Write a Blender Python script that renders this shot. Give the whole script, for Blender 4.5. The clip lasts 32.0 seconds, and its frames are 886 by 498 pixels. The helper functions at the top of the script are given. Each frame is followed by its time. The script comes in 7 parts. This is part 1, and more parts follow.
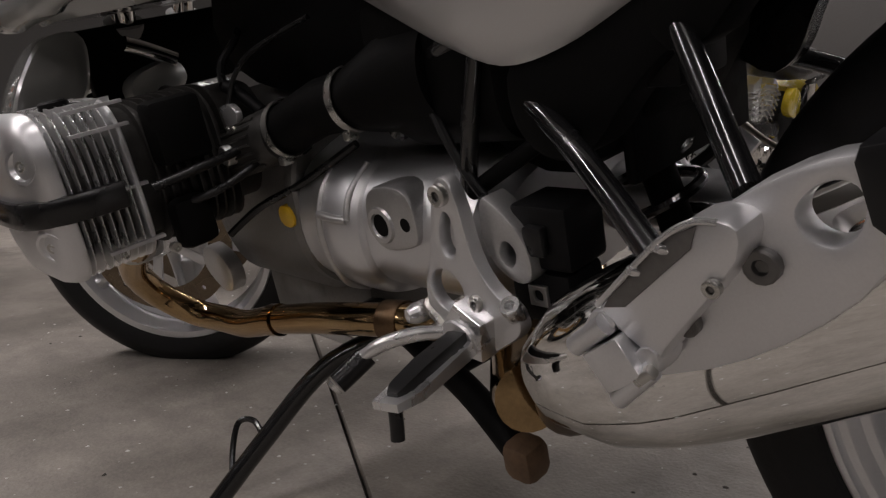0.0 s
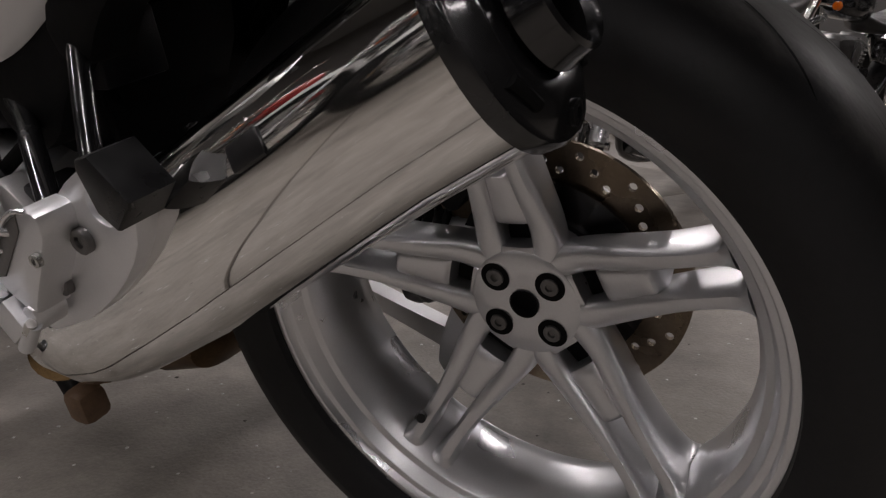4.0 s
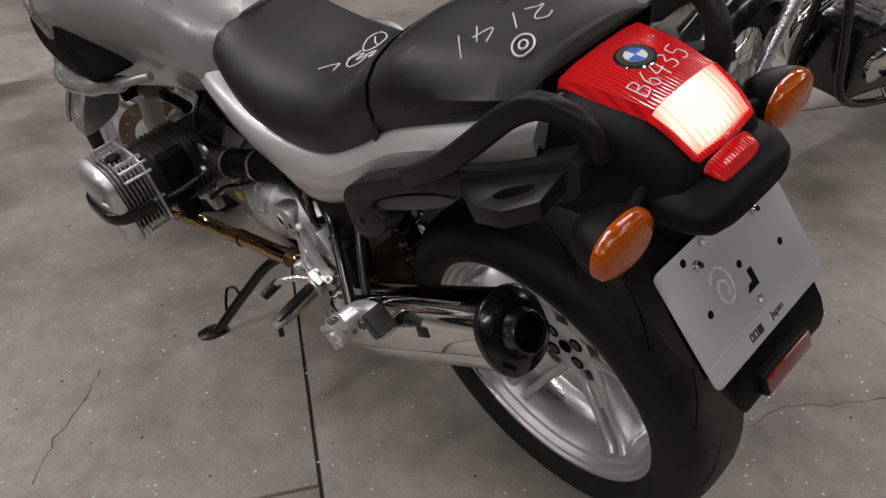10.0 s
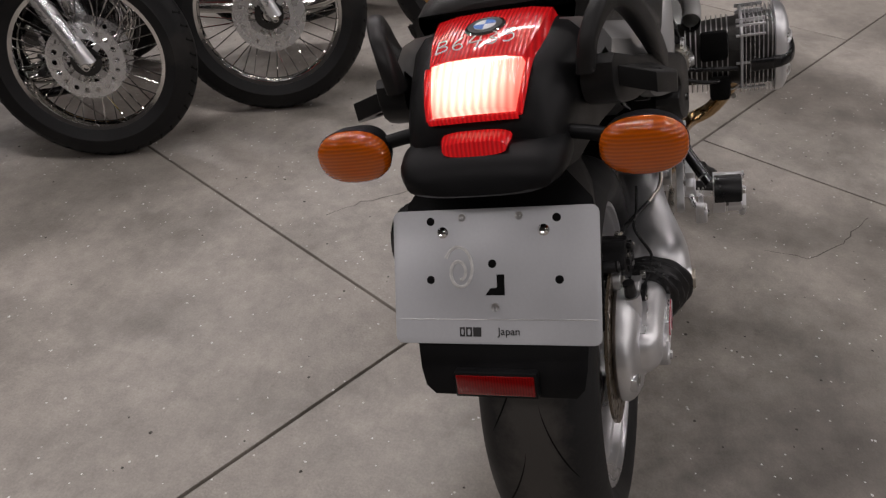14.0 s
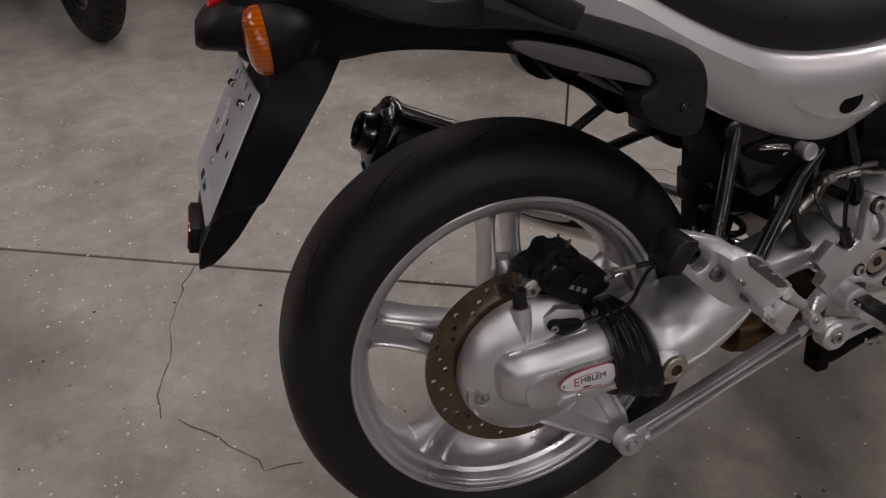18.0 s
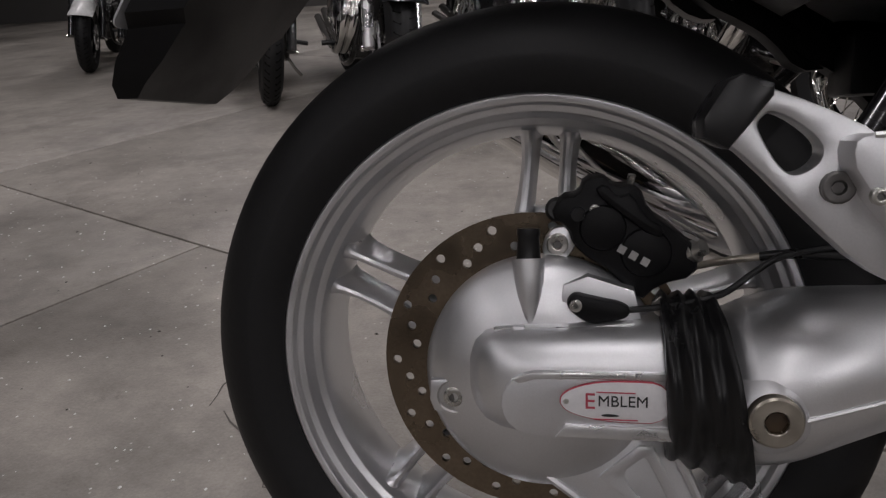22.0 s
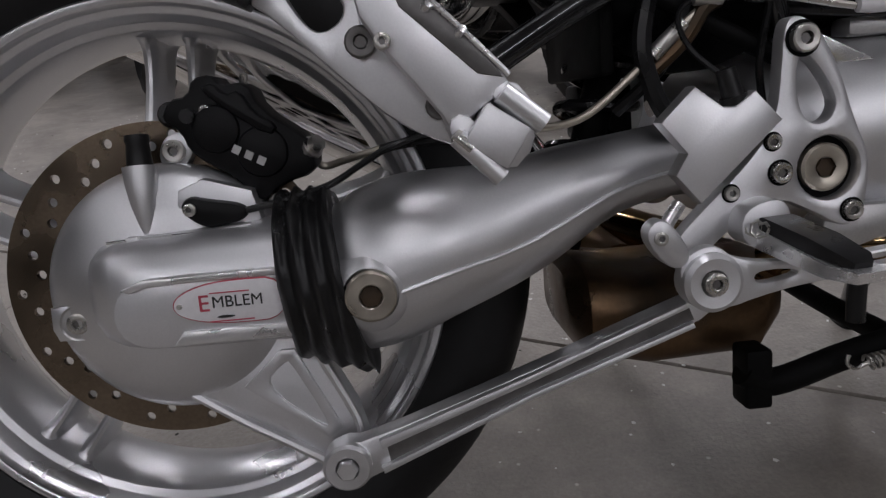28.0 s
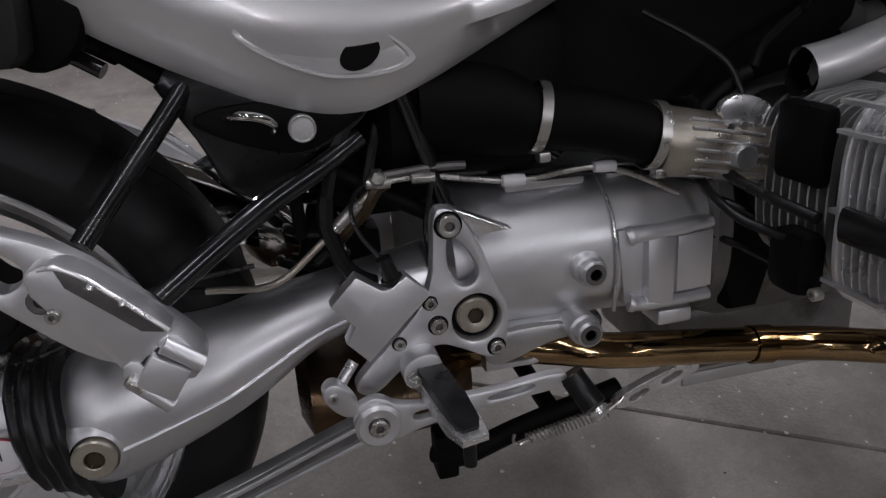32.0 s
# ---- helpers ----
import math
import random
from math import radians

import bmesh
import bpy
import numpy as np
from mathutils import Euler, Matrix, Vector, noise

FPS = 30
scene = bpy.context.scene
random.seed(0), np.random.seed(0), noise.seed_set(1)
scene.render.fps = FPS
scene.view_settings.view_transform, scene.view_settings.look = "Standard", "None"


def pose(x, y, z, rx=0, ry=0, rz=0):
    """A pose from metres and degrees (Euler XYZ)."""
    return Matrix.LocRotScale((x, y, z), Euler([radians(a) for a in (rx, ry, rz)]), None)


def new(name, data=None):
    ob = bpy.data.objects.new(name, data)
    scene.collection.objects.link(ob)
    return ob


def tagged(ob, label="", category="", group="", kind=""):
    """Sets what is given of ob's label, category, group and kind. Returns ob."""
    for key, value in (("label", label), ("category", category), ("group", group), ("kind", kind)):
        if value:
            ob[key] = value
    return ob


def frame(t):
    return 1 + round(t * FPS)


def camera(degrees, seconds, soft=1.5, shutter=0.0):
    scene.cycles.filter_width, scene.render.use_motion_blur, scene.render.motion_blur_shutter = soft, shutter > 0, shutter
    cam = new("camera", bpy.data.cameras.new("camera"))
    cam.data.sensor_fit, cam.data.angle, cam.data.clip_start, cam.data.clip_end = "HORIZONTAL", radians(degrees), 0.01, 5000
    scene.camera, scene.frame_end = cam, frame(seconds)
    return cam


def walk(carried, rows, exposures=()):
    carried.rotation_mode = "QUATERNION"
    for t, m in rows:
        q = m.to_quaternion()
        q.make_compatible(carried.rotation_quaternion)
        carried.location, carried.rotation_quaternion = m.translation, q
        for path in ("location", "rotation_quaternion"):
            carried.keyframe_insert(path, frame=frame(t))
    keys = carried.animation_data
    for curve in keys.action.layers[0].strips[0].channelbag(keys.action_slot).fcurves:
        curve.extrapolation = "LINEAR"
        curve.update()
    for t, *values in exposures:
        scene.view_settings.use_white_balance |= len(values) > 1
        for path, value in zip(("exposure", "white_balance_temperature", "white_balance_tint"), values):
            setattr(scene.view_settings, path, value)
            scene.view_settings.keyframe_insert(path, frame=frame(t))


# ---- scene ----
LEAN, DROP = 13.56, 0.0017
cam = camera(61.86, 32.0, soft=1.3)
PATH = [
    (0.0, 0.0370, 0.7317, 0.5008, 79.598, 0.879, -133.425),
    (0.5, 0.0020, 0.7259, 0.5160, 79.736, 0.720, -134.817),
    (1.0, -0.0305, 0.7353, 0.5356, 79.430, 0.343, -137.934),
    (1.5, -0.0736, 0.7326, 0.5459, 79.595, 0.052, -140.438),
    (2.0, -0.1218, 0.7202, 0.5534, 79.700, -0.010, -142.537),
    (2.5, -0.1598, 0.7091, 0.5617, 79.328, 0.220, -144.912),
    (3.0, -0.1938, 0.6919, 0.5687, 77.975, 0.703, -146.928),
    (3.5, -0.2290, 0.6730, 0.5529, 76.536, 0.767, -148.178),
    (5.5, -0.3345, 0.6453, 0.5331, 73.733, 1.150, -153.459),
    (6.0, -0.3286, 0.6301, 0.5771, 75.517, 1.136, -154.113),
    (6.5, -0.3274, 0.6118, 0.6291, 76.702, 1.129, -152.651),
    (7.0, -0.3277, 0.6080, 0.7224, 70.231, 0.391, -149.109),
    (7.5, -0.3063, 0.6748, 0.8130, 61.838, 0.450, -149.770),
    (8.0, -0.3191, 0.7848, 0.9268, 58.279, 1.187, -148.916),
    (8.5, -0.3437, 0.9120, 1.0725, 56.559, 1.878, -147.730),
    (9.0, -0.4371, 0.9857, 1.1734, 55.988, 2.266, -141.868),
    (9.5, -0.5528, 0.9733, 1.1880, 56.807, 1.343, -135.542),
    (10.0, -0.6257, 0.8988, 1.1848, 57.337, 1.352, -131.997),
    (10.5, -0.7074, 0.7494, 1.1872, 56.533, 4.398, -126.512),
    (11.0, -0.7837, 0.6030, 1.1979, 56.366, 6.884, -118.903),
    (11.5, -0.8576, 0.4523, 1.2114, 56.798, 6.262, -108.287),
    (12.0, -0.8404, 0.3496, 1.2263, 54.507, 4.420, -98.057),
    (12.5, -0.8453, 0.2667, 1.2324, 52.220, 1.629, -89.545),
    (13.0, -0.9194, 0.1984, 1.2108, 51.540, -1.571, -83.035),
    (13.5, -0.9859, 0.1171, 1.1871, 52.737, -1.361, -78.894),
    (14.0, -0.9896, 0.0472, 1.2116, 54.063, -0.516, -74.368),
    (14.5, -0.9739, -0.0818, 1.2088, 53.011, 0.550, -67.644),
    (16.5, -0.6560, -0.5330, 1.1686, 50.775, 1.875, -38.473),
    (17.0, -0.5303, -0.5686, 1.1762, 49.422, 2.106, -32.825),
    (17.5, -0.4092, -0.6296, 1.1495, 50.496, 2.242, -25.415),
    (18.0, -0.3127, -0.6676, 1.1229, 51.534, 2.006, -18.849),
    (18.5, -0.2385, -0.6668, 1.1102, 50.907, 1.995, -14.028),
    (19.0, -0.1680, -0.6609, 1.0974, 49.997, 2.505, -9.365),
    (19.5, -0.0987, -0.6581, 1.0639, 49.614, 3.532, -4.999),
    (20.0, -0.0213, -0.6504, 1.0327, 52.853, 5.139, -1.207),
    (20.5, 0.0293, -0.6241, 0.9942, 55.582, 6.704, 1.087),
    (21.0, 0.0300, -0.6231, 0.8723, 61.490, 4.795, 4.763),
    (21.5, 0.0333, -0.6055, 0.7621, 65.920, 3.736, 7.742),
    (22.0, 0.0373, -0.5847, 0.6940, 67.574, 3.825, 9.368),
    (22.5, 0.0384, -0.5861, 0.6691, 67.333, 3.932, 9.110),
    (23.0, 0.0417, -0.5911, 0.6446, 66.811, 3.427, 8.324),
    (23.5, 0.0501, -0.5977, 0.6188, 65.985, 2.632, 7.220),
    (24.0, 0.0637, -0.6013, 0.5992, 64.821, 2.317, 5.718),
    (24.5, 0.0815, -0.6006, 0.5907, 63.908, 2.454, 4.241),
    (25.0, 0.1071, -0.5977, 0.5870, 63.307, 2.806, 3.411),
    (25.5, 0.1261, -0.5994, 0.5812, 63.519, 2.791, 2.090),
    (27.5, 0.1924, -0.5915, 0.5966, 65.238, 3.127, -2.981),
    (28.0, 0.2071, -0.5925, 0.6125, 65.616, 3.491, -4.582),
    (28.5, 0.2308, -0.5963, 0.6275, 66.701, 4.144, -5.332),
    (29.0, 0.2491, -0.5973, 0.6450, 67.542, 4.248, -6.529),
    (29.5, 0.2657, -0.5913, 0.6701, 67.805, 3.797, -8.058),
    (30.0, 0.2789, -0.5953, 0.6870, 68.957, 3.312, -9.503),
    (30.5, 0.2954, -0.6018, 0.7065, 68.899, 2.839, -10.643),
    (31.0, 0.3133, -0.5958, 0.7625, 64.310, 1.769, -12.169),
    (31.5, 0.3389, -0.5981, 0.8122, 60.320, 1.084, -13.341),
    (32.0, 0.3645, -0.6128, 0.8583, 56.986, 0.601, -14.357),
]
walk(cam, [(t, pose(*p)) for t, *p in PATH], exposures=[(0.0, -0.10, 6500, 10), (5.0, -0.05, 6380, 10), (9.0, 0.14, 6400, 10), (12.0, 0.22, 6400, 10), (14.5, 0.16, 6420, 10), (17.0, -0.06, 6450, 11), (20.0, -0.04, 6350, 10), (24.0, -0.10, 6050, 9), (28.0, -0.10, 5950, 9), (32.0, -0.10, 5900, 9)])

# ---- light ----
world = bpy.data.worlds.new("hall")
scene.world = world
world.use_nodes = True
world.node_tree.nodes["Background"].inputs[0].default_value = (0.9, 0.93, 1.0, 1)
world.node_tree.nodes["Background"].inputs[1].default_value = 0.012
LAMPS = [(lx, ly) for lx in (-3.6, 0.2, 4.0) for ly in (-8.2, -5.0, -1.7, 1.6, 4.9, 8.2)]
def tube_lamp(x, y, z, sx, sy, power):
    la = bpy.data.lights.new("tube_lamp", "AREA")
    la.shape, la.size, la.size_y, la.energy, la.color = "RECTANGLE", sx, sy, power, (1.0, 0.92, 0.91)
    ob = new("tube_lamp", la)
    ob.matrix_world = pose(x, y, z)
    return ob
ROW = {-8.2: 62, -5.0: 24, -1.7: 16, 1.6: 30, 4.9: 24, 8.2: 34}
NEAR = {-1.7: 23, 1.6: 43}
FRONT = 2.0
COLUMN = {-3.6: 1.2, 0.2: 1.0, 4.0: 1.6}
for lx, ly in LAMPS:
    tube_lamp(lx, ly, 4.05, 0.18, 2.4, NEAR[ly] if lx == 0.2 and ly in NEAR else ROW[ly] * COLUMN[lx] * (FRONT if lx > 3 and 0 < ly < 5 else 1))

# ---- materials ----
def pbr(name, color, rough=0.5, metal=0.0, var=0.12, scale=18.0, fine=220.0, bump=0.08, coat=0.0, rvar=0.12, dirt=None, dirt_at=0.62, ior=1.5, spec=0.5):
    """A procedural surface: colour varied at two scales, rough patches, fine relief, and an optional dirt colour."""
    m = bpy.data.materials.new(name)
    m.use_nodes = True
    nt = m.node_tree
    N, K = nt.nodes.new, nt.links.new
    b = nt.nodes["Principled BSDF"]
    tc = N("ShaderNodeTexCoord")
    n1, n2 = N("ShaderNodeTexNoise"), N("ShaderNodeTexNoise")
    n1.inputs["Scale"].default_value, n1.inputs["Detail"].default_value = scale, 5.0
    n2.inputs["Scale"].default_value, n2.inputs["Detail"].default_value = fine, 3.0
    K(tc.outputs["Object"], n1.inputs["Vector"])
    K(tc.outputs["Object"], n2.inputs["Vector"])
    add = N("ShaderNodeMath")
    add.operation = "MULTIPLY_ADD"
    K(n2.outputs["Fac"], add.inputs[0])
    add.inputs[1].default_value = 0.45
    K(n1.outputs["Fac"], add.inputs[2])
    ramp = N("ShaderNodeMapRange")
    ramp.inputs["From Min"].default_value, ramp.inputs["From Max"].default_value = 0.45, 1.0
    ramp.inputs["To Min"].default_value, ramp.inputs["To Max"].default_value = 1 - var, 1 + var
    K(add.outputs[0], ramp.inputs["Value"])
    mul = N("ShaderNodeMix")
    mul.data_type, mul.blend_type = "RGBA", "MULTIPLY"
    mul.inputs["Factor"].default_value = 1.0
    mul.inputs["A"].default_value = (*color, 1)
    K(ramp.outputs["Result"], mul.inputs["B"])
    out = mul.outputs["Result"]
    if dirt:
        dm, dn = N("ShaderNodeMapRange"), N("ShaderNodeTexNoise")
        dn.inputs["Scale"].default_value, dn.inputs["Detail"].default_value = scale * 0.6, 8.0
        K(tc.outputs["Object"], dn.inputs["Vector"])
        dm.inputs["From Min"].default_value, dm.inputs["From Max"].default_value = dirt_at - 0.06, dirt_at + 0.1
        K(dn.outputs["Fac"], dm.inputs["Value"])
        mx = N("ShaderNodeMix")
        mx.data_type = "RGBA"
        K(dm.outputs["Result"], mx.inputs["Factor"])
        K(out, mx.inputs["A"])
        mx.inputs["B"].default_value = (*dirt, 1)
        out = mx.outputs["Result"]
    K(out, b.inputs["Base Color"])
    rr = N("ShaderNodeMapRange")
    rr.inputs["From Min"].default_value, rr.inputs["From Max"].default_value = 0.3, 0.7
    rr.inputs["To Min"].default_value, rr.inputs["To Max"].default_value = max(0.02, rough - rvar), min(1, rough + rvar)
    K(n1.outputs["Fac"], rr.inputs["Value"])
    K(rr.outputs["Result"], b.inputs["Roughness"])
    b.inputs["Metallic"].default_value = metal
    b.inputs["IOR"].default_value = ior
    b.inputs["Specular IOR Level"].default_value = spec
    b.inputs["Coat Weight"].default_value, b.inputs["Coat Roughness"].default_value = coat, 0.06
    if bump:
        bp = N("ShaderNodeBump")
        bp.inputs["Strength"].default_value, bp.inputs["Distance"].default_value = bump, 0.002
        K(n2.outputs["Fac"], bp.inputs["Height"])
        K(bp.outputs["Normal"], b.inputs["Normal"])
    return m


def concrete_surface():
    m = pbr("concrete", (0.335, 0.308, 0.274), 0.48, 0.0, var=0.13, scale=1.1, fine=150.0, bump=0.6, rvar=0.16, dirt=(0.155, 0.140, 0.122), dirt_at=0.57)
    nt = m.node_tree
    N, K = nt.nodes.new, nt.links.new
    b = nt.nodes["Principled BSDF"]
    src = b.inputs["Base Color"].links[0].from_socket
    geo, vor, vor2 = N("ShaderNodeNewGeometry"), N("ShaderNodeTexVoronoi"), N("ShaderNodeTexNoise")
    vor.inputs["Scale"].default_value = 31.0
    K(geo.outputs["Position"], vor.inputs["Vector"])
    vor2.inputs["Scale"].default_value, vor2.inputs["Detail"].default_value, vor2.inputs["Roughness"].default_value = 14.0, 12.0, 0.75
    K(geo.outputs["Position"], vor2.inputs["Vector"])
    spot = N("ShaderNodeMapRange")
    spot.inputs["From Min"].default_value, spot.inputs["From Max"].default_value = 0.10, 0.06
    K(vor.outputs["Distance"], spot.inputs["Value"])
    pick = N("ShaderNodeMath")
    pick.operation = "GREATER_THAN"
    pick.inputs[1].default_value = 0.72
    sep = N("ShaderNodeSeparateColor")
    K(vor.outputs["Color"], sep.inputs[0])
    K(sep.outputs[0], pick.inputs[0])
    both = N("ShaderNodeMath")
    both.operation = "MULTIPLY"
    K(spot.outputs["Result"], both.inputs[0])
    K(pick.outputs[0], both.inputs[1])
    mx = N("ShaderNodeMix")
    mx.data_type = "RGBA"
    K(both.outputs[0], mx.inputs["Factor"])
    K(src, mx.inputs["A"])
    mx.inputs["B"].default_value = (0.62, 0.60, 0.56, 1)
    mott = N("ShaderNodeMapRange")
    mott.inputs["From Min"].default_value, mott.inputs["From Max"].default_value = 0.35, 0.7
    mott.inputs["To Min"].default_value, mott.inputs["To Max"].default_value = 0.80, 1.11
    K(vor2.outputs["Fac"], mott.inputs["Value"])
    mul = N("ShaderNodeMix")
    mul.data_type, mul.blend_type = "RGBA", "MULTIPLY"
    mul.inputs["Factor"].default_value = 1.0
    K(mx.outputs["Result"], mul.inputs["A"])
    K(mott.outputs["Result"], mul.inputs["B"])
    st, sm, gr, gm = N("ShaderNodeTexNoise"), N("ShaderNodeMapRange"), N("ShaderNodeTexNoise"), N("ShaderNodeMapRange")
    st.inputs["Scale"].default_value, st.inputs["Detail"].default_value, st.inputs["Roughness"].default_value = 2.6, 12.0, 0.72
    gr.inputs["Scale"].default_value, gr.inputs["Detail"].default_value = 210.0, 4.0
    K(geo.outputs["Position"], st.inputs["Vector"])
    K(geo.outputs["Position"], gr.inputs["Vector"])
    sm.inputs["From Min"].default_value, sm.inputs["From Max"].default_value = 0.47, 0.66
    sm.inputs["To Min"].default_value, sm.inputs["To Max"].default_value = 1.08, 0.74
    gm.inputs["From Min"].default_value, gm.inputs["From Max"].default_value = 0.3, 0.7
    gm.inputs["To Min"].default_value, gm.inputs["To Max"].default_value = 0.92, 1.07
    K(st.outputs["Fac"], sm.inputs["Value"])
    K(gr.outputs["Fac"], gm.inputs["Value"])
    wn, wm, dn, dm = N("ShaderNodeTexNoise"), N("ShaderNodeMapRange"), N("ShaderNodeTexNoise"), N("ShaderNodeMapRange")
    for node, out, sc, detail, lo, hi, v0, v1 in ((wn, wm, 3.7, 10.0, 0.48, 0.60, 0.96, 1.10), (dn, dm, 11.0, 6.0, 0.64, 0.72, 1.0, 0.70)):
        node.inputs["Scale"].default_value, node.inputs["Detail"].default_value, node.inputs["Roughness"].default_value = sc, detail, 0.7
        K(geo.outputs["Position"], node.inputs["Vector"])
        out.inputs["From Min"].default_value, out.inputs["From Max"].default_value = lo, hi
        out.inputs["To Min"].default_value, out.inputs["To Max"].default_value = v0, v1
        K(node.outputs["Fac"], out.inputs["Value"])
    last = mul.outputs["Result"]
    for node in (sm, gm, wm, dm):
        mq = N("ShaderNodeMix")
        mq.data_type, mq.blend_type = "RGBA", "MULTIPLY"
        mq.inputs["Factor"].default_value = 1.0
        K(last, mq.inputs["A"])
        K(node.outputs["Result"], mq.inputs["B"])
        last = mq.outputs["Result"]
    K(last, b.inputs["Base Color"])
    return m


concrete = concrete_surface()
joint_dark = pbr("joint_filler", (0.075, 0.069, 0.061), 0.9)
crack_dark = pbr("crack", (0.105, 0.095, 0.085), 0.95)
wall_paint = pbr("wall_paint", (0.07, 0.067, 0.064), 0.8, scale=2.0, fine=40.0)
ceiling_paint = pbr("ceiling_paint", (0.12, 0.12, 0.12), 0.9, scale=2.0, fine=40.0)
rubber = pbr("tyre_rubber", (0.010, 0.010, 0.0105), 0.55, scale=9.0, fine=140.0, var=0.25, bump=0.12, dirt=(0.028, 0.026, 0.024), dirt_at=0.68, ior=1.36)


def worn_tread(m, edge):
    """Grey dust and scuffs on the running surface of a tyre, with a ragged border towards the shoulder."""
    nt = m.node_tree
    N, K = nt.nodes.new, nt.links.new
    b = nt.nodes["Principled BSDF"]
    src = b.inputs["Base Color"].links[0].from_socket
    tc, sep, ab, no, sc, ad, mr, mx = N("ShaderNodeTexCoord"), N("ShaderNodeSeparateXYZ"), N("ShaderNodeMath"), N("ShaderNodeTexNoise"), N("ShaderNodeMath"), N("ShaderNodeMath"), N("ShaderNodeMapRange"), N("ShaderNodeMix")
    K(tc.outputs["Object"], sep.inputs[0])
    ab.operation = "ABSOLUTE"
    K(sep.outputs[1], ab.inputs[0])
    no.inputs["Scale"].default_value, no.inputs["Detail"].default_value, no.inputs["Roughness"].default_value = 26.0, 9.0, 0.7
    K(tc.outputs["Object"], no.inputs["Vector"])
    sc.operation = "MULTIPLY_ADD"
    sc.inputs[1].default_value, sc.inputs[2].default_value = 0.075, -0.0375
    K(no.outputs["Fac"], sc.inputs[0])
    K(ab.outputs[0], ad.inputs[0])
    K(sc.outputs[0], ad.inputs[1])
    mr.inputs["From Min"].default_value, mr.inputs["From Max"].default_value = edge + 0.010, edge - 0.026
    mr.inputs["To Max"].default_value = 0.50
    K(ad.outputs[0], mr.inputs["Value"])
    mx.data_type = "RGBA"
    K(mr.outputs["Result"], mx.inputs["Factor"])
    K(src, mx.inputs["A"])
    mx.inputs["B"].default_value = (0.100, 0.092, 0.082, 1)
    K(mx.outputs["Result"], b.inputs["Base Color"])
    return m


worn_rubber = worn_tread(pbr("worn_tyre_rubber", (0.0105, 0.0105, 0.011), 0.56, scale=9.0, fine=140.0, var=0.25, bump=0.16, dirt=(0.026, 0.024, 0.022), dirt_at=0.68, ior=1.36), 0.047)
soft_rubber = pbr("soft_rubber", (0.009, 0.009, 0.0095), 0.34, scale=30, bump=0.03, ior=1.42)
cast_silver = pbr("silver_lacquer", (0.75, 0.752, 0.764), 0.42, 0.92, var=0.06, scale=14, fine=600, bump=0.05, coat=0.15)
wheel_silver = pbr("wheel_lacquer", (0.72, 0.722, 0.735), 0.34, 0.92, var=0.06, scale=10, fine=500, bump=0.015, coat=0.15)
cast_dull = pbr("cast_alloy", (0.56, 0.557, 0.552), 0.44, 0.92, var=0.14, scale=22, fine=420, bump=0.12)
bright_alloy = pbr("bright_alloy", (0.76, 0.76, 0.76), 0.27, 0.85, var=0.05, scale=24, fine=500, bump=0.04)
chrome = pbr("chrome", (0.80, 0.79, 0.77), 0.05, 1.0, var=0.03, scale=6, bump=0.0, rvar=0.03)
heat_chrome = pbr("heat_tinted_chrome", (0.42, 0.29, 0.15), 0.10, 1.0, var=0.3, scale=9, bump=0.0, rvar=0.05, dirt=(0.33, 0.20, 0.08), dirt_at=0.55)
brown_steel = pbr("heat_browned_steel", (0.13, 0.080, 0.042), 0.35, 0.8, var=0.3, scale=20, dirt=(0.06, 0.045, 0.03), dirt_at=0.55)
steel = pbr("zinc_steel", (0.52, 0.51, 0.48), 0.3, 0.9, var=0.1, scale=40)
disc_steel = pbr("disc_steel", (0.19, 0.150, 0.108), 0.28, 0.9, var=0.3, scale=12, fine=300, bump=0.05)
black_paint = pbr("black_paint", (0.008, 0.008, 0.0085), 0.20, var=0.2, coat=0.4, bump=0.02)
black_plastic = pbr("black_plastic", (0.0065, 0.0065, 0.007), 0.42, var=0.15, scale=10, fine=700, bump=0.14, ior=1.4, spec=0.22)
dark_plastic = pbr("dark_grey_plastic", (0.016, 0.0157, 0.0157), 0.42, var=0.12, scale=8, fine=800, bump=0.10, ior=1.42, spec=0.3)
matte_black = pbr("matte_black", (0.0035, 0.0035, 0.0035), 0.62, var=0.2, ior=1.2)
body_silver = pbr("silver_grey_lacquer", (0.64, 0.638, 0.632), 0.40, 0.6, var=0.04, scale=4, fine=1200, bump=0.02, coat=0.9)
tank_grey = pbr("grey_green_lacquer", (0.42, 0.43, 0.42), 0.26, 0.5, var=0.05, scale=4, fine=1200, bump=0.02, coat=0.9)
vinyl = pbr("seat_vinyl", (0.016, 0.0155, 0.015), 0.38, spec=0.3, var=0.12, scale=7, fine=900, bump=0.22)
plate_white = pbr("plate_aluminium", (0.54, 0.55, 0.57), 0.42, 0.15, var=0.05, scale=9, fine=300, bump=0.03)
plate_edge = pbr("white_enamel", (0.75, 0.74, 0.75), 0.35)
block_grey = pbr("grey_engine_casting", (0.20, 0.196, 0.19), 0.48, 0.6, var=0.2, scale=20, fine=300, bump=0.15, dirt=(0.05, 0.045, 0.04), dirt_at=0.6)
brass_grey = pbr("dull_brass_steel", (0.50, 0.46, 0.39), 0.36, 0.85, var=0.12, scale=40)
# Dark alloy with the shade between and behind the fins put into its colour.
shaded_alloy = pbr("shaded_alloy", (0.060, 0.058, 0.055), 0.5, 0.6, var=0.25, scale=26, fine=300, bump=0.15, dirt=(0.02, 0.018, 0.016), dirt_at=0.55)
gloss_plastic = pbr("gloss_black_plastic", (0.0065, 0.0065, 0.007), 0.24, var=0.15, scale=10, fine=500, bump=0.05)
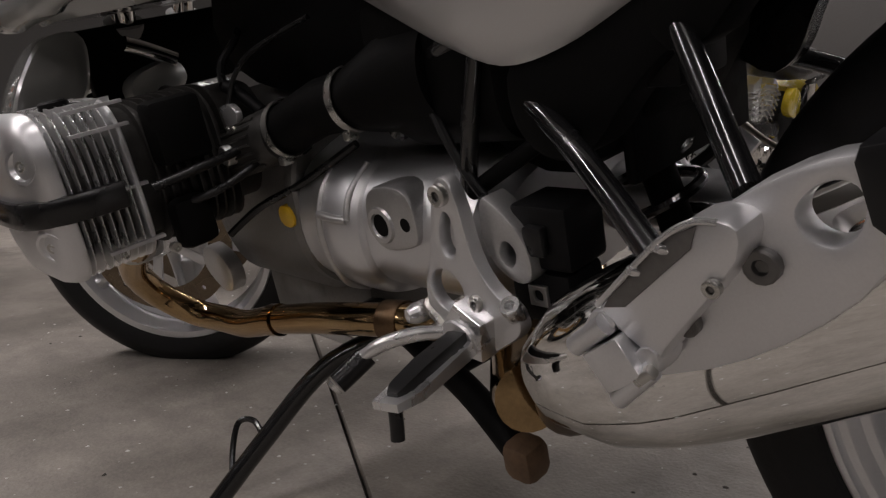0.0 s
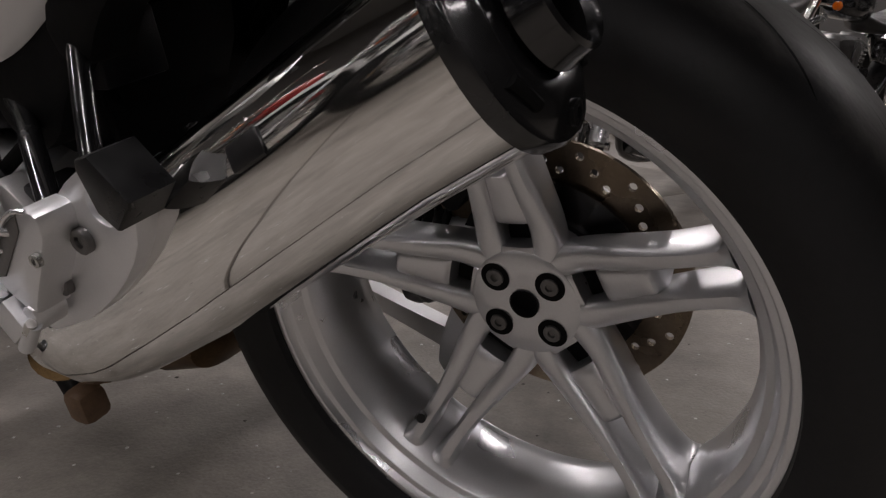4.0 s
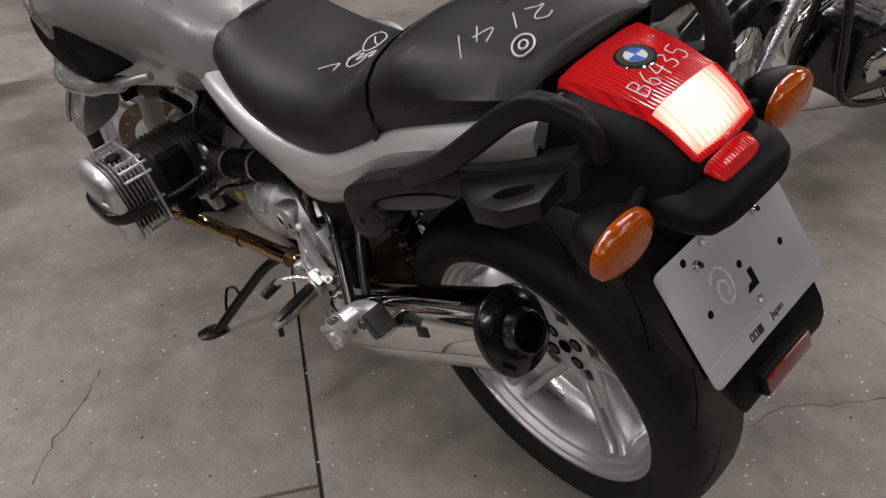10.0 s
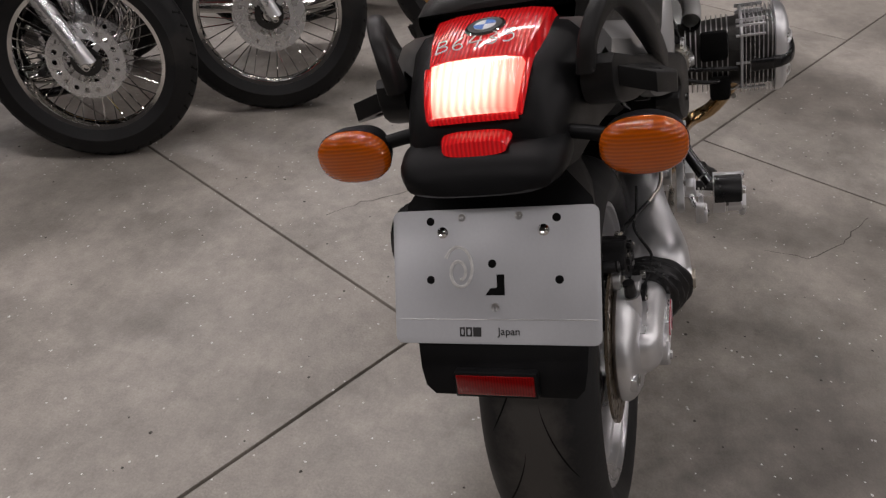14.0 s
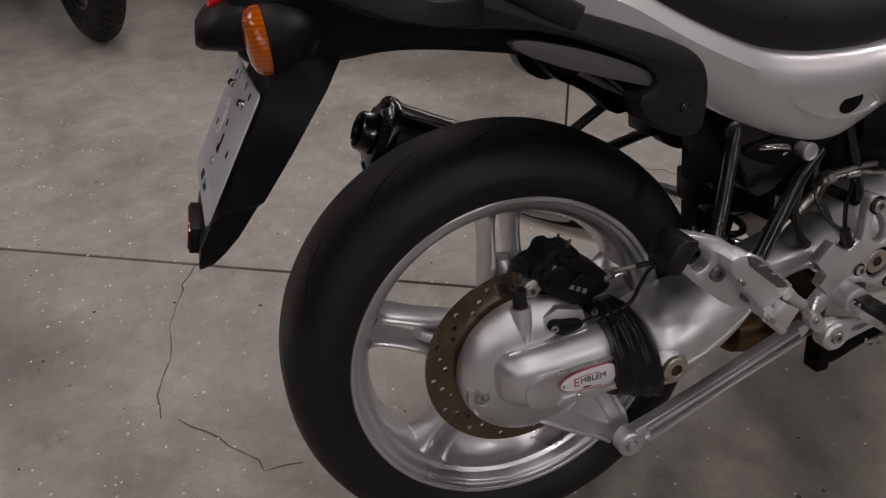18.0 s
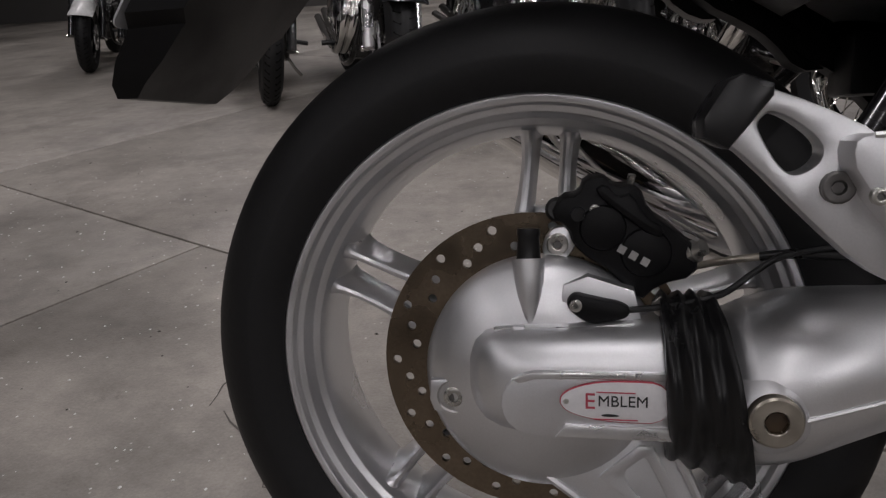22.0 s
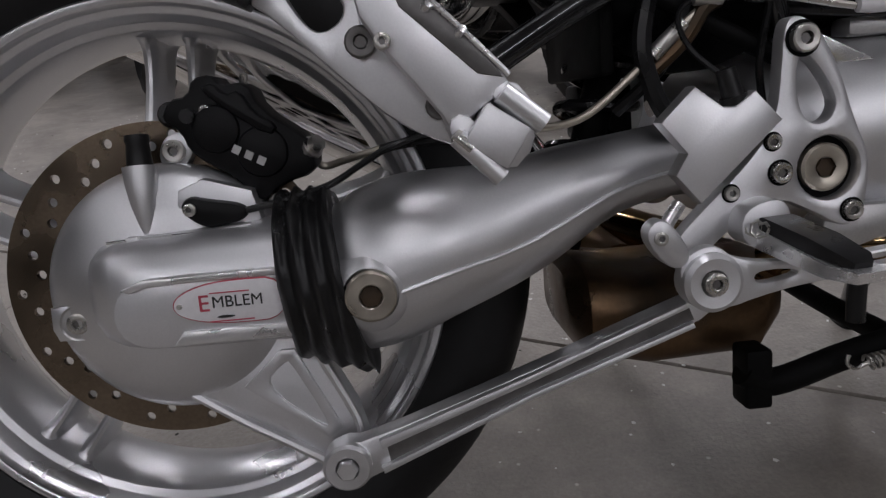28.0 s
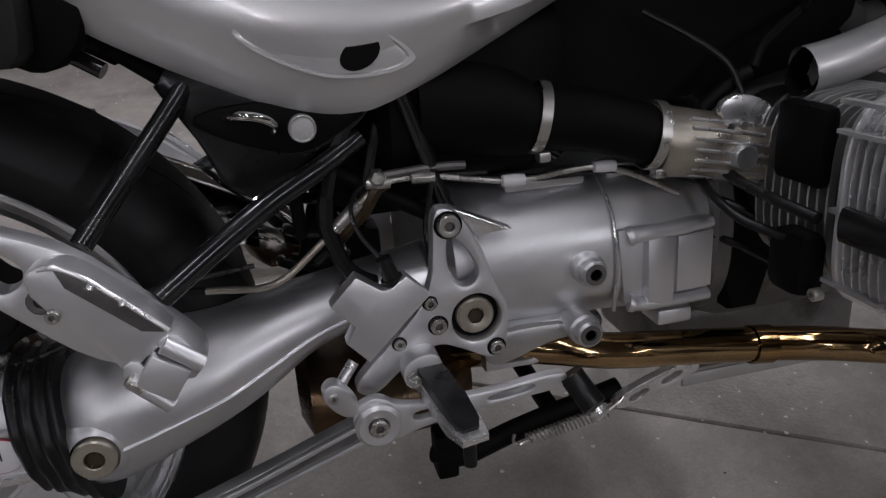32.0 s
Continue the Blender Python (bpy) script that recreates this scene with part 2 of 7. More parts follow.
steel_dark = pbr("dark_steel", (0.16, 0.155, 0.15), 0.4, 0.7, var=0.2, scale=40)
step_grey = pbr("grey_plastic", (0.085, 0.084, 0.082), 0.5, var=0.1, scale=9, fine=600)
chalk = pbr("white_chalk", (0.74, 0.74, 0.72), 0.9, var=0.2, scale=60)
ink_black = pbr("black_ink", (0.02, 0.02, 0.02), 0.6)
ink_red = pbr("red_ink", (0.45, 0.06, 0.09), 0.5)
badge_blue = pbr("badge_blue", (0.05, 0.17, 0.55), 0.25, coat=0.6)
badge_white = pbr("badge_white", (0.75, 0.76, 0.78), 0.25, coat=0.6)
yellow_seal = pbr("yellow_seal", (0.75, 0.47, 0.02), 0.45)
yellow_paint = pbr("yellow_bodywork", (0.72, 0.55, 0.02), 0.25, coat=0.8)
white_paint = pbr("white_lacquer", (0.70, 0.70, 0.69), 0.25, coat=0.8)
red_paint = pbr("dark_red_lacquer", (0.32, 0.02, 0.02), 0.25, coat=0.8)
grey_post = pbr("grey_steel_paint", (0.30, 0.30, 0.30), 0.5, scale=5)
gold_alloy = pbr("gold_alloy", (0.50, 0.29, 0.10), 0.35, 0.7)
leather = pbr("black_leather", (0.018, 0.017, 0.016), 0.4, scale=14, fine=300, bump=0.2)
socket_rust = pbr("rusty_socket", (0.055, 0.036, 0.020), 0.7, 0.2, var=0.3, scale=60)
brown_grip = pbr("brown_steel_block", (0.16, 0.10, 0.06), 0.6, 0.3, var=0.3, scale=30)


def lens_plastic(name, color, glow=0.0, glow_color=(1, 0.2, 0.08), stripes=160.0, axis=2, low=0.55, relief=0.5, rough=0.12, coat=0.4):
    m = bpy.data.materials.new(name)
    m.use_nodes = True
    nt = m.node_tree
    N, K = nt.nodes.new, nt.links.new
    b = nt.nodes["Principled BSDF"]
    b.inputs["Base Color"].default_value = (*color, 1)
    b.inputs["Roughness"].default_value = rough
    b.inputs["Coat Weight"].default_value = coat
    b.inputs["Transmission Weight"].default_value = 0.15
    tc, sep, sn, bp = N("ShaderNodeTexCoord"), N("ShaderNodeSeparateXYZ"), N("ShaderNodeMath"), N("ShaderNodeBump")
    K(tc.outputs["Object"], sep.inputs[0])
    mul = N("ShaderNodeMath")
    mul.operation = "MULTIPLY"
    mul.inputs[1].default_value = stripes * 6.283
    K(sep.outputs[axis], mul.inputs[0])
    sn.operation = "SINE"
    K(mul.outputs[0], sn.inputs[0])
    bp.inputs["Strength"].default_value, bp.inputs["Distance"].default_value = relief, 0.002
    K(sn.outputs[0], bp.inputs["Height"])
    K(bp.outputs["Normal"], b.inputs["Normal"])
    mr = N("ShaderNodeMapRange")
    mr.inputs["From Min"].default_value, mr.inputs["From Max"].default_value = -1, 1
    mr.inputs["To Min"].default_value, mr.inputs["To Max"].default_value = low, 1.15
    K(sn.outputs[0], mr.inputs["Value"])
    mx = N("ShaderNodeMix")
    mx.data_type, mx.blend_type = "RGBA", "MULTIPLY"
    mx.inputs["Factor"].default_value = 1.0
    mx.inputs["A"].default_value = (*color, 1)
    K(mr.outputs["Result"], mx.inputs["B"])
    K(mx.outputs["Result"], b.inputs["Base Color"])
    if glow:
        b.inputs["Emission Color"].default_value = (*glow_color, 1)
        em = N("ShaderNodeMath")
        em.operation = "MULTIPLY"
        em.inputs[1].default_value = glow
        K(mr.outputs["Result"], em.inputs[0])
        K(em.outputs[0], b.inputs["Emission Strength"])
    return m


# Faint emission lifts the amber although the signals are not lit.
amber = lens_plastic("amber_lens", (0.48, 0.090, 0.001), glow=0.02, glow_color=(1, 0.22, 0.004), stripes=230, axis=2, low=0.80, relief=0.14, rough=0.05, coat=0.5)
red_lens = lens_plastic("red_lens", (0.46, 0.009, 0.010), glow=0.20, glow_color=(1, 0.015, 0.02), stripes=200, axis=1, low=0.72, relief=0.3)
def bulb_spot(m, at, near, far):
    """A lamp glass lit from a bulb behind it: warm white near the bulb, red further off."""
    nt = m.node_tree
    N, K = nt.nodes.new, nt.links.new
    b = nt.nodes["Principled BSDF"]
    tc, ds, mr, mx = N("ShaderNodeTexCoord"), N("ShaderNodeVectorMath"), N("ShaderNodeMapRange"), N("ShaderNodeMix")
    ds.operation = "DISTANCE"
    ds.inputs[1].default_value = at
    K(tc.outputs["Object"], ds.inputs[0])
    mr.inputs["From Min"].default_value, mr.inputs["From Max"].default_value = near, far
    mr.interpolation_type = "SMOOTHSTEP"
    K(ds.outputs["Value"], mr.inputs["Value"])
    mx.data_type = "RGBA"
    K(mr.outputs["Result"], mx.inputs["Factor"])
    mx.inputs["A"].default_value, mx.inputs["B"].default_value = (1.0, 0.60, 0.45, 1), (0.55, 0.085, 0.065, 1)
    K(mx.outputs["Result"], b.inputs["Emission Color"])
    return m


lit_lens = lens_plastic("lit_lens", (0.7, 0.1, 0.05), glow=2.3, glow_color=(1.0, 0.36, 0.25), stripes=110, axis=1, low=0.7)
bulb_spot(lit_lens, (-0.255, 0.010, 0.918), 0.014, 0.070)
red_reflector = lens_plastic("red_reflector", (0.20, 0.003, 0.003), stripes=300, axis=1, low=0.8, relief=0.06, rough=0.06, coat=0.0)
clear_glass = lens_plastic("headlamp_glass", (0.8, 0.8, 0.8), stripes=60, axis=1)

# ---- mesh helpers ----
V = Vector


def link(name, bm, material, parent=None, label="", angle=38):
    bmesh.ops.recalc_face_normals(bm, faces=bm.faces)
    me = bpy.data.meshes.new(name)
    bm.to_mesh(me)
    bm.free()
    me.materials.append(material)
    me.shade_smooth()
    me.set_sharp_from_angle(angle=radians(angle))
    ob = new(name, me)
    if parent is not None:
        ob.parent = parent
    if label:
        ob["label"] = label
    return ob


def part(name, bm, material, parent, label=""):
    return link(name, bm, material, parent, label)


def thing(name, label, category, group="", m=None):
    ob = tagged(new(name), label, category, group)
    if m is not None:
        ob.matrix_world = m
    return ob


def frame_of(axis):
    a = V(axis).normalized()
    u = a.orthogonal().normalized()
    if abs(a.y) > 0.9:
        u = V((1, 0, 0)) - a * a.x
        u.normalize()
    return u, a.cross(u), a


def chaikin(pts, n=2, closed=True):
    pts = [V(p) for p in pts]
    for _ in range(n):
        out = []
        k = len(pts)
        for i in range(k if closed else k - 1):
            a, b = pts[i], pts[(i + 1) % k]
            out += [a * 0.75 + b * 0.25, a * 0.25 + b * 0.75]
        if not closed:
            out = [pts[0], *out, pts[-1]]
        pts = out
    return pts


def spline(pts, n=6):
    pts = [V(p) for p in pts]
    if len(pts) < 3:
        return pts
    out = []
    for i in range(len(pts) - 1):
        p0, p1, p2, p3 = pts[max(i - 1, 0)], pts[i], pts[i + 1], pts[min(i + 2, len(pts) - 1)]
        for k in range(n):
            t = k / n
            out.append(0.5 * ((2 * p1) + (p2 - p0) * t + (2 * p0 - 5 * p1 + 4 * p2 - p3) * t * t + (3 * p1 - p0 - 3 * p2 + p3) * t ** 3))
    out.append(pts[-1])
    return out


def skin(rings, closed=True, cap=True, bm=None):
    bm = bm or bmesh.new()
    vs = [[bm.verts.new(p) for p in r] for r in rings]
    n = len(vs[0])
    for a, b in zip(vs, vs[1:]):
        for j in range(n if closed else n - 1):
            k = (j + 1) % n
            bm.faces.new((a[j], a[k], b[k], b[j]))
    if cap and closed:
        bm.faces.new(vs[0][::-1])
        bm.faces.new(vs[-1])
    return bm


def lathe(prof, n=32, origin=(0, 0, 0), axis=(0, 1, 0), closed=False, bm=None):
    """prof: (radius, height along the axis)."""
    u, v, a = frame_of(axis)
    bm = bm or bmesh.new()
    o = V(origin)
    rings = []
    for r, h in prof:
        if r < 1e-6:
            rings.append([bm.verts.new(o + a * h)])
        else:
            rings.append([bm.verts.new(o + a * h + (u * math.cos(2 * math.pi * k / n) + v * math.sin(2 * math.pi * k / n)) * r) for k in range(n)])
    pairs = list(zip(rings, rings[1:])) + ([(rings[-1], rings[0])] if closed else [])
    for p, q in pairs:
        for k in range(n):
            l = (k + 1) % n
            if len(p) == 1 and len(q) == 1:
                continue
            if len(p) == 1:
                bm.faces.new((p[0], q[k], q[l]))
            elif len(q) == 1:
                bm.faces.new((p[k], q[0], p[l]))
            else:
                bm.faces.new((p[k], q[k], q[l], p[l]))
    return bm


def tube(path, r, n=10, bm=None, smooth=True, cap=True):
    pts = spline(path) if smooth else [V(p) for p in path]
    rs = r if isinstance(r, (list, tuple)) else [r] * len(pts)
    if len(rs) != len(pts):
        rs = [rs[min(int(i * len(rs) / len(pts)), len(rs) - 1)] for i in range(len(pts))]
    rings, u = [], None
    for i, p in enumerate(pts):
        t = (pts[min(i + 1, len(pts) - 1)] - pts[max(i - 1, 0)]).normalized()
        u = t.orthogonal().normalized() if u is None else (u - t * u.dot(t)).normalized()
        w = t.cross(u)
        rings.append([p + (u * math.cos(2 * math.pi * k / n) + w * math.sin(2 * math.pi * k / n)) * rs[i] for k in range(n)])
    return skin(rings, cap=cap, bm=bm)


def slab(outline, y0, y1, holes=(), bevel=0.003, rnd=2, axes=None):
    """A plate with outline and holes given as (x, z), from y0 to y1; the face at y1 has eased edges. axes maps (a, h, b) into space."""
    bm = bmesh.new()
    loops = [chaikin([(p[0], 0, p[1]) for p in outline], rnd) if rnd else [V((p[0], 0, p[1])) for p in outline]]
    loops += [chaikin([(p[0], 0, p[1]) for p in h], 2) if len(h) < 12 else [V((p[0], 0, p[1])) for p in h] for h in holes]
    edges = []
    for lp in loops:
        vs = [bm.verts.new((p.x, y0, p.z)) for p in lp]
        edges += [bm.edges.new((vs[i], vs[(i + 1) % len(vs)])) for i in range(len(vs))]
    bmesh.ops.triangle_fill(bm, use_beauty=True, edges=edges)
    if not holes:
        bmesh.ops.dissolve_limit(bm, angle_limit=0.01, verts=bm.verts, edges=[e for e in bm.edges if len(e.link_faces) == 2])
    ret = bmesh.ops.extrude_face_region(bm, geom=list(bm.faces))
    top = [g for g in ret["geom"] if isinstance(g, bmesh.types.BMVert)]
    for v in top:
        v.co.y = y1
    if bevel:
        bmesh.ops.recalc_face_normals(bm, faces=bm.faces)
        sharp = [e for e in bm.edges if len(e.link_faces) == 2 and abs(e.verts[0].co.y - y1) < 1e-6 and abs(e.verts[1].co.y - y1) < 1e-6 and e.calc_face_angle(0) > 0.8]
        bmesh.ops.bevel(bm, geom=sharp, offset=bevel, segments=2, affect="EDGES", profile=0.5)
    if axes is not None:
        bm.transform(axes)
    return bm


def circle(cx, cz, r, n=16):
    return [(cx + r * math.cos(2 * math.pi * k / n), cz + r * math.sin(2 * math.pi * k / n)) for k in range(n)]


def box(x0, x1, y0, y1, z0, z1, bevel=0.003, m=None, bm=None):
    b2 = bmesh.new()
    bmesh.ops.create_cube(b2, size=1)
    for v in b2.verts:
        v.co = V(((x0 + x1) / 2 + v.co.x * (x1 - x0), (y0 + y1) / 2 + v.co.y * (y1 - y0), (z0 + z1) / 2 + v.co.z * (z1 - z0)))
    if bevel:
        bmesh.ops.bevel(b2, geom=list(b2.edges), offset=bevel, segments=2, affect="EDGES", profile=0.5)
    if m is not None:
        b2.transform(m)
    if bm is None:
        return b2
    me = bpy.data.meshes.new("temp")
    b2.to_mesh(me)
    b2.free()
    bm.from_mesh(me)
    bpy.data.meshes.remove(me)
    return bm


def ring(c, u, v, a, b, n=24, p=2.0):
    out = []
    for k in range(n):
        t = 2 * math.pi * k / n
        cs, sn = math.cos(t), math.sin(t)
        out.append(V(c) + V(u) * (a * math.copysign(abs(cs) ** (2 / p), cs)) + V(v) * (b * math.copysign(abs(sn) ** (2 / p), sn)))
    return out


def bolt_mesh(origin, axis, r, h=None, n=14):
    h = h or r * 0.7
    return lathe([(0, h * 0.35), (r * 0.42, h * 0.35), (r * 0.46, h * 0.95), (r * 0.55, h), (r * 0.88, h), (r, h * 0.85), (r, -h * 0.5)], n, origin, axis)


def bolt(parent, origin, axis, r, h=None, material=None, name="bolt"):
    h = h or r * 0.7
    # Dark disc in the hex recess puts its shade into colour.
    part("bolt_socket", lathe([(0, h * 0.55), (r * 0.38, h * 0.55), (r * 0.40, h * 0.70)], 6, origin, axis), steel_dark, parent)
    return part(name, bolt_mesh(origin, axis, r, h), material or steel, parent)


def word(name, text, size, m, material, parent, depth=0.0004):
    cu = bpy.data.curves.new(name, "FONT")
    cu.body, cu.size, cu.extrude, cu.align_x, cu.align_y = text, size, depth, "CENTER", "CENTER"
    tmp = bpy.data.objects.new(name, cu)
    me = bpy.data.meshes.new_from_object(tmp)
    bpy.data.objects.remove(tmp)
    bpy.data.curves.remove(cu)
    me.materials.clear()
    me.materials.append(material)
    ob = new(name, me)
    ob.parent = parent
    ob.matrix_local = m
    return ob


def lerp_tab(tab, x):
    for (a, u), (b, v) in zip(tab, tab[1:]):
        if x <= b:
            return u + (v - u) * max(0.0, (x - a)) / (b - a)
    return tab[-1][1]


def basis(origin, x, y):
    x, y = V(x).normalized(), V(y).normalized()
    z = x.cross(y).normalized()
    y = z.cross(x)
    return Matrix(((x.x, y.x, z.x, origin[0]), (x.y, y.y, z.y, origin[1]), (x.z, y.z, z.z, origin[2]), (0, 0, 0, 1)))

# ---- the motorcycle ----
BIKE = Matrix.Translation((0, 0, DROP)) @ pose(0, 0, 0, -LEAN)
bike = thing("motorcycle", "silver-grey boxer motorcycle leaning on its side stand on concrete", "motorcycle", m=BIKE)
AX = 0.325


def tread_radius(u, ro, ri):
    """Radius of the tyre at the side offset u (-1 to 1)."""
    return ri + 0.024 + (ro - ri - 0.024) * (1 - abs(u) ** 3.0) ** 0.5


def wheel_tyre(ro, ri, half, parent, groove=True):
    prof = [(ri, -half * 0.84)]
    for k in range(29):
        u = math.sin(math.pi / 2 * (-1 + 2 * k / 28)) * 0.997
        prof.append((tread_radius(u, ro, ri), half * u))
    prof.append((ri, half * 0.84))
    prof = [(ri, -half * 0.84), (ri + 0.010, -half * 0.93)] + [p for p in prof[1:-1]] + [(ri + 0.010, half * 0.93), (ri, half * 0.84), (ri - 0.008, half * 0.4), (ri - 0.008, -half * 0.4)]
    return lathe(prof, 120, closed=True)


rear = part("rear_wheel", lathe([(0.2360, -0.0700), (0.2405, -0.0700), (0.2435, -0.0675), (0.2430, -0.0640), (0.2360, -0.0600), (0.2250, -0.0500), (0.2120, -0.0300), (0.2110, 0.0300), (0.2250, 0.0500), (0.2360, 0.0600), (0.2430, 0.0640), (0.2435, 0.0675), (0.2405, 0.0700), (0.2360, 0.0700), (0.2345, 0.0690), (0.2325, 0.0625), (0.2315, 0.0618), (0.2270, 0.0612), (0.2255, 0.0600), (0.2215, 0.0480), (0.2205, 0.0470), (0.2150, 0.0455), (0.2138, 0.0442), (0.2075, 0.0270), (0.2050, 0.0), (0.2075, -0.0270), (0.2138, -0.0442), (0.2150, -0.0455), (0.2205, -0.0470), (0.2215, -0.0480), (0.2255, -0.0600), (0.2270, -0.0612), (0.2315, -0.0618), (0.2325, -0.0625), (0.2345, -0.0690)], 120, (0, 0, 0), closed=True), wheel_silver, bike, "silver cast five-spoke wheel")
rear.location = (0, 0, AX)
rear_tyre = part("tyre", wheel_tyre(0.3262, 0.2425, 0.088, rear), worn_rubber, rear, "worn black tyre with shallow grooves")
rear_tyre.location = (0, 0.004, 0)


def groove_strip(a0, y0, a1, y1, w=0.0055, ro=0.3262, half=0.088):
    """A dark sipe that follows the tread from angle a0, offset y0 to a1, y1."""
    bm = bmesh.new()
    prev = None
    for k in range(13):
        t = k / 12
        a, y = radians(a0 + (a1 - a0) * t), y0 + (y1 - y0) * t ** 1.4
        r = tread_radius(y / half, ro, 0.2425) + 0.0004
        wd = w * (1 - abs(2 * t - 1) ** 4) + 0.0005
        pr = []
        for sg in (-1, 1):
            da = sg * wd / 2 / ro
            pr.append(bm.verts.new((r * math.cos(a + da), y, r * math.sin(a + da))))
        if prev:
            bm.faces.new((prev[0], prev[1], pr[1], pr[0]))
        prev = pr
    return bm


for k in range(14):
    for sg in (-1, 1):
        a = k * 360 / 14 + (13 if sg > 0 else 0)
        part("tread_groove", groove_strip(a, sg * 0.012, a + 21, sg * 0.058), matte_black, rear_tyre)

part("hub", lathe([(0.0, -0.022), (0.0125, -0.022), (0.0135, -0.008), (0.030, -0.0065), (0.0505, -0.0070), (0.0535, -0.0090), (0.0545, -0.016), (0.060, -0.045), (0.060, -0.060), (0.050, -0.066), (0.0, -0.066)], 56), wheel_silver, rear)


SPOKE0 = 158.0


def spoke_mesh():
    """One forked spoke along +x, from hub to rim: two rounded prongs that flare into the rim, and a web between their roots."""
    bm = bmesh.new()
    def beam(stations, p):
        rings = []
        for x, z, hw, y0, y1 in stations:
            rg = []
            for k in range(18):
                t = 2 * math.pi * k / 18
                cs, sn = math.cos(t), math.sin(t)
                f = math.copysign(abs(cs) ** (2 / p), cs)
                w = hw * (0.78 + 0.22 * f)
                rg.append(V((x, (y0 + y1) / 2 + (y1 - y0) / 2 * f, z + w * math.copysign(abs(sn) ** (2 / p), sn))))
            rings.append(rg)
        cols = [spline([r[k] for r in rings], 3) for k in range(18)]
        skin([list(r) for r in zip(*cols)], bm=bm)
    for s in (-1, 1):
        beam([(0.034, s * 0.0235, 0.0165, -0.052, -0.0095), (0.056, s * 0.0275, 0.0165, -0.052, -0.0080), (0.080, s * 0.0268, 0.0142, -0.050, -0.0040), (0.110, s * 0.0228, 0.0128, -0.046, 0.0050), (0.145, s * 0.0195, 0.0108, -0.040, 0.0150), (0.175, s * 0.0185, 0.0100, -0.036, 0.0240), (0.193, s * 0.0187, 0.0112, -0.036, 0.0300), (0.203, s * 0.0192, 0.0130, -0.038, 0.0350), (0.2090, s * 0.0200, 0.0180, -0.041, 0.0390)], 3.0)
    beam([(0.080, 0.0, 0.0200, -0.048, -0.0100), (0.086, 0.0, 0.0195, -0.047, -0.0055), (0.100, 0.0, 0.0180, -0.046, -0.0015), (0.116, 0.0, 0.0160, -0.044, 0.0030), (0.130, 0.0, 0.0145, -0.040, 0.0060), (0.137, 0.0, 0.0130, -0.034, -0.0040)], 4.0)
    beam([(0.036, 0.0, 0.0200, -0.050, -0.0090), (0.050, 0.0, 0.0200, -0.050, -0.0085), (0.0565, 0.0, 0.0190, -0.048, -0.0100)], 5.0)
    return bm


for k in range(5):
    ob = part("spoke", spoke_mesh(), wheel_silver, rear)
    ob.rotation_euler = (0, -radians(SPOKE0 + 72 * k), 0)
    # Black box between the prong roots stands in for the pocket's shade.
    part("pocket_shade", box(0.052, 0.084, -0.046, -0.030, -0.0150, 0.0150, 0), matte_black, ob)
for sx, sz in ((0.0265, 0.025), (-0.0275, 0.023), (0.0275, -0.024), (-0.0265, -0.026)):
    part("wheel_bolt", bolt_mesh((sx, -0.0075, sz), (0, 1, 0), 0.0085, 0.004), steel_dark, rear)
    # Flat black ring paints the shaded recess round each wheel bolt.
    part("recess_shade_ring", lathe([(0.0085, 0.0), (0.0130, 0.0), (0.0145, 0.0012), (0.0085, 0.0010)], 20, (sx, -0.0072, sz)), matte_black, rear)
# Black lining puts the shade of the bore into its colour.
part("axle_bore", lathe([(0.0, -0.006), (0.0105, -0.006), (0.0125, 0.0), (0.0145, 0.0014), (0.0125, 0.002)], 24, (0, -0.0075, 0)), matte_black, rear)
part("valve_stem", tube([(0.130, 0.012, -0.158), (0.118, 0.020, -0.142), (0.110, 0.034, -0.134)], 0.0052, 10), soft_rubber, rear, "black rubber valve stem")

# rear brake disc with drilled holes
holes = []
for k in range(44):
    a = 2 * math.pi * k / 44
    for j, rr in enumerate((0.109, 0.117, 0.127)):
        if (k + j) % 3 == 0:
            holes.append(circle(rr * math.cos(a), rr * math.sin(a), 0.0042, 12))
disc = part("rear_brake_disc", slab(circle(0, 0, 0.138, 96), -0.0725, -0.0775, [circle(0, 0, 0.084, 64)] + holes, bevel=0, rnd=0), disc_steel, bike, "drilled steel disc with a brown heat tint")
disc.location = (0, 0, AX)
# Black annulus darkens the disc's inner face in place of shade.
part("disc_carrier", lathe([(0.056, -0.0640), (0.098, -0.0660), (0.098, -0.0700), (0.056, -0.0700)], 64, closed=True), black_paint, disc, "disc carrier ring, coloured black for the shade on the disc")
for k in range(5):
    a = radians(20 + 72 * k)
    ob = part("disc_carrier_arm", box(0.050, 0.092, -0.072, -0.066, -0.010, 0.010, 0.002), cast_dull, disc)
    ob.rotation_euler = (0, -a, 0)

# final drive
drive = part("final_drive", lathe([(0.0, -0.1215), (0.050, -0.1205), (0.080, -0.1150), (0.0965, -0.1065), (0.1025, -0.1005), (0.1055, -0.0945), (0.1060, -0.084), (0.100, -0.078), (0.0, -0.078)], 96, (0.010, 0, AX - 0.003)), cast_silver, bike, "silver cast final drive housing")
part("drive_boss", skin([ring((x, -0.104, z), (0, 1, 0), (0, 0, 1), a, b, 44, 2.8) for x, z, a, b in ((-0.052, 0.328, 0.016, 0.020), (-0.047, 0.328, 0.028, 0.031), (-0.038, 0.3275, 0.040, 0.040), (-0.024, 0.3265, 0.0465, 0.045), (-0.006, 0.3260, 0.0500, 0.0475), (0.020, 0.3260, 0.0508, 0.0485), (0.070, 0.3270, 0.0512, 0.0500), (0.118, 0.3275, 0.0514, 0.0510))]), cast_silver, drive)
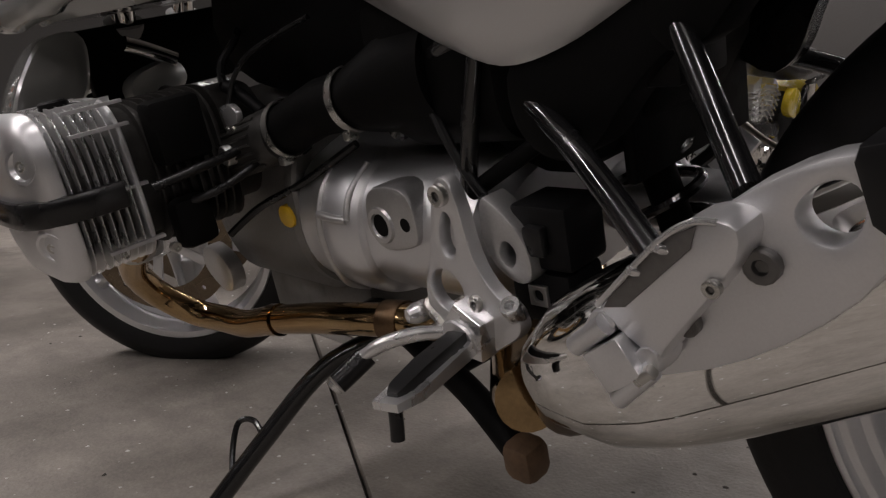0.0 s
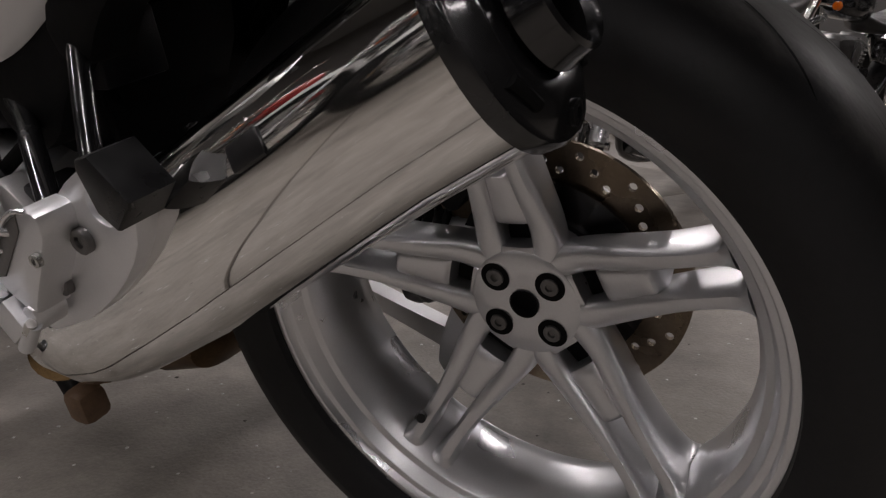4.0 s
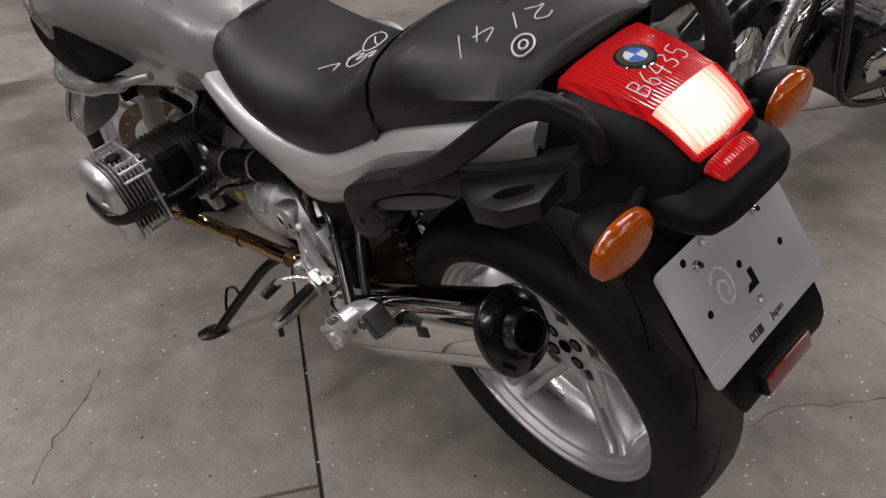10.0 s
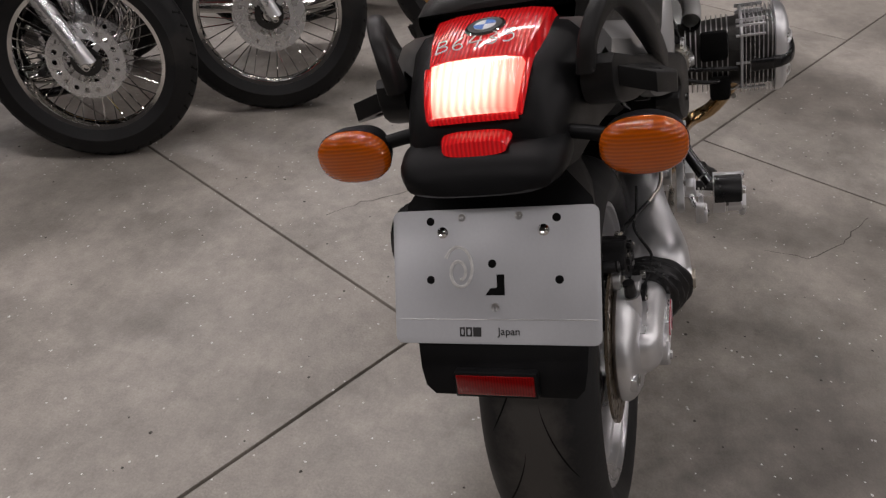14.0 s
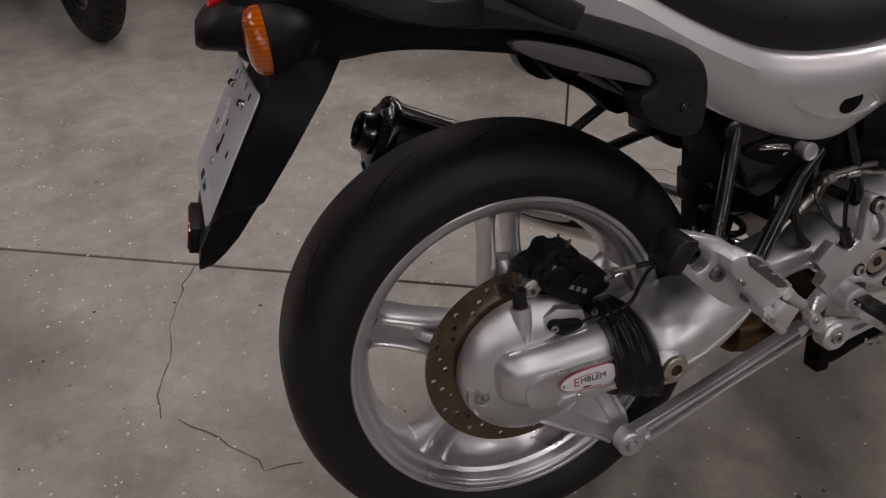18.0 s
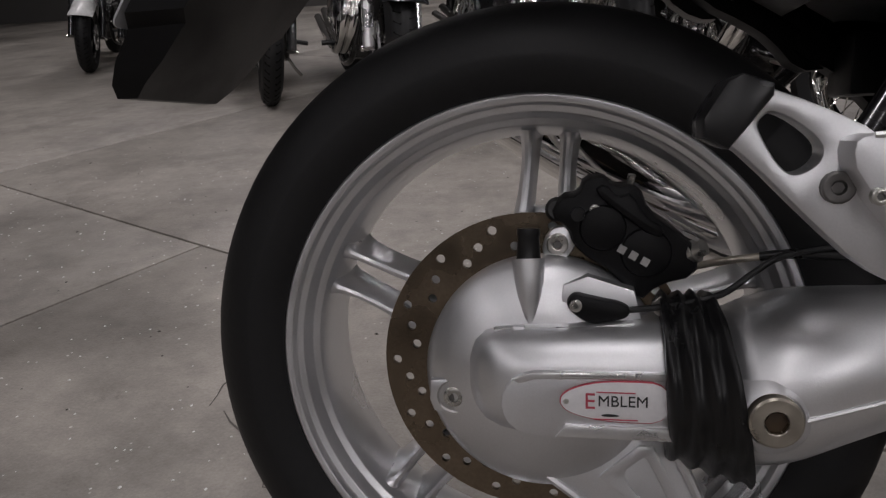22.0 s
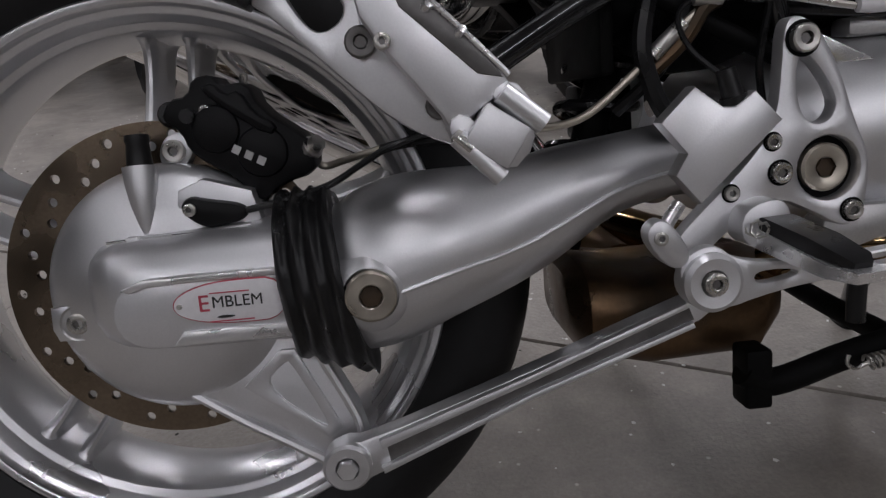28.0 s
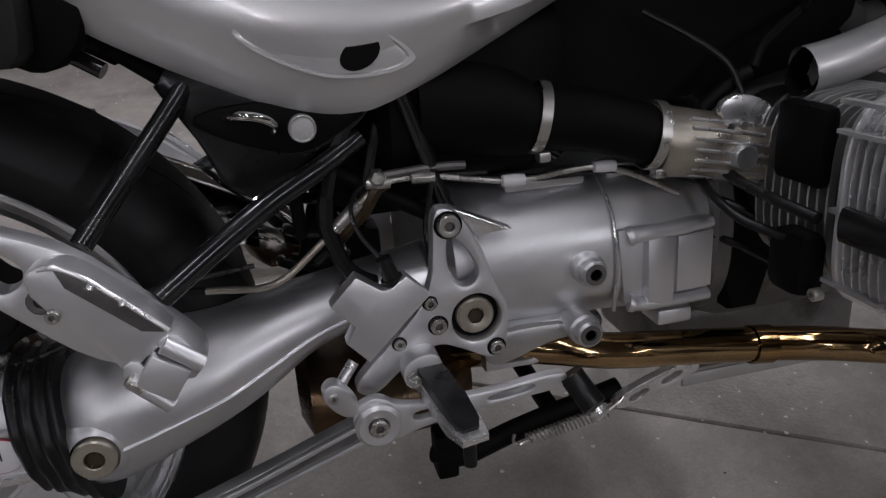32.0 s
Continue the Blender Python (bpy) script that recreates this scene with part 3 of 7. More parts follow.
part("ledge", slab([(-0.032, 0.358), (-0.030, 0.3700), (0.000, 0.3712), (0.050, 0.3725), (0.084, 0.3765), (0.086, 0.362), (0.040, 0.358)], -0.108, -0.1270, bevel=0.0012, rnd=0), cast_silver, drive)
part("seam", tube([(-0.030, -0.1265, 0.3700), (0.000, -0.1272, 0.3714), (0.050, -0.1272, 0.3727), (0.085, -0.1268, 0.3767)], 0.0012, 6), bright_alloy, drive)
part("seam_lug", box(-0.014, -0.004, -0.1300, -0.122, 0.3672, 0.3735, 0.0015), cast_silver, drive)
PANEL = [(0.116, 0.2890), (0.012, 0.2890), (0.000, 0.2900), (-0.009, 0.2935), (-0.0160, 0.2990), (-0.0202, 0.3065), (-0.0216, 0.3150), (-0.0205, 0.3235), (-0.0170, 0.3310), (-0.0110, 0.3370), (-0.0040, 0.3415), (0.006, 0.3440), (0.050, 0.3450), (0.116, 0.3455)]
part("drive_panel", slab(PANEL, -0.150, -0.1578, bevel=0.0012, rnd=0), cast_silver, drive)
part("panel_band", slab([(-0.013, 0.3372), (0.004, 0.3440), (0.050, 0.3450), (0.116, 0.3455), (0.116, 0.3400), (0.050, 0.3395), (0.006, 0.3385), (-0.006, 0.3345)], -0.1570, -0.1610, bevel=0.0008, rnd=0), bright_alloy, drive)
part("panel_band", slab([(0.022, 0.2905), (0.030, 0.3010), (0.116, 0.3010), (0.116, 0.2905)], -0.1570, -0.1610, bevel=0.0008, rnd=0), bright_alloy, drive)
part("torque_wing", slab([(-0.020, 0.262), (-0.002, 0.240), (0.060, 0.198), (0.112, 0.164), (0.128, 0.149), (0.150, 0.150), (0.160, 0.172), (0.152, 0.205), (0.112, 0.292), (0.060, 0.300), (0.0, 0.290)], -0.084, -0.1080, bevel=0.003, rnd=0), cast_silver, drive)
part("wing_edge", tube([(-0.002, -0.1020, 0.2410), (0.030, -0.1070, 0.2195), (0.060, -0.1090, 0.1995), (0.112, -0.1105, 0.1665), (0.126, -0.1110, 0.155)], 0.0045, 8), cast_silver, drive)
part("wing_edge", tube([(0.109, -0.1100, 0.286), (0.130, -0.1105, 0.245), (0.150, -0.1110, 0.200), (0.154, -0.1110, 0.178)], 0.0042, 8), cast_silver, drive)
part("wing_rim", slab([(0.058, 0.234), (0.092, 0.264), (0.104, 0.264), (0.138, 0.190), (0.126, 0.180)], -0.1075, -0.1112, [[(0.073, 0.234), (0.095, 0.254), (0.100, 0.252), (0.127, 0.194), (0.122, 0.191)]], bevel=0.0010, rnd=0), cast_silver, drive)
part("filler_neck", tube([(-0.0015, -0.108, 0.427), (-0.001, -0.1105, 0.412), (-0.0005, -0.1135, 0.395), (0.0, -0.117, 0.371)], [0.0140, 0.0130, 0.0100, 0.0030], 20, smooth=False), cast_silver, drive)
part("vent_cap", lathe([(0, 0.026), (0.0095, 0.026), (0.0100, 0.021), (0.0090, 0.019), (0.0105, 0.0), (0, 0)], 18, (-0.0015, -0.107, 0.4265), (0, 0.1, 1)), soft_rubber, drive, "black rubber breather cap")
part("sensor_pocket", slab([(0.024, 0.386), (0.028, 0.406), (0.048, 0.414), (0.086, 0.402), (0.092, 0.378), (0.052, 0.366)], -0.100, -0.1165, bevel=0.002, rnd=0), cast_silver, drive)
part("drain_lug", slab([(-0.0900, 0.300), (-0.0890, 0.318), (-0.0640, 0.3205), (-0.0500, 0.3080), (-0.0440, 0.2880), (-0.0860, 0.2895)], -0.096, -0.1130, bevel=0.0015, rnd=0), cast_silver, drive)
part("drain_well", lathe([(0, 0.0), (0.0135, 0.0), (0.0150, 0.0012)], 24, (-0.068, -0.1132, 0.304), (0, -1, 0)), cast_dull, drive)
bolt(drive, (-0.068, -0.1134, 0.304), (0, -1, 0), 0.0090, 0.003)
badge = part("badge_plate", slab([(0.024, 0.322), (0.030, 0.331), (0.050, 0.338), (0.075, 0.340), (0.110, 0.339), (0.110, 0.306), (0.075, 0.305), (0.050, 0.307), (0.030, 0.313)], -0.1605, -0.1625, bevel=0.0005), ink_red, drive, "white oval badge with red and black lettering")
part("badge_face", slab([(0.0250, 0.322), (0.0305, 0.3303), (0.050, 0.3372), (0.075, 0.3391), (0.110, 0.3381), (0.110, 0.3069), (0.075, 0.3059), (0.050, 0.3079), (0.0305, 0.3137)], -0.1622, -0.1631, bevel=0.0003), plate_edge, badge)
part("rivet", bolt_mesh((0.0305, -0.1630, 0.322), (0, -1, 0), 0.0022, 0.001), steel, badge)
# emblem lettering
word("lettering", "E", 0.0185, basis((0.0490, -0.1634, 0.3222), (1, 0, 0), (0, 0, 1)), ink_red, badge)
word("lettering", "MBLEM", 0.0126, basis((0.0745, -0.1634, 0.3228), (1, 0, 0), (0, 0, 1)), ink_black, badge)
part("lettering_bar", slab([(0.056, 0.3115), (0.064, 0.3130), (0.074, 0.3115), (0.064, 0.3102)], -0.1630, -0.1640, bevel=0), ink_black, badge)
part("lettering_bar", box(0.052, 0.086, -0.1639, -0.1630, 0.3078, 0.3086, 0), ink_red, badge)
part("lettering_bar", box(0.054, 0.084, -0.1639, -0.1630, 0.3300, 0.3308, 0), ink_red, badge)

# speed sensor and its cable
sensor = part("speed_sensor", slab([(0.028, 0.390), (0.036, 0.402), (0.050, 0.398), (0.082, 0.392), (0.082, 0.380), (0.062, 0.376), (0.048, 0.374)], -0.112, -0.126, bevel=0.004), black_plastic, bike, "black plastic speed sensor")
bolt(sensor, (0.038, -0.126, 0.391), (0, -1, 0), 0.0052, 0.003)
part("sensor_cable", tube([(0.078, -0.120, 0.386), (0.110, -0.128, 0.392), (0.150, -0.130, 0.402), (0.178, -0.112, 0.416), (0.205, -0.098, 0.428), (0.250, -0.100, 0.437), (0.330, -0.095, 0.442)], 0.0028, 8), soft_rubber, sensor)

# brake caliper
cal = part("rear_caliper", slab([(0.016, 0.462), (0.024, 0.478), (0.040, 0.480), (0.045, 0.494), (0.062, 0.496), (0.068, 0.487), (0.090, 0.488), (0.098, 0.466), (0.126, 0.446), (0.140, 0.431), (0.137, 0.410), (0.108, 0.403), (0.090, 0.386), (0.070, 0.412), (0.050, 0.424), (0.036, 0.436), (0.031, 0.452)], -0.050, -0.1000, bevel=0.006, rnd=1), black_plastic, bike, "black two-piston brake caliper")
for px_, pz_, pr_ in ((0.0605, 0.4520, 0.0200), (0.0960, 0.4310, 0.0215)):
    part("piston_bulge", lathe([(0, 0.0055), (pr_ * 0.74, 0.0055), (pr_ * 0.92, 0.0040), (pr_, 0.0), (pr_, -0.004)], 28, (px_, -0.0990, pz_), (0, -1, 0)), black_plastic, cal)
part("caliper_bridge", slab([(0.052, 0.484), (0.062, 0.490), (0.072, 0.478), (0.084, 0.482), (0.094, 0.462), (0.112, 0.452), (0.104, 0.442), (0.070, 0.468)], -0.098, -0.1080, bevel=0.004, rnd=1), black_plastic, cal)
part("slide_boot", lathe([(0, 0.012), (0.008, 0.012), (0.0105, 0.008), (0.0090, 0.005), (0.0110, 0.002), (0.0110, -0.03)], 18, (0.0225, -0.0800, 0.4660), (0, -1, 0.1)), soft_rubber, cal)
part("bleed_nipple", lathe([(0, 0.016), (0.0035, 0.016), (0.0035, 0.006), (0.006, 0.004), (0.006, 0)], 10, (0.082, -0.080, 0.480), (0.2, -0.2, 1)), steel, cal)
part("pad_pin", lathe([(0, 0.008), (0.006, 0.008), (0.0065, -0.004)], 12, (0.040, -0.098, 0.464), (0, -1, 0)), soft_rubber, cal)
for k in range(3):
    x, z = 0.076 + k * 0.0095, 0.4345 - k * 0.0052
    part("lettering_bar", box(-0.0032, 0.0032, -0.0006, 0.0006, -0.0034, 0.0034, 0, Matrix.Translation((x, -0.1050, z)) @ pose(0, 0, 0, 0, 29, 0)), cast_dull, cal)
part("caliper_bracket", slab([(0.008, 0.436), (0.018, 0.452), (0.034, 0.452), (0.040, 0.436), (0.026, 0.420), (0.012, 0.420)], -0.074, -0.090, bevel=0.002), cast_silver, cal)
bolt(cal, (0.0225, -0.090, 0.437), (0, -1, 0), 0.0095, 0.006)
bolt(cal, (0.108, -0.116, 0.390), (0, -1, 0), 0.0085, 0.006)
bolt(cal, (0.054, -0.100, 0.467), (0, -1, 0), 0.005, 0.003)
part("banjo_bolt", lathe([(0, 0.012), (0.007, 0.012), (0.007, 0.004), (0.010, 0.004), (0.010, -0.004), (0.006, -0.006)], 12, (0.134, -0.092, 0.430), (0.6, -0.5, 0.4)), steel, cal)
part("brake_hose", tube([(0.128, -0.066, 0.424), (0.140, -0.056, 0.4125), (0.158, -0.061, 0.4160), (0.180, -0.0714, 0.4215), (0.215, -0.086, 0.428), (0.255, -0.105, 0.430), (0.2964, -0.125, 0.433), (0.348, -0.140, 0.437), (0.394, -0.140, 0.469), (0.420, -0.140, 0.492), (0.451, -0.140, 0.517)], 0.0034, 10), brass_grey, cal, "braided steel brake hose")
part("hose_crimp", tube([(0.408, -0.140, 0.481), (0.420, -0.140, 0.492), (0.434, -0.140, 0.504)], 0.0062, 12), steel, cal)
part("hose_union", lathe([(0, 0.010), (0.006, 0.010), (0.0085, 0.006), (0.0085, -0.006), (0.006, -0.010), (0, -0.010)], 6, (0.4515, -0.142, 0.5262), (0, -1, 0.1)), steel, cal)
part("hose_sleeve", tube([(0.192, -0.076, 0.4240), (0.215, -0.086, 0.428), (0.255, -0.105, 0.430), (0.285, -0.120, 0.432)], 0.0042, 10), soft_rubber, cal)

# bellows
rings = []
for k in range(29):
    t = k / 28
    base = ring((0.107 + 0.053 * t, -0.110 - 0.010 * t, 0.331 - 0.004 * t), (0.0, 1, 0), (-0.03 - 0.14 * t, 0, 1), 0.061 + 0.019 * t, 0.0670 + 0.006 * t, 56)
    out = []
    for q, p in enumerate(base):
        a = 2 * math.pi * q / 56
        fold = 0.0024 * math.sin(t * math.pi * (7.4 + 0.8 * math.sin(a * 2)) + 0.9 * math.sin(a * 3 + 0.7)) + 0.0010 * math.sin(a * 11 + t * 9)
        c = V((p.x, -0.111, 0.329))
        d = (p - c).normalized()
        sag = 0.011 * max(0.0, -d.z) ** 2 * (0.4 + 0.6 * t)
        out.append(p + d * fold + V((0.004 * max(0.0, -d.z), 0, -sag)))
    rings.append(out)
part("rubber_bellows", skin(rings), soft_rubber, bike, "black wrinkled rubber bellows over the shaft joint")

# swinging arm
st = [(0.140, -0.118, 0.327, 0.054, 0.054), (0.154, -0.121, 0.328, 0.060, 0.058), (0.168, -0.124, 0.331, 0.0685, 0.064), (0.200, -0.125, 0.338, 0.070, 0.067), (0.240, -0.122, 0.347, 0.068, 0.060), (0.290, -0.114, 0.356, 0.062, 0.051), (0.330, -0.106, 0.369, 0.055, 0.046), (0.380, -0.098, 0.387, 0.048, 0.034), (0.430, -0.092, 0.396, 0.046, 0.031), (0.480, -0.09, 0.398, 0.050, 0.036), (0.520, -0.09, 0.398, 0.056, 0.044)]
xs = [V(s[:3]) for s in st]
rings = [ring((x, y, z), (0, 1, 0), (0, 0, 1), a, b, 36, 2.2) for x, y, z, a, b in st]
arm = part("swinging_arm", skin([r for r in zip(*[spline([rg[k] for rg in rings], 4) for k in range(36)])]), cast_silver, bike, "silver single-sided swinging arm")
part("casting_seam", tube(spline([(x, y - a * 0.985, z - b * 0.19) for x, y, z, a, b in st[3:10]], 4), 0.0024, 8), cast_silver, arm)
part("pivot_cover", lathe([(0.0082, -0.004), (0.0084, 0.0068), (0.0092, 0.0075), (0.0172, 0.0075), (0.0188, 0.006), (0.0188, -0.012)], 40, (0.178, -0.196, 0.326), (0, -1, 0)), brass_grey, arm, "round machined pivot cover")
part("pivot_socket", lathe([(0, 0), (0.0086, 0.0), (0.0086, 0.004)], 6, (0.178, -0.1985, 0.326), (0, -1, 0)), socket_rust, arm)
part("pivot_boss", lathe([(0.0205, 0.0), (0.028, -0.006), (0.036, -0.024)], 32, (0.178, -0.197, 0.326), (0, -1, 0)), cast_silver, arm)

# torque strut
strut = part("torque_strut", slab([(0.126, 0.166), (0.130, 0.155), (0.143, 0.150), (0.158, 0.153), (0.300, 0.213), (0.440, 0.262), (0.456, 0.274), (0.448, 0.288), (0.425, 0.282), (0.290, 0.232), (0.158, 0.188), (0.140, 0.190), (0.128, 0.180)], -0.124, -0.142, bevel=0.003, rnd=1), cast_silver, bike, "silver torque strut under the swinging arm")
part("strut_flange", slab([(0.170, 0.190), (0.300, 0.2345), (0.430, 0.283), (0.432, 0.278), (0.300, 0.2275), (0.172, 0.182)], -0.140, -0.148, bevel=0.002, rnd=0), cast_silver, strut)
part("strut_flange", slab([(0.170, 0.166), (0.300, 0.2185), (0.436, 0.266), (0.438, 0.261), (0.300, 0.2125), (0.172, 0.160)], -0.140, -0.148, bevel=0.002, rnd=0), cast_silver, strut)
# Dark strip between the flanges paints in the channel's shade.
part("channel_shade", slab([(0.176, 0.1815), (0.300, 0.2270), (0.434, 0.2775), (0.438, 0.2670), (0.300, 0.2190), (0.178, 0.1670)], -0.1405, -0.1425, bevel=0, rnd=0), steel_dark, strut)
part("strut_eye", lathe([(0.010, 0.010), (0.018, 0.010), (0.0205, 0.007), (0.0205, -0.012), (0.010, -0.012)], 32, (0.142, -0.140, 0.169), (0, -1, 0)), cast_silver, strut)
part("bolt", lathe([(0, 0.005), (0.0078, 0.005), (0.0090, 0.0035), (0.0090, -0.004)], 6, (0.142, -0.150, 0.169), (0, -1, 0)), bright_alloy, strut)

# ---- rider foot plates ----
SLOT = [(0.503, 0.470), (0.512, 0.473), (0.534, 0.440), (0.529, 0.424), (0.515, 0.421), (0.504, 0.436)]
plate_r = part("foot_plate", slab([(0.492, 0.497), (0.503, 0.502), (0.518, 0.494), (0.536, 0.462), (0.549, 0.420), (0.561, 0.396), (0.559, 0.362), (0.551, 0.344), (0.538, 0.342), (0.515, 0.356), (0.487, 0.369), (0.456, 0.350), (0.424, 0.322), (0.406, 0.330), (0.410, 0.346), (0.470, 0.400), (0.487, 0.430), (0.490, 0.460)], -0.166, -0.181, [SLOT, circle(0.5285, 0.388, 0.0240, 24)], bevel=0.004), cast_silver, bike, "silver cast foot plate with an open slot")
part("lower_web", slab([(0.545, 0.352), (0.580, 0.352), (0.648, 0.353), (0.668, 0.322), (0.650, 0.3095), (0.594, 0.304), (0.545, 0.305)], -0.125, -0.142, [[(0.565, 0.320), (0.612, 0.322), (0.606, 0.312), (0.566, 0.311)]], bevel=0.003, rnd=0), cast_silver, plate_r)
part("gusset", slab([(0.512, 0.496), (0.572, 0.466), (0.530, 0.464)], -0.150, -0.166, bevel=0.002, rnd=0), bright_alloy, plate_r)
part("bearing_socket", lathe([(0, 0), (0.0078, 0.0), (0.0078, 0.003)], 6, (0.5285, -0.1735, 0.388), (0, -1, 0)), socket_rust, plate_r)
part("bearing_cover", lathe([(0.0074, -0.004), (0.0078, 0.0034), (0.0086, 0.004), (0.0165, 0.004), (0.0185, 0.002), (0.0185, -0.010)], 36, (0.5285, -0.172, 0.388), (0, -1, 0)), brass_grey, plate_r)
# Flat black ring paints the shade in the gap around the cover.
part("bearing_shade_ring", lathe([(0.016, 0), (0.0250, 0.0)], 30, (0.5285, -0.1685, 0.388), (0, -1, 0)), matte_black, plate_r)
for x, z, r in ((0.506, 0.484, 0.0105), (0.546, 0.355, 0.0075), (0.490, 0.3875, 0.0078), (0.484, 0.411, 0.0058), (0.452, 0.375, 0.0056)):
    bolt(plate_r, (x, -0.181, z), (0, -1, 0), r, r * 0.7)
    # Flat black ring draws the shade round each bolt head.
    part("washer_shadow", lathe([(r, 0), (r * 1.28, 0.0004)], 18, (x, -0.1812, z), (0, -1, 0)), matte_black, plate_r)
cover = part("cylinder_cover", slab([(0.417, 0.456), (0.438, 0.440), (0.446, 0.440), (0.461, 0.450), (0.481, 0.428), (0.421, 0.372), (0.402, 0.394), (0.411, 0.409), (0.392, 0.432)], -0.186, -0.203, bevel=0.0025, rnd=0), cast_silver, bike, "silver cross-shaped master cylinder cover")
part("cylinder_stem", tube([(0.407, -0.194, 0.372), (0.396, -0.200, 0.360), (0.390, -0.205, 0.352)], 0.0055, 10), bright_alloy, cover)
part("hose_union", lathe([(0, 0.02), (0.007, 0.02), (0.008, 0), (0.010, 0), (0.010, -0.01)], 12, (0.449, -0.192, 0.447), (-0.3, 0, 1)), soft_rubber, cover)
part("brake_switch_wire", tube([(0.444, -0.186, 0.462), (0.428, -0.17, 0.482), (0.424, -0.155, 0.505), (0.440, -0.14, 0.520), (0.480, -0.135, 0.522), (0.560, -0.13, 0.515)], 0.0022, 6), soft_rubber, cover)
lever = part("brake_pedal", slab([(0.396, 0.326), (0.404, 0.340), (0.424, 0.346), (0.440, 0.332), (0.480, 0.328), (0.540, 0.330), (0.600, 0.337), (0.606, 0.326), (0.600, 0.318), (0.540, 0.314), (0.490, 0.310), (0.455, 0.303), (0.432, 0.296), (0.408, 0.302)], -0.208, -0.218, [[(0.452, 0.322), (0.478, 0.323), (0.488, 0.318), (0.455, 0.312)], [(0.524, 0.324), (0.570, 0.329), (0.572, 0.323), (0.526, 0.318)]], bevel=0.0025), cast_silver, bike, "silver rear brake pedal")
part("pedal_hub", lathe([(0, 0.004), (0.008, 0.004), (0.010, 0.008), (0.018, 0.009), (0.0215, 0.006), (0.0215, -0.014)], 32, (0.4205, -0.217, 0.3185), (0, -1, 0)), cast_silver, lever)
bolt(lever, (0.4205, -0.2245, 0.3185), (0, -1, 0), 0.0085, 0.005)
part("clevis", slab([(0.372, 0.356), (0.382, 0.368), (0.394, 0.362), (0.408, 0.338), (0.398, 0.328), (0.384, 0.336)], -0.205, -0.220, bevel=0.003), cast_silver, lever)
bolt(lever, (0.384, -0.220, 0.353), (0, -1, 0), 0.005, 0.003)
part("toe_rubber", tube([(0.608, -0.214, 0.330), (0.617, -0.222, 0.314), (0.624, -0.235, 0.302)], 0.0125, 14), soft_rubber, lever, "black rubber toe pad")
part("toe_cap", lathe([(0, 0.006), (0.008, 0.005), (0.0105, 0.0)], 16, (0.626, -0.240, 0.300), (0.4, -0.85, -0.35)), bright_alloy, lever)

def foot_peg(sgn, tip, name_label):
    """A folding peg: bright bar with a black ribbed rubber on top."""
    root = V((0.470 if sgn < 0 else 0.500, sgn * 0.182, 0.352))
    tip = V(tip)
    d = (tip - root).normalized()
    up = V((0, 0, 1)) - d * d.z
    up.normalize()
    side = d.cross(up)
    L = (tip - root).length
    def st(t, w, h0, h1):
        p = root + d * (L * t)
        return [p + side * w + up * h0, p + side * w + up * h1, p - side * w + up * h1, p - side * w + up * h0]
    peg = part("rider_peg", skin([st(0, 0.012, -0.012, 0.004), st(0.25, 0.014, -0.012, 0.002), st(0.8, 0.0165, -0.008, 0.001), st(1.0, 0.012, -0.004, 0.003)]), bright_alloy, bike, name_label)
    wr = 1.0 if sgn < 0 else 0.72
    part("peg_rubber", skin([st(0.12, 0.010 * wr, 0.002, 0.008), st(0.2, 0.0125 * wr, 0.001, 0.012), st(0.6, 0.0130 * wr, 0.0, 0.012), st(0.86, 0.011 * wr, 0.0, 0.009), st(0.92, 0.007 * wr, 0.002, 0.006)]), soft_rubber, peg)
    part("peg_hinge", slab([(root.x - 0.020, 0.338), (root.x - 0.020, 0.366), (root.x + 0.012, 0.374), (root.x + 0.020, 0.350), (root.x + 0.010, 0.334)], sgn * 0.178, sgn * 0.204, bevel=0.002), cast_silver, peg)
    part("peg_spring", tube([(root.x - 0.012 + 0.006 * math.cos(k), sgn * (0.190 + 0.0014 * k), 0.352 + 0.006 * math.sin(k)) for k in range(0, 22)], 0.0012, 6, smooth=False), steel, peg)
    part("peg_feeler", tube([tip - up * 0.004 - d * 0.012, tip - up * 0.022 - d * 0.010, tip - up * 0.034 - d * 0.008], 0.006, 10), soft_rubber, peg)
    return peg

foot_peg(-1, (0.492, -0.292, 0.332), "folding rider peg with black rubber")
foot_peg(1, (0.462, 0.320, 0.362), "folding rider peg with black rubber")

plate_l = part("foot_plate", slab([(0.497, 0.496), (0.508, 0.503), (0.520, 0.494), (0.532, 0.455), (0.545, 0.415), (0.560, 0.385), (0.556, 0.350), (0.540, 0.330), (0.520, 0.318), (0.496, 0.322), (0.470, 0.338), (0.436, 0.362), (0.446, 0.384), (0.470, 0.398), (0.486, 0.430), (0.490, 0.470)], 0.166, 0.181, [[(0.505, 0.466), (0.514, 0.468), (0.524, 0.440), (0.520, 0.424), (0.508, 0.424), (0.503, 0.440)], circle(0.527, 0.388, 0.0215, 24)], bevel=0.004), cast_silver, bike, "silver cast foot plate with a slot and round hole")
part("rear_web", slab([(0.470, 0.470), (0.490, 0.480), (0.492, 0.420), (0.460, 0.395), (0.436, 0.402), (0.440, 0.440)], 0.130, 0.158, [[(0.452, 0.428), (0.466, 0.440), (0.476, 0.420), (0.460, 0.410)]], bevel=0.003), cast_dull, plate_l)
for x, z, r in ((0.509, 0.485, 0.0105), (0.547, 0.345, 0.007), (0.488, 0.384, 0.0075), (0.497, 0.365, 0.007)):
    bolt(plate_l, (x, 0.181, z), (0, 1, 0), r, r * 0.7)
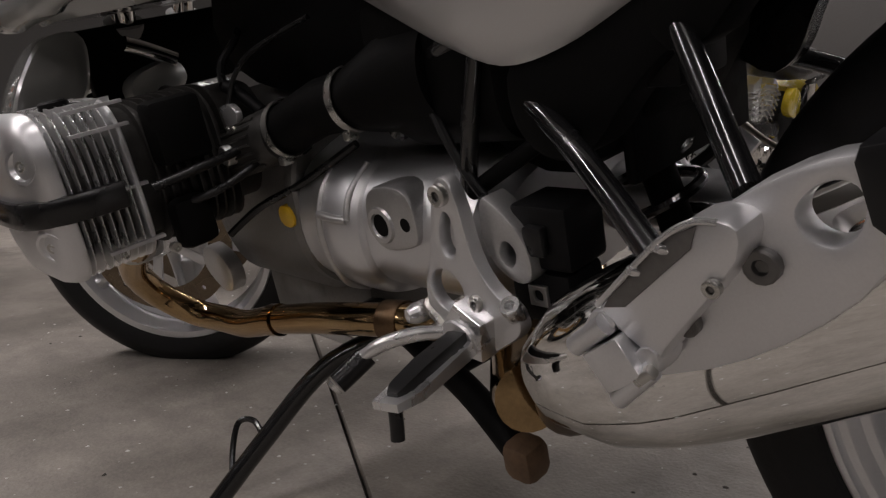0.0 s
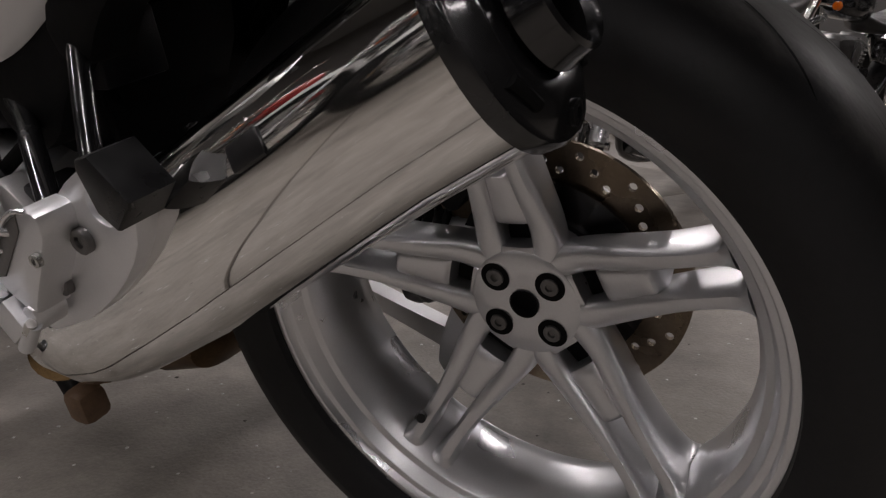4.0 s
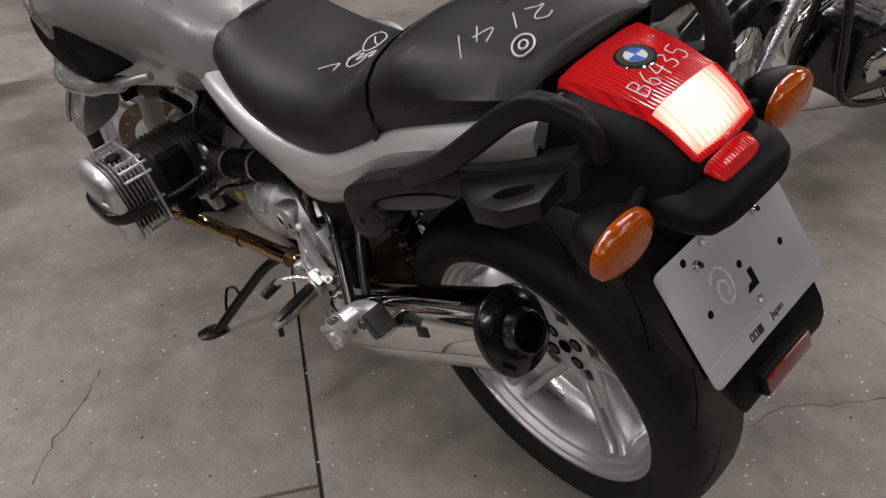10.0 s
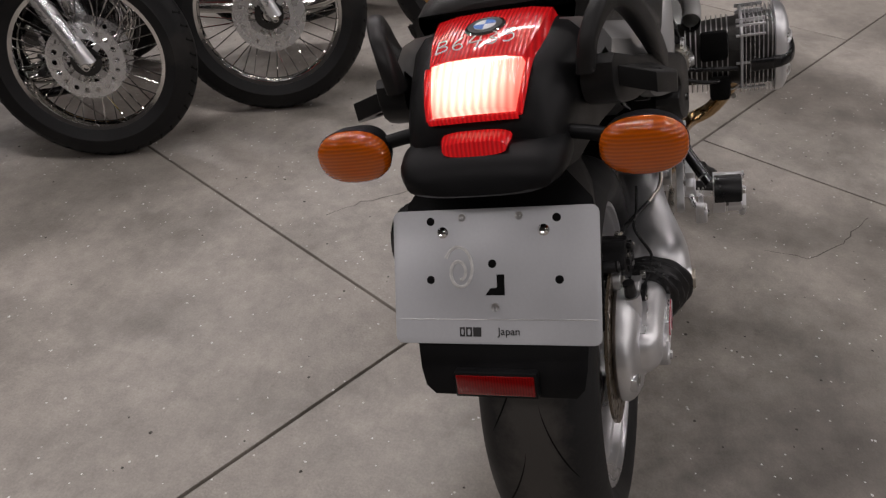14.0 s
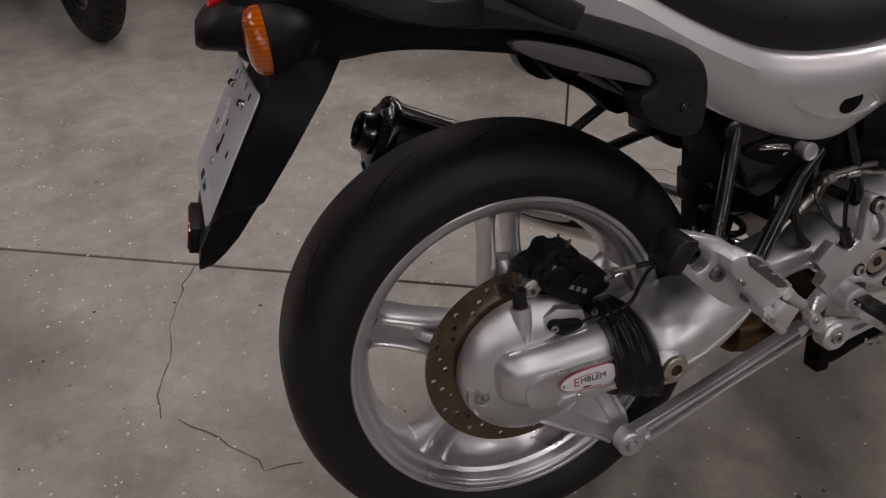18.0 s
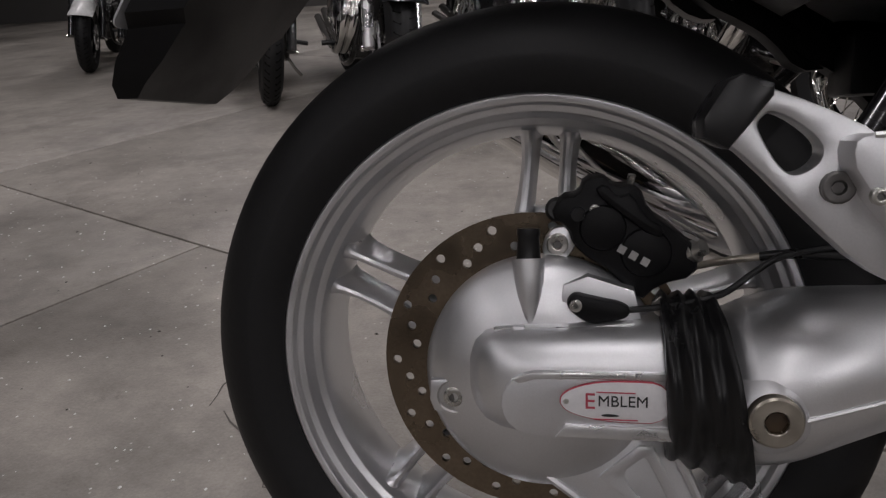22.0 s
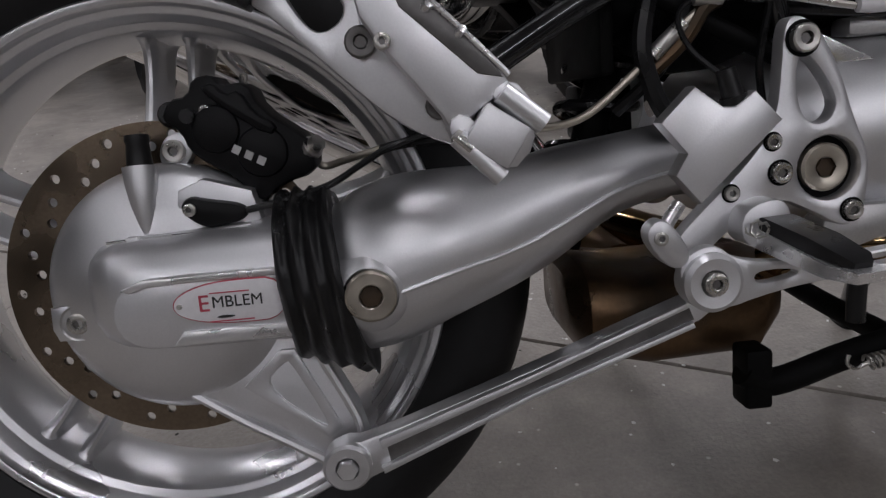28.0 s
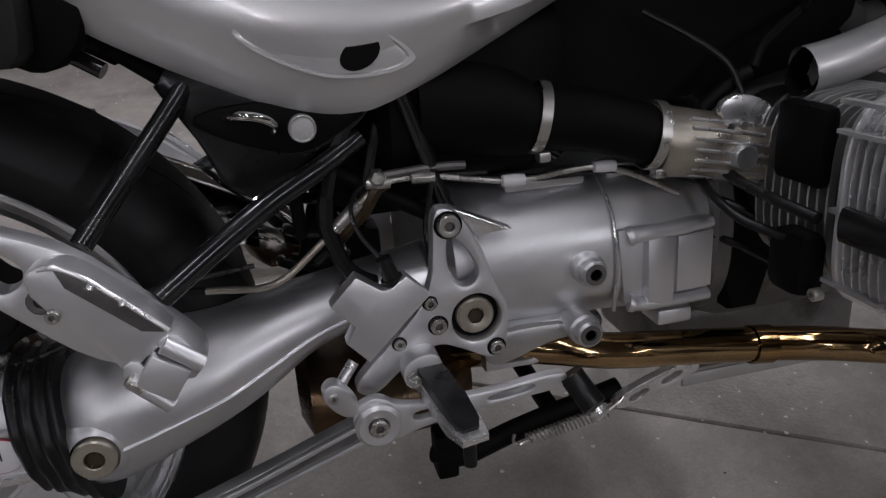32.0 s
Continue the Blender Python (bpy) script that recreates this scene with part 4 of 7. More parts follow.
part("hinge_block", slab([(0.470, 0.372), (0.500, 0.388), (0.522, 0.362), (0.508, 0.336), (0.476, 0.334)], 0.178, 0.200, [[(0.482, 0.362), (0.498, 0.370), (0.508, 0.356), (0.498, 0.344), (0.484, 0.346)]], bevel=0.002, rnd=0), bright_alloy, plate_l)
part("reach_screw", lathe([(0, 0.004), (0.004, 0.004), (0.005, 0.014), (0.009, 0.014), (0.010, 0.012), (0.010, -0.006), (0.005, -0.02)], 14, (0.448, 0.176, 0.380), (-0.2, 0.6, 0.8)), bright_alloy, plate_l)

shift = part("shift_pedal", tube([(0.520, 0.190, 0.352), (0.556, 0.206, 0.348), (0.585, 0.226, 0.340), (0.608, 0.240, 0.326)], [0.007, 0.0075, 0.0075, 0.0065], 10), bright_alloy, bike, "bright gear shift pedal")
part("shift_rubber", tube([(0.606, 0.232, 0.326), (0.612, 0.252, 0.316), (0.616, 0.268, 0.309)], 0.0115, 14), soft_rubber, shift)
part("shift_cap", lathe([(0, 0.005), (0.008, 0.004), (0.0105, 0.0)], 14, (0.617, 0.2705, 0.3080), (0.2, 0.85, -0.4)), bright_alloy, shift)
part("shift_linkage", tube([(0.560, 0.172, 0.370), (0.560, 0.180, 0.366), (0.540, 0.182, 0.350)], 0.005, 8), steel, shift)

# ---- passenger foot brackets ----
def passenger_bracket(s):
    y0, y1 = s * 0.238, s * 0.258
    out = [(0.142, 0.560), (0.1805, 0.545), (0.2140, 0.528), (0.256, 0.485), (0.290, 0.449), (0.294, 0.428), (0.276, 0.410), (0.256, 0.428), (0.2380, 0.4320), (0.208, 0.447), (0.180, 0.473), (0.139, 0.515), (0.124, 0.526)]
    hole = [(0.145, 0.5376), (0.154, 0.5440), (0.180, 0.5260), (0.1825, 0.514), (0.171, 0.5045), (0.160, 0.506), (0.1455, 0.5305)]
    if s > 0:
        out = [(0.143, 0.556), (0.165, 0.552), (0.203, 0.532), (0.256, 0.488), (0.298, 0.446), (0.304, 0.420), (0.286, 0.402), (0.258, 0.412), (0.214, 0.430), (0.170, 0.460), (0.138, 0.492), (0.128, 0.520)]
        hole = [(0.146, 0.540), (0.160, 0.543), (0.176, 0.528), (0.172, 0.514), (0.156, 0.508), (0.144, 0.522)]
    br = part("passenger_bracket", slab(out, y0, y1, [hole], bevel=0.0032, rnd=1), cast_silver, bike, "silver passenger foot bracket with an open eye")
    rub = [(0.1095, 0.528), (0.1097, 0.5396), (0.1224, 0.560), (0.131, 0.5640), (0.1480, 0.558), (0.1480, 0.551), (0.1244, 0.521)]
    if s > 0:
        rub = [(0.1026, 0.5390), (0.1282, 0.5665), (0.1418, 0.5634), (0.1440, 0.5560), (0.1369, 0.5289), (0.1228, 0.5182)]
    part("rubber_end", slab(rub, s * 0.240, s * (0.282 if s < 0 else 0.276), bevel=0.003, rnd=0), soft_rubber, br, "black rubber end of the folded peg")
    peg = part("folded_peg", slab([(0.1885, 0.523), (0.196, 0.5285), (0.212, 0.5280), (0.227, 0.519), (0.276, 0.470), (0.268, 0.459), (0.239, 0.4405), (0.2324, 0.4535), (0.1920, 0.5045)], s * 0.256, s * 0.285, bevel=0.0028, rnd=1), cast_silver, br, "silver passenger peg folded up")
    part("peg_tread", slab([(0.2100, 0.5255), (0.2270, 0.5175), (0.2640, 0.4800), (0.2705, 0.4695), (0.256, 0.4725), (0.2140, 0.5125)], s * 0.270, s * 0.2862, bevel=0.0008, rnd=0), steel_dark, br)
    part("peg_rim", tube([(0.200, s * 0.284, 0.5275), (0.212, s * 0.286, 0.5272), (0.227, s * 0.287, 0.5185), (0.243, s * 0.287, 0.5030), (0.259, s * 0.287, 0.4865), (0.274, s * 0.286, 0.4705)], 0.0019, 8), bright_alloy, br)
    for x, z in ((0.230, 0.5115), (0.248, 0.4965)):
        part("peg_stud", lathe([(0, 0.003), (0.0026, 0.0025), (0.0034, 0.0), (0.0034, -0.004)], 10, (x, s * 0.287, z), (0.4, s * 0.8, 0.4)), bright_alloy, br)
    cm = basis((0.2645, s * 0.279, 0.4365), (0.82, 0, -0.57), (0, 1, 0))
    part("peg_clevis", box(-0.0150, 0.0150, -0.015, 0.015, -0.0135, 0.0135, 0.0016, cm), cast_silver, br)
    part("clevis_barrel", tube([(0.2415, s * 0.288, 0.4375), (0.2660, s * 0.288, 0.4120)], 0.0062, 14), cast_silver, br)
    part("clevis_barrel", tube([(0.2685, s * 0.288, 0.4610), (0.2925, s * 0.288, 0.4410)], 0.0068, 14), cast_silver, br)
    part("clevis_ear", slab([(0.262, 0.462), (0.276, 0.469), (0.287, 0.455), (0.293, 0.443), (0.282, 0.440), (0.268, 0.452)], s * 0.262, s * 0.286, bevel=0.002, rnd=1), cast_silver, br)
    part("clevis_ear", slab([(0.236, 0.446), (0.246, 0.452), (0.258, 0.440), (0.252, 0.424), (0.240, 0.432)], s * 0.262, s * 0.287, bevel=0.002, rnd=1), cast_silver, br)
    part("clevis_pin", lathe([(0, 0.004), (0.004, 0.003), (0.0046, 0.0), (0.0046, -0.010), (0, -0.010)], 12, (0.2420, s * 0.290, 0.4370), (-0.7, 0, 0.7)), steel, br)
    for x, z, r in ((0.190, 0.497, 0.0098), (0.234, 0.456, 0.0085)):
        bolt(br, (x, s * 0.258, z), (0, s, 0), r, 0.006, steel_dark)
    bolt(br, (0.203, s * 0.287, 0.494), (0, s, 0), 0.005, 0.003)
    part("bracket_stay", tube([(0.300, s * 0.138, 0.624), (0.288, s * 0.150, 0.608), (0.250, s * 0.188, 0.564), (0.214, s * 0.222, 0.522)], 0.0088, 14), black_paint, bike, "gloss black steel stay")
    part("bracket_stay", tube([(0.440, s * 0.135, 0.564), (0.402, s * 0.150, 0.543), (0.343, s * 0.186, 0.519), (0.262, s * 0.235, 0.475)], 0.0100, 14), black_paint, bike, "gloss black steel stay")
    return br

passenger_bracket(-1)
passenger_bracket(1)

# ---- gearbox and engine ----
st = [(0.500, 0.405, 0.120, 0.072), (0.520, 0.408, 0.145, 0.084), (0.600, 0.412, 0.152, 0.088), (0.680, 0.414, 0.156, 0.090), (0.722, 0.415, 0.158, 0.094), (0.760, 0.416, 0.150, 0.094), (0.800, 0.416, 0.150, 0.098)]
gear = part("gearbox", skin([ring((x, 0, z), (0, 1, 0), (0, 0, 1), a, b, 44, 2.6) for x, z, a, b in st]), cast_silver, bike, "grey cast gearbox housing")
part("bell_flange", skin([ring((x, 0, 0.425), (0, 1, 0), (0, 0, 1), a, b, 44, 2.8) for x, a, b in ((0.792, 0.156, 0.118), (0.796, 0.160, 0.122), (0.812, 0.160, 0.122), (0.816, 0.156, 0.118))]), block_grey, gear)
for s, x, z, r in ((-1, 0.651, 0.411, 0.0138), (-1, 0.6455, 0.3465, 0.0138)):
    part("frame_boss", lathe([(0.006, 0.014), (0.0065, 0.018), (r - 0.002, 0.018), (r, 0.016), (r, 0.006), (r + 0.003, 0.004), (r + 0.003, -0.03)], 28, (x, s * 0.161, z), (0, s, 0)), cast_silver, gear)
    part("boss_bolt", lathe([(0.0062, 0.0182), (0.0108, 0.0182), (0.0112, 0.0175)], 24, (x, s * 0.1614, z), (0, s, 0)), steel_dark, gear)
    # Black disc paints the shade inside the boss socket.
    part("socket", lathe([(0, 0.0), (0.0062, 0.0), (0.0062, 0.014)], 6, (x, s * 0.164, z), (0, s, 0)), matte_black, gear)
cover_s = part("starter_cover", slab([(0.684, 0.445), (0.786, 0.446), (0.788, 0.366), (0.692, 0.364)], -0.130, -0.158, bevel=0.003, rnd=0), cast_silver, gear, "silver cast starter cover with ribs")
part("cover_rib", tube([(0.694, -0.1600, 0.438), (0.704, -0.1620, 0.440), (0.740, -0.1620, 0.440), (0.786, -0.1600, 0.442)], [0.0100, 0.0085, 0.0075, 0.0065], 14), cast_silver, cover_s)
part("cover_rib", tube([(0.696, -0.1600, 0.366), (0.706, -0.1620, 0.364), (0.740, -0.1620, 0.362), (0.786, -0.1600, 0.362)], [0.0090, 0.0075, 0.0065, 0.0065], 14), cast_silver, cover_s)
part("cover_pad", box(0.712, 0.742, -0.1690, -0.150, 0.362, 0.436, 0.0025), cast_silver, cover_s)
part("cover_step", slab([(0.748, 0.432), (0.788, 0.434), (0.788, 0.372), (0.748, 0.370)], -0.150, -0.1635, bevel=0.002, rnd=0), cast_silver, cover_s)
part("cover_foot", box(0.730, 0.770, -0.160, -0.120, 0.332, 0.350, 0.004), cast_silver, cover_s)
part("parting_line", tube([(0.682, -0.100, 0.497), (0.682, -0.140, 0.470), (0.682, -0.156, 0.440), (0.684, -0.158, 0.400), (0.684, -0.150, 0.355)], 0.0022, 8), bright_alloy, gear)
# Added black slab stands in for the shadow behind the cables.
part("cable_gap_filler", slab([(0.804, 0.540), (0.868, 0.540), (0.872, 0.330), (0.806, 0.330)], -0.110, -0.153, bevel=0.010, rnd=1), matte_black, bike, "black filler slab for the dark gap behind the cables")
for dz, yy in ((0.0, -0.170), (-0.035, -0.168), (-0.075, -0.166)):
    part("cable", tube([(0.790, -0.150, 0.500 + dz), (0.815, yy, 0.488 + dz), (0.845, yy - 0.004, 0.470 + dz), (0.872, yy, 0.455 + dz)], 0.0042, 8), soft_rubber, bike)
part("top_rib", box(0.580, 0.668, -0.118, -0.088, 0.486, 0.502, 0.005), cast_dull, gear)
part("top_rib", box(0.690, 0.730, -0.118, -0.088, 0.488, 0.504, 0.005), cast_dull, gear)
part("lower_web", slab([(0.545, 0.352), (0.640, 0.352), (0.660, 0.330), (0.620, 0.335), (0.560, 0.312), (0.540, 0.322)], -0.120, -0.150, bevel=0.003), cast_dull, gear)
# left flank of the gearbox
part("side_bulge", skin([ring((x, 0.070, z), (0, 1, 0), (0, 0, 1), a, b, 40, 2.3) for x, z, a, b in ((0.668, 0.410, 0.080, 0.074), (0.676, 0.410, 0.092, 0.084), (0.690, 0.410, 0.0965, 0.088), (0.735, 0.412, 0.0980, 0.090), (0.742, 0.412, 0.0930, 0.087), (0.800, 0.414, 0.0880, 0.088))]), cast_silver, gear)
part("bulge_rib", tube([(0.738, 0.095, 0.498), (0.739, 0.140, 0.476), (0.739, 0.163, 0.440), (0.739, 0.166, 0.400), (0.739, 0.150, 0.352), (0.738, 0.120, 0.332)], 0.0055, 10), cast_dull, gear)
part("bulge_rib", tube([(0.690, 0.163, 0.436), (0.715, 0.166, 0.437), (0.739, 0.165, 0.440)], 0.0050, 10), cast_dull, gear)
part("bulge_rib", tube([(0.688, 0.120, 0.488), (0.690, 0.150, 0.462), (0.690, 0.163, 0.436)], 0.0048, 10), cast_dull, gear)
part("frame_lug", slab([(0.585, 0.470), (0.616, 0.480), (0.660, 0.470), (0.664, 0.420), (0.640, 0.402), (0.600, 0.410), (0.580, 0.420)], 0.110, 0.157, bevel=0.005), cast_dull, gear)
part("lug_hole", lathe([(0, 0.0), (0.0125, 0.0)], 24, (0.637, 0.1574, 0.434), (0, 1, 0)), matte_black, gear)
part("lug_hole", lathe([(0, 0.0), (0.0075, 0.0)], 20, (0.598, 0.1574, 0.438), (0, 1, 0)), matte_black, gear)
part("lug_ring", lathe([(0.0125, 0), (0.014, 0.004), (0.019, 0.004), (0.021, 0.0)], 28, (0.637, 0.156, 0.434), (0, 1, 0)), cast_dull, gear)
part("swivel_joint", lathe([(0, 0.018), (0.007, 0.016), (0.011, 0.008), (0.011, -0.006), (0.006, -0.02)], 16, (0.575, 0.178, 0.356), (0.3, 1, 0)), bright_alloy, gear)
part("seal_tag", slab([(0.800, 0.432), (0.812, 0.444), (0.832, 0.440), (0.836, 0.420), (0.818, 0.412), (0.802, 0.418)], 0.150, 0.163, bevel=0.002), yellow_seal, gear, "yellow plastic timing plug")

block = part("engine_block", skin([ring((x, 0, z), (0, 1, 0), (0, 0, 1), a, b, 40, 3.4) for x, z, a, b in ((0.812, 0.430, 0.140, 0.130), (0.840, 0.430, 0.148, 0.140), (1.020, 0.430, 0.148, 0.140), (1.060, 0.430, 0.135, 0.130), (1.080, 0.43, 0.11, 0.10))]), block_grey, bike, "grey boxer engine block")
sump = part("oil_sump", box(0.780, 1.040, -0.095, 0.095, 0.225, 0.310, 0.012), block_grey, block)
for k in range(9):
    part("sump_fin", box(0.800, 1.030, -0.100 + k * 0.025, -0.096 + k * 0.025, 0.212, 0.228, 0.001), cast_dull, sump)

def cylinder(s, cx, cz):
    """One boxer cylinder: barrel coloured dark for its shade, louvred head band over an equally dark core, valve cover
    with sunk bolts, impact guard and plug covers.
    """
    cyl = part("cylinder", skin([ring((cx, s * y, cz), (1, 0, 0), (0, 0, 1), a, b, 36, 3.0) for y, a, b in ((0.125, 0.064, 0.072), (0.20, 0.064, 0.072), (0.296, 0.070, 0.076), (0.308, 0.078, 0.080), (0.384, 0.078, 0.080))]), shaded_alloy, bike, "finned boxer cylinder with a silver head")
    for k in range(9):
        y = 0.186 + k * 0.0118
        # Left fins are coloured dark in place of shade, right ones plain alloy.
        part("cooling_fin", skin([ring((cx, s * (y + d), cz - 0.004), (1, 0, 0), (0, 0, 1), 0.076, 0.084, 32, 3.6) for d in (-0.0013, 0.0013)]), cast_dull if s < 0 else shaded_alloy, cyl)
    for y, w in ((0.3110, 0.0915), (0.3855, 0.0930)):
        part("head_rim", skin([ring((cx, s * (y + d), cz), (1, 0, 0), (0, 0, 1), w - e, w + 0.001 - e, 44, 4.2) for d, e in ((-0.0035, 0.002), (-0.002, 0.0), (0.002, 0.0), (0.0035, 0.002))]), cast_silver, cyl)
    for k in range(7):
        y = 0.3205 + k * 0.0094
        part("cover_fin", skin([ring((cx, s * (y + d), cz), (1, 0, 0), (0, 0, 1), w, w + 0.001, 44, 4.2) for d, w in ((-0.0010, 0.0900), (-0.0005, 0.0912), (0.0005, 0.0912), (0.0010, 0.0900))]), bright_alloy, cyl)
    for zs in (0.086, 0.062, -0.004, -0.066):
        part("fin_web", box(cx - 0.0905, cx - 0.082, min(s * 0.299, s * 0.362), max(s * 0.299, s * 0.362), cz + zs - 0.0018, cz + zs + 0.0018, 0), cast_silver, cyl)
    for xs in (-0.055, 0.010, 0.060):
        part("fin_web", box(cx + xs - 0.0018, cx + xs + 0.0018, min(s * 0.299, s * 0.362), max(s * 0.299, s * 0.362), cz + 0.083, cz + 0.0915, 0), cast_silver, cyl)
    cov = part("valve_cover", skin([ring((cx + dx, s * y, cz), (1, 0, 0), (0, 0, 1), a, b, 48, p) for y, a, b, p, dx in ((0.384, 0.086, 0.088, 4.2, 0), (0.3860, 0.0935, 0.0945, 4.2, 0), (0.394, 0.0925, 0.0935, 4.0, 0), (0.402, 0.0885, 0.0900, 3.8, 0), (0.409, 0.0800, 0.0820, 3.4, 0.002), (0.4145, 0.0620, 0.0640, 3.0, 0.003), (0.4165, 0.0400, 0.0420, 2.8, 0.004), (0.417, 0.016, 0.018, 2.6, 0.004))]), cast_silver, cyl, "silver rounded valve cover")
    guard = part("cover_guard", skin([ring((cx + 0.101 * math.copysign(abs(math.cos(a)) ** 0.6, math.cos(a)), s * (0.330 + 0.094 * abs(math.sin(a)) ** 0.7), cz - 0.006), (0.0, 0, 1), (math.cos(a), s * math.sin(a), 0), 0.0150, 0.0065, 14, 2.6) for a in [math.pi * k / 28 for k in range(29)]]), gloss_plastic, cyl, "black plastic impact guard")
    for z in (0.045, -0.042):
        nn = (-0.62, s, 0.22 if z > 0 else -0.22)
        part("cover_bolt_well", lathe([(0, -0.003), (0.0085, -0.003), (0.0120, 0.0008), (0.0150, 0.0040), (0.0180, 0.0042), (0.0215, -0.001)], 24, (cx - 0.0705, s * 0.4060, cz + z), nn), cast_silver, cov)
        # Well floor is coloured darker to put the pocket's shading in.
        part("well_shade", lathe([(0, -0.0015), (0.0100, -0.0012)], 20, (cx - 0.0705, s * 0.4060, cz + z), nn), steel_dark, cov)
        part("cover_bolt", bolt_mesh((cx - 0.0705, s * 0.4060, cz + z), nn, 0.0062, 0.005), steel, cov)
    if s > 0:
        part("oil_filler_cap", lathe([(0, 0.005), (0.013, 0.005), (0.0155, 0.003), (0.0165, -0.004)], 24, (cx - 0.020, 0.345, cz + 0.093), (0, 0, 1)), black_plastic, cov)
    part("plug_cover", box(cx - (0.104 if s > 0 else 0.088), cx - 0.068, s * 0.250 - 0.031, s * 0.250 + 0.031, cz + 0.006, cz + 0.078, 0.008), matte_black, cyl)
    part("plug_cover", box(cx - 0.102, cx - 0.070, s * 0.262 - 0.024, s * 0.262 + 0.024, cz - 0.092, cz - 0.032, 0.012), matte_black, cyl)
    part("plug_lead", tube([(cx - 0.10, s * 0.300, cz - 0.010), (cx - 0.108, s * 0.25, cz - 0.004), (cx - 0.11, s * 0.19, cz + 0.004), (cx - 0.12, s * 0.14, cz + 0.03)], 0.0055, 10), soft_rubber, cyl)
    part("plug_lead", tube([(cx - 0.095, s * 0.262, cz - 0.040), (cx - 0.118, s * 0.225, cz - 0.030), (cx - 0.126, s * 0.180, cz - 0.012), (cx - 0.130, s * 0.140, cz + 0.02)], 0.0048, 10), soft_rubber, cyl)
    part("head_bolt", bolt_mesh((cx - 0.086, s * 0.292, cz - 0.084), (-1, 0, 0), 0.006, 0.006), steel, cyl)
    part("header_flange", lathe([(0.020, -0.006), (0.030, -0.006), (0.030, 0.006), (0.020, 0.006)], 24, (cx + 0.058, s * 0.288, cz - 0.098), (0.75, 0, -0.65), closed=True), cast_dull, cyl)
    return cyl

cylinder(1, 0.935, 0.519)
cylinder(-1, 0.893, 0.494)

# ---- intake ----
# Added filler: black block keeps the gap under the tank dark.
part("tank_gap_filler", slab([(0.600, 0.560), (0.600, 0.735), (0.800, 0.720), (0.960, 0.712), (0.990, 0.640), (0.930, 0.585), (0.840, 0.565), (0.760, 0.560)], -0.105, 0.105, bevel=0.008, rnd=1), matte_black, bike, "matte black filler block under the tank")
airbox = part("airbox", skin([ring((x, 0, z), (0, 1, 0), (0, 0, 1), a, b, 32, 4.0) for x, z, a, b in ((0.440, 0.590, 0.100, 0.06), (0.470, 0.590, 0.135, 0.085), (0.600, 0.590, 0.140, 0.092), (0.640, 0.592, 0.128, 0.085))]), matte_black, bike, "matte black airbox")
def intake(s, dx, ex):
    duct = part("intake_duct", skin([ring((x + ex, s * yy, z), (0, 1, 0), (0, 0, 1), r, r, 28) for x, yy, z, r in ((0.500, 0.090, 0.585, 0.060), (0.560, 0.104, 0.577, 0.054), (0.585, 0.120, 0.570, 0.045), (0.603, 0.136, 0.566, 0.036), (0.606, 0.140, 0.565, 0.0315), (0.660, 0.150, 0.558, 0.0305), (0.726, 0.158, 0.536, 0.030))]), matte_black, bike, "black rubber intake duct")
    for x, yy, z, rr in ((0.612, 0.141, 0.564, 0.0335), (0.722, 0.1575, 0.5375, 0.0325)):
        part("hose_clamp", lathe([(rr, -0.005), (rr + 0.0012, -0.005), (rr + 0.0012, 0.005), (rr, 0.005)], 32, (x + ex, s * yy, z), (1, s * 0.1, -0.22), closed=True), steel, duct)
        part("clamp_screw", box(x + ex - 0.006, x + ex + 0.006, s * (yy + 0.014) - 0.007, s * (yy + 0.014) + 0.007, z - rr - 0.006, z - rr + 0.004, 0.002), steel, duct)
    # Left throttle body and ribs have their shade put into the colour.
    tb = part("throttle_body", skin([ring((x + dx, s * yy, z), (0, 1, 0), (0, 0, 1), r, r, 28) for x, yy, z, r in ((0.728, 0.158, 0.534, 0.033), (0.735, 0.159, 0.532, 0.035), (0.760, 0.161, 0.527, 0.034), (0.830, 0.166, 0.512, 0.034), (0.846, 0.168, 0.508, 0.037), (0.856, 0.168, 0.506, 0.033))]), brass_grey if s < 0 else shaded_alloy, bike, "ribbed alloy throttle body")
    for k in range(7):
        t = -0.9 + 0.3 * k
        part("body_rib", tube([(0.752 + dx, s * (0.161 + 0.0345 * math.cos(t)), 0.528 + 0.0345 * math.sin(t)), (0.826 + dx, s * (0.166 + 0.0345 * math.cos(t)), 0.513 + 0.0345 * math.sin(t))], 0.0018, 6), bright_alloy if s < 0 else shaded_alloy, tb)
    part("throttle_spindle", lathe([(0, 0.010), (0.011, 0.010), (0.0125, 0.008), (0.0125, -0.01)], 20, (0.800 + dx, s * 0.196, 0.516), (0, s, 0)), cast_dull, tb)
    part("throttle_pulley", slab([(0.778 + dx, 0.560), (0.800 + dx, 0.575), (0.838 + dx, 0.562), (0.842 + dx, 0.540), (0.806 + dx, 0.532)], s * 0.176, s * 0.184, bevel=0.001), bright_alloy, tb)
    for xx in (0.792, 0.806):
        part("adjuster", lathe([(0, 0.004), (0.004, 0.004), (0.0045, -0.01)], 12, (xx + dx, s * 0.186, 0.543), (0, s, 0)), steel, tb)
    part("injector", tube([(0.786 + dx, s * 0.150, 0.556), (0.812 + dx, s * 0.160, 0.582), (0.826 + dx, s * 0.166, 0.590)], 0.008, 12), black_plastic, tb)
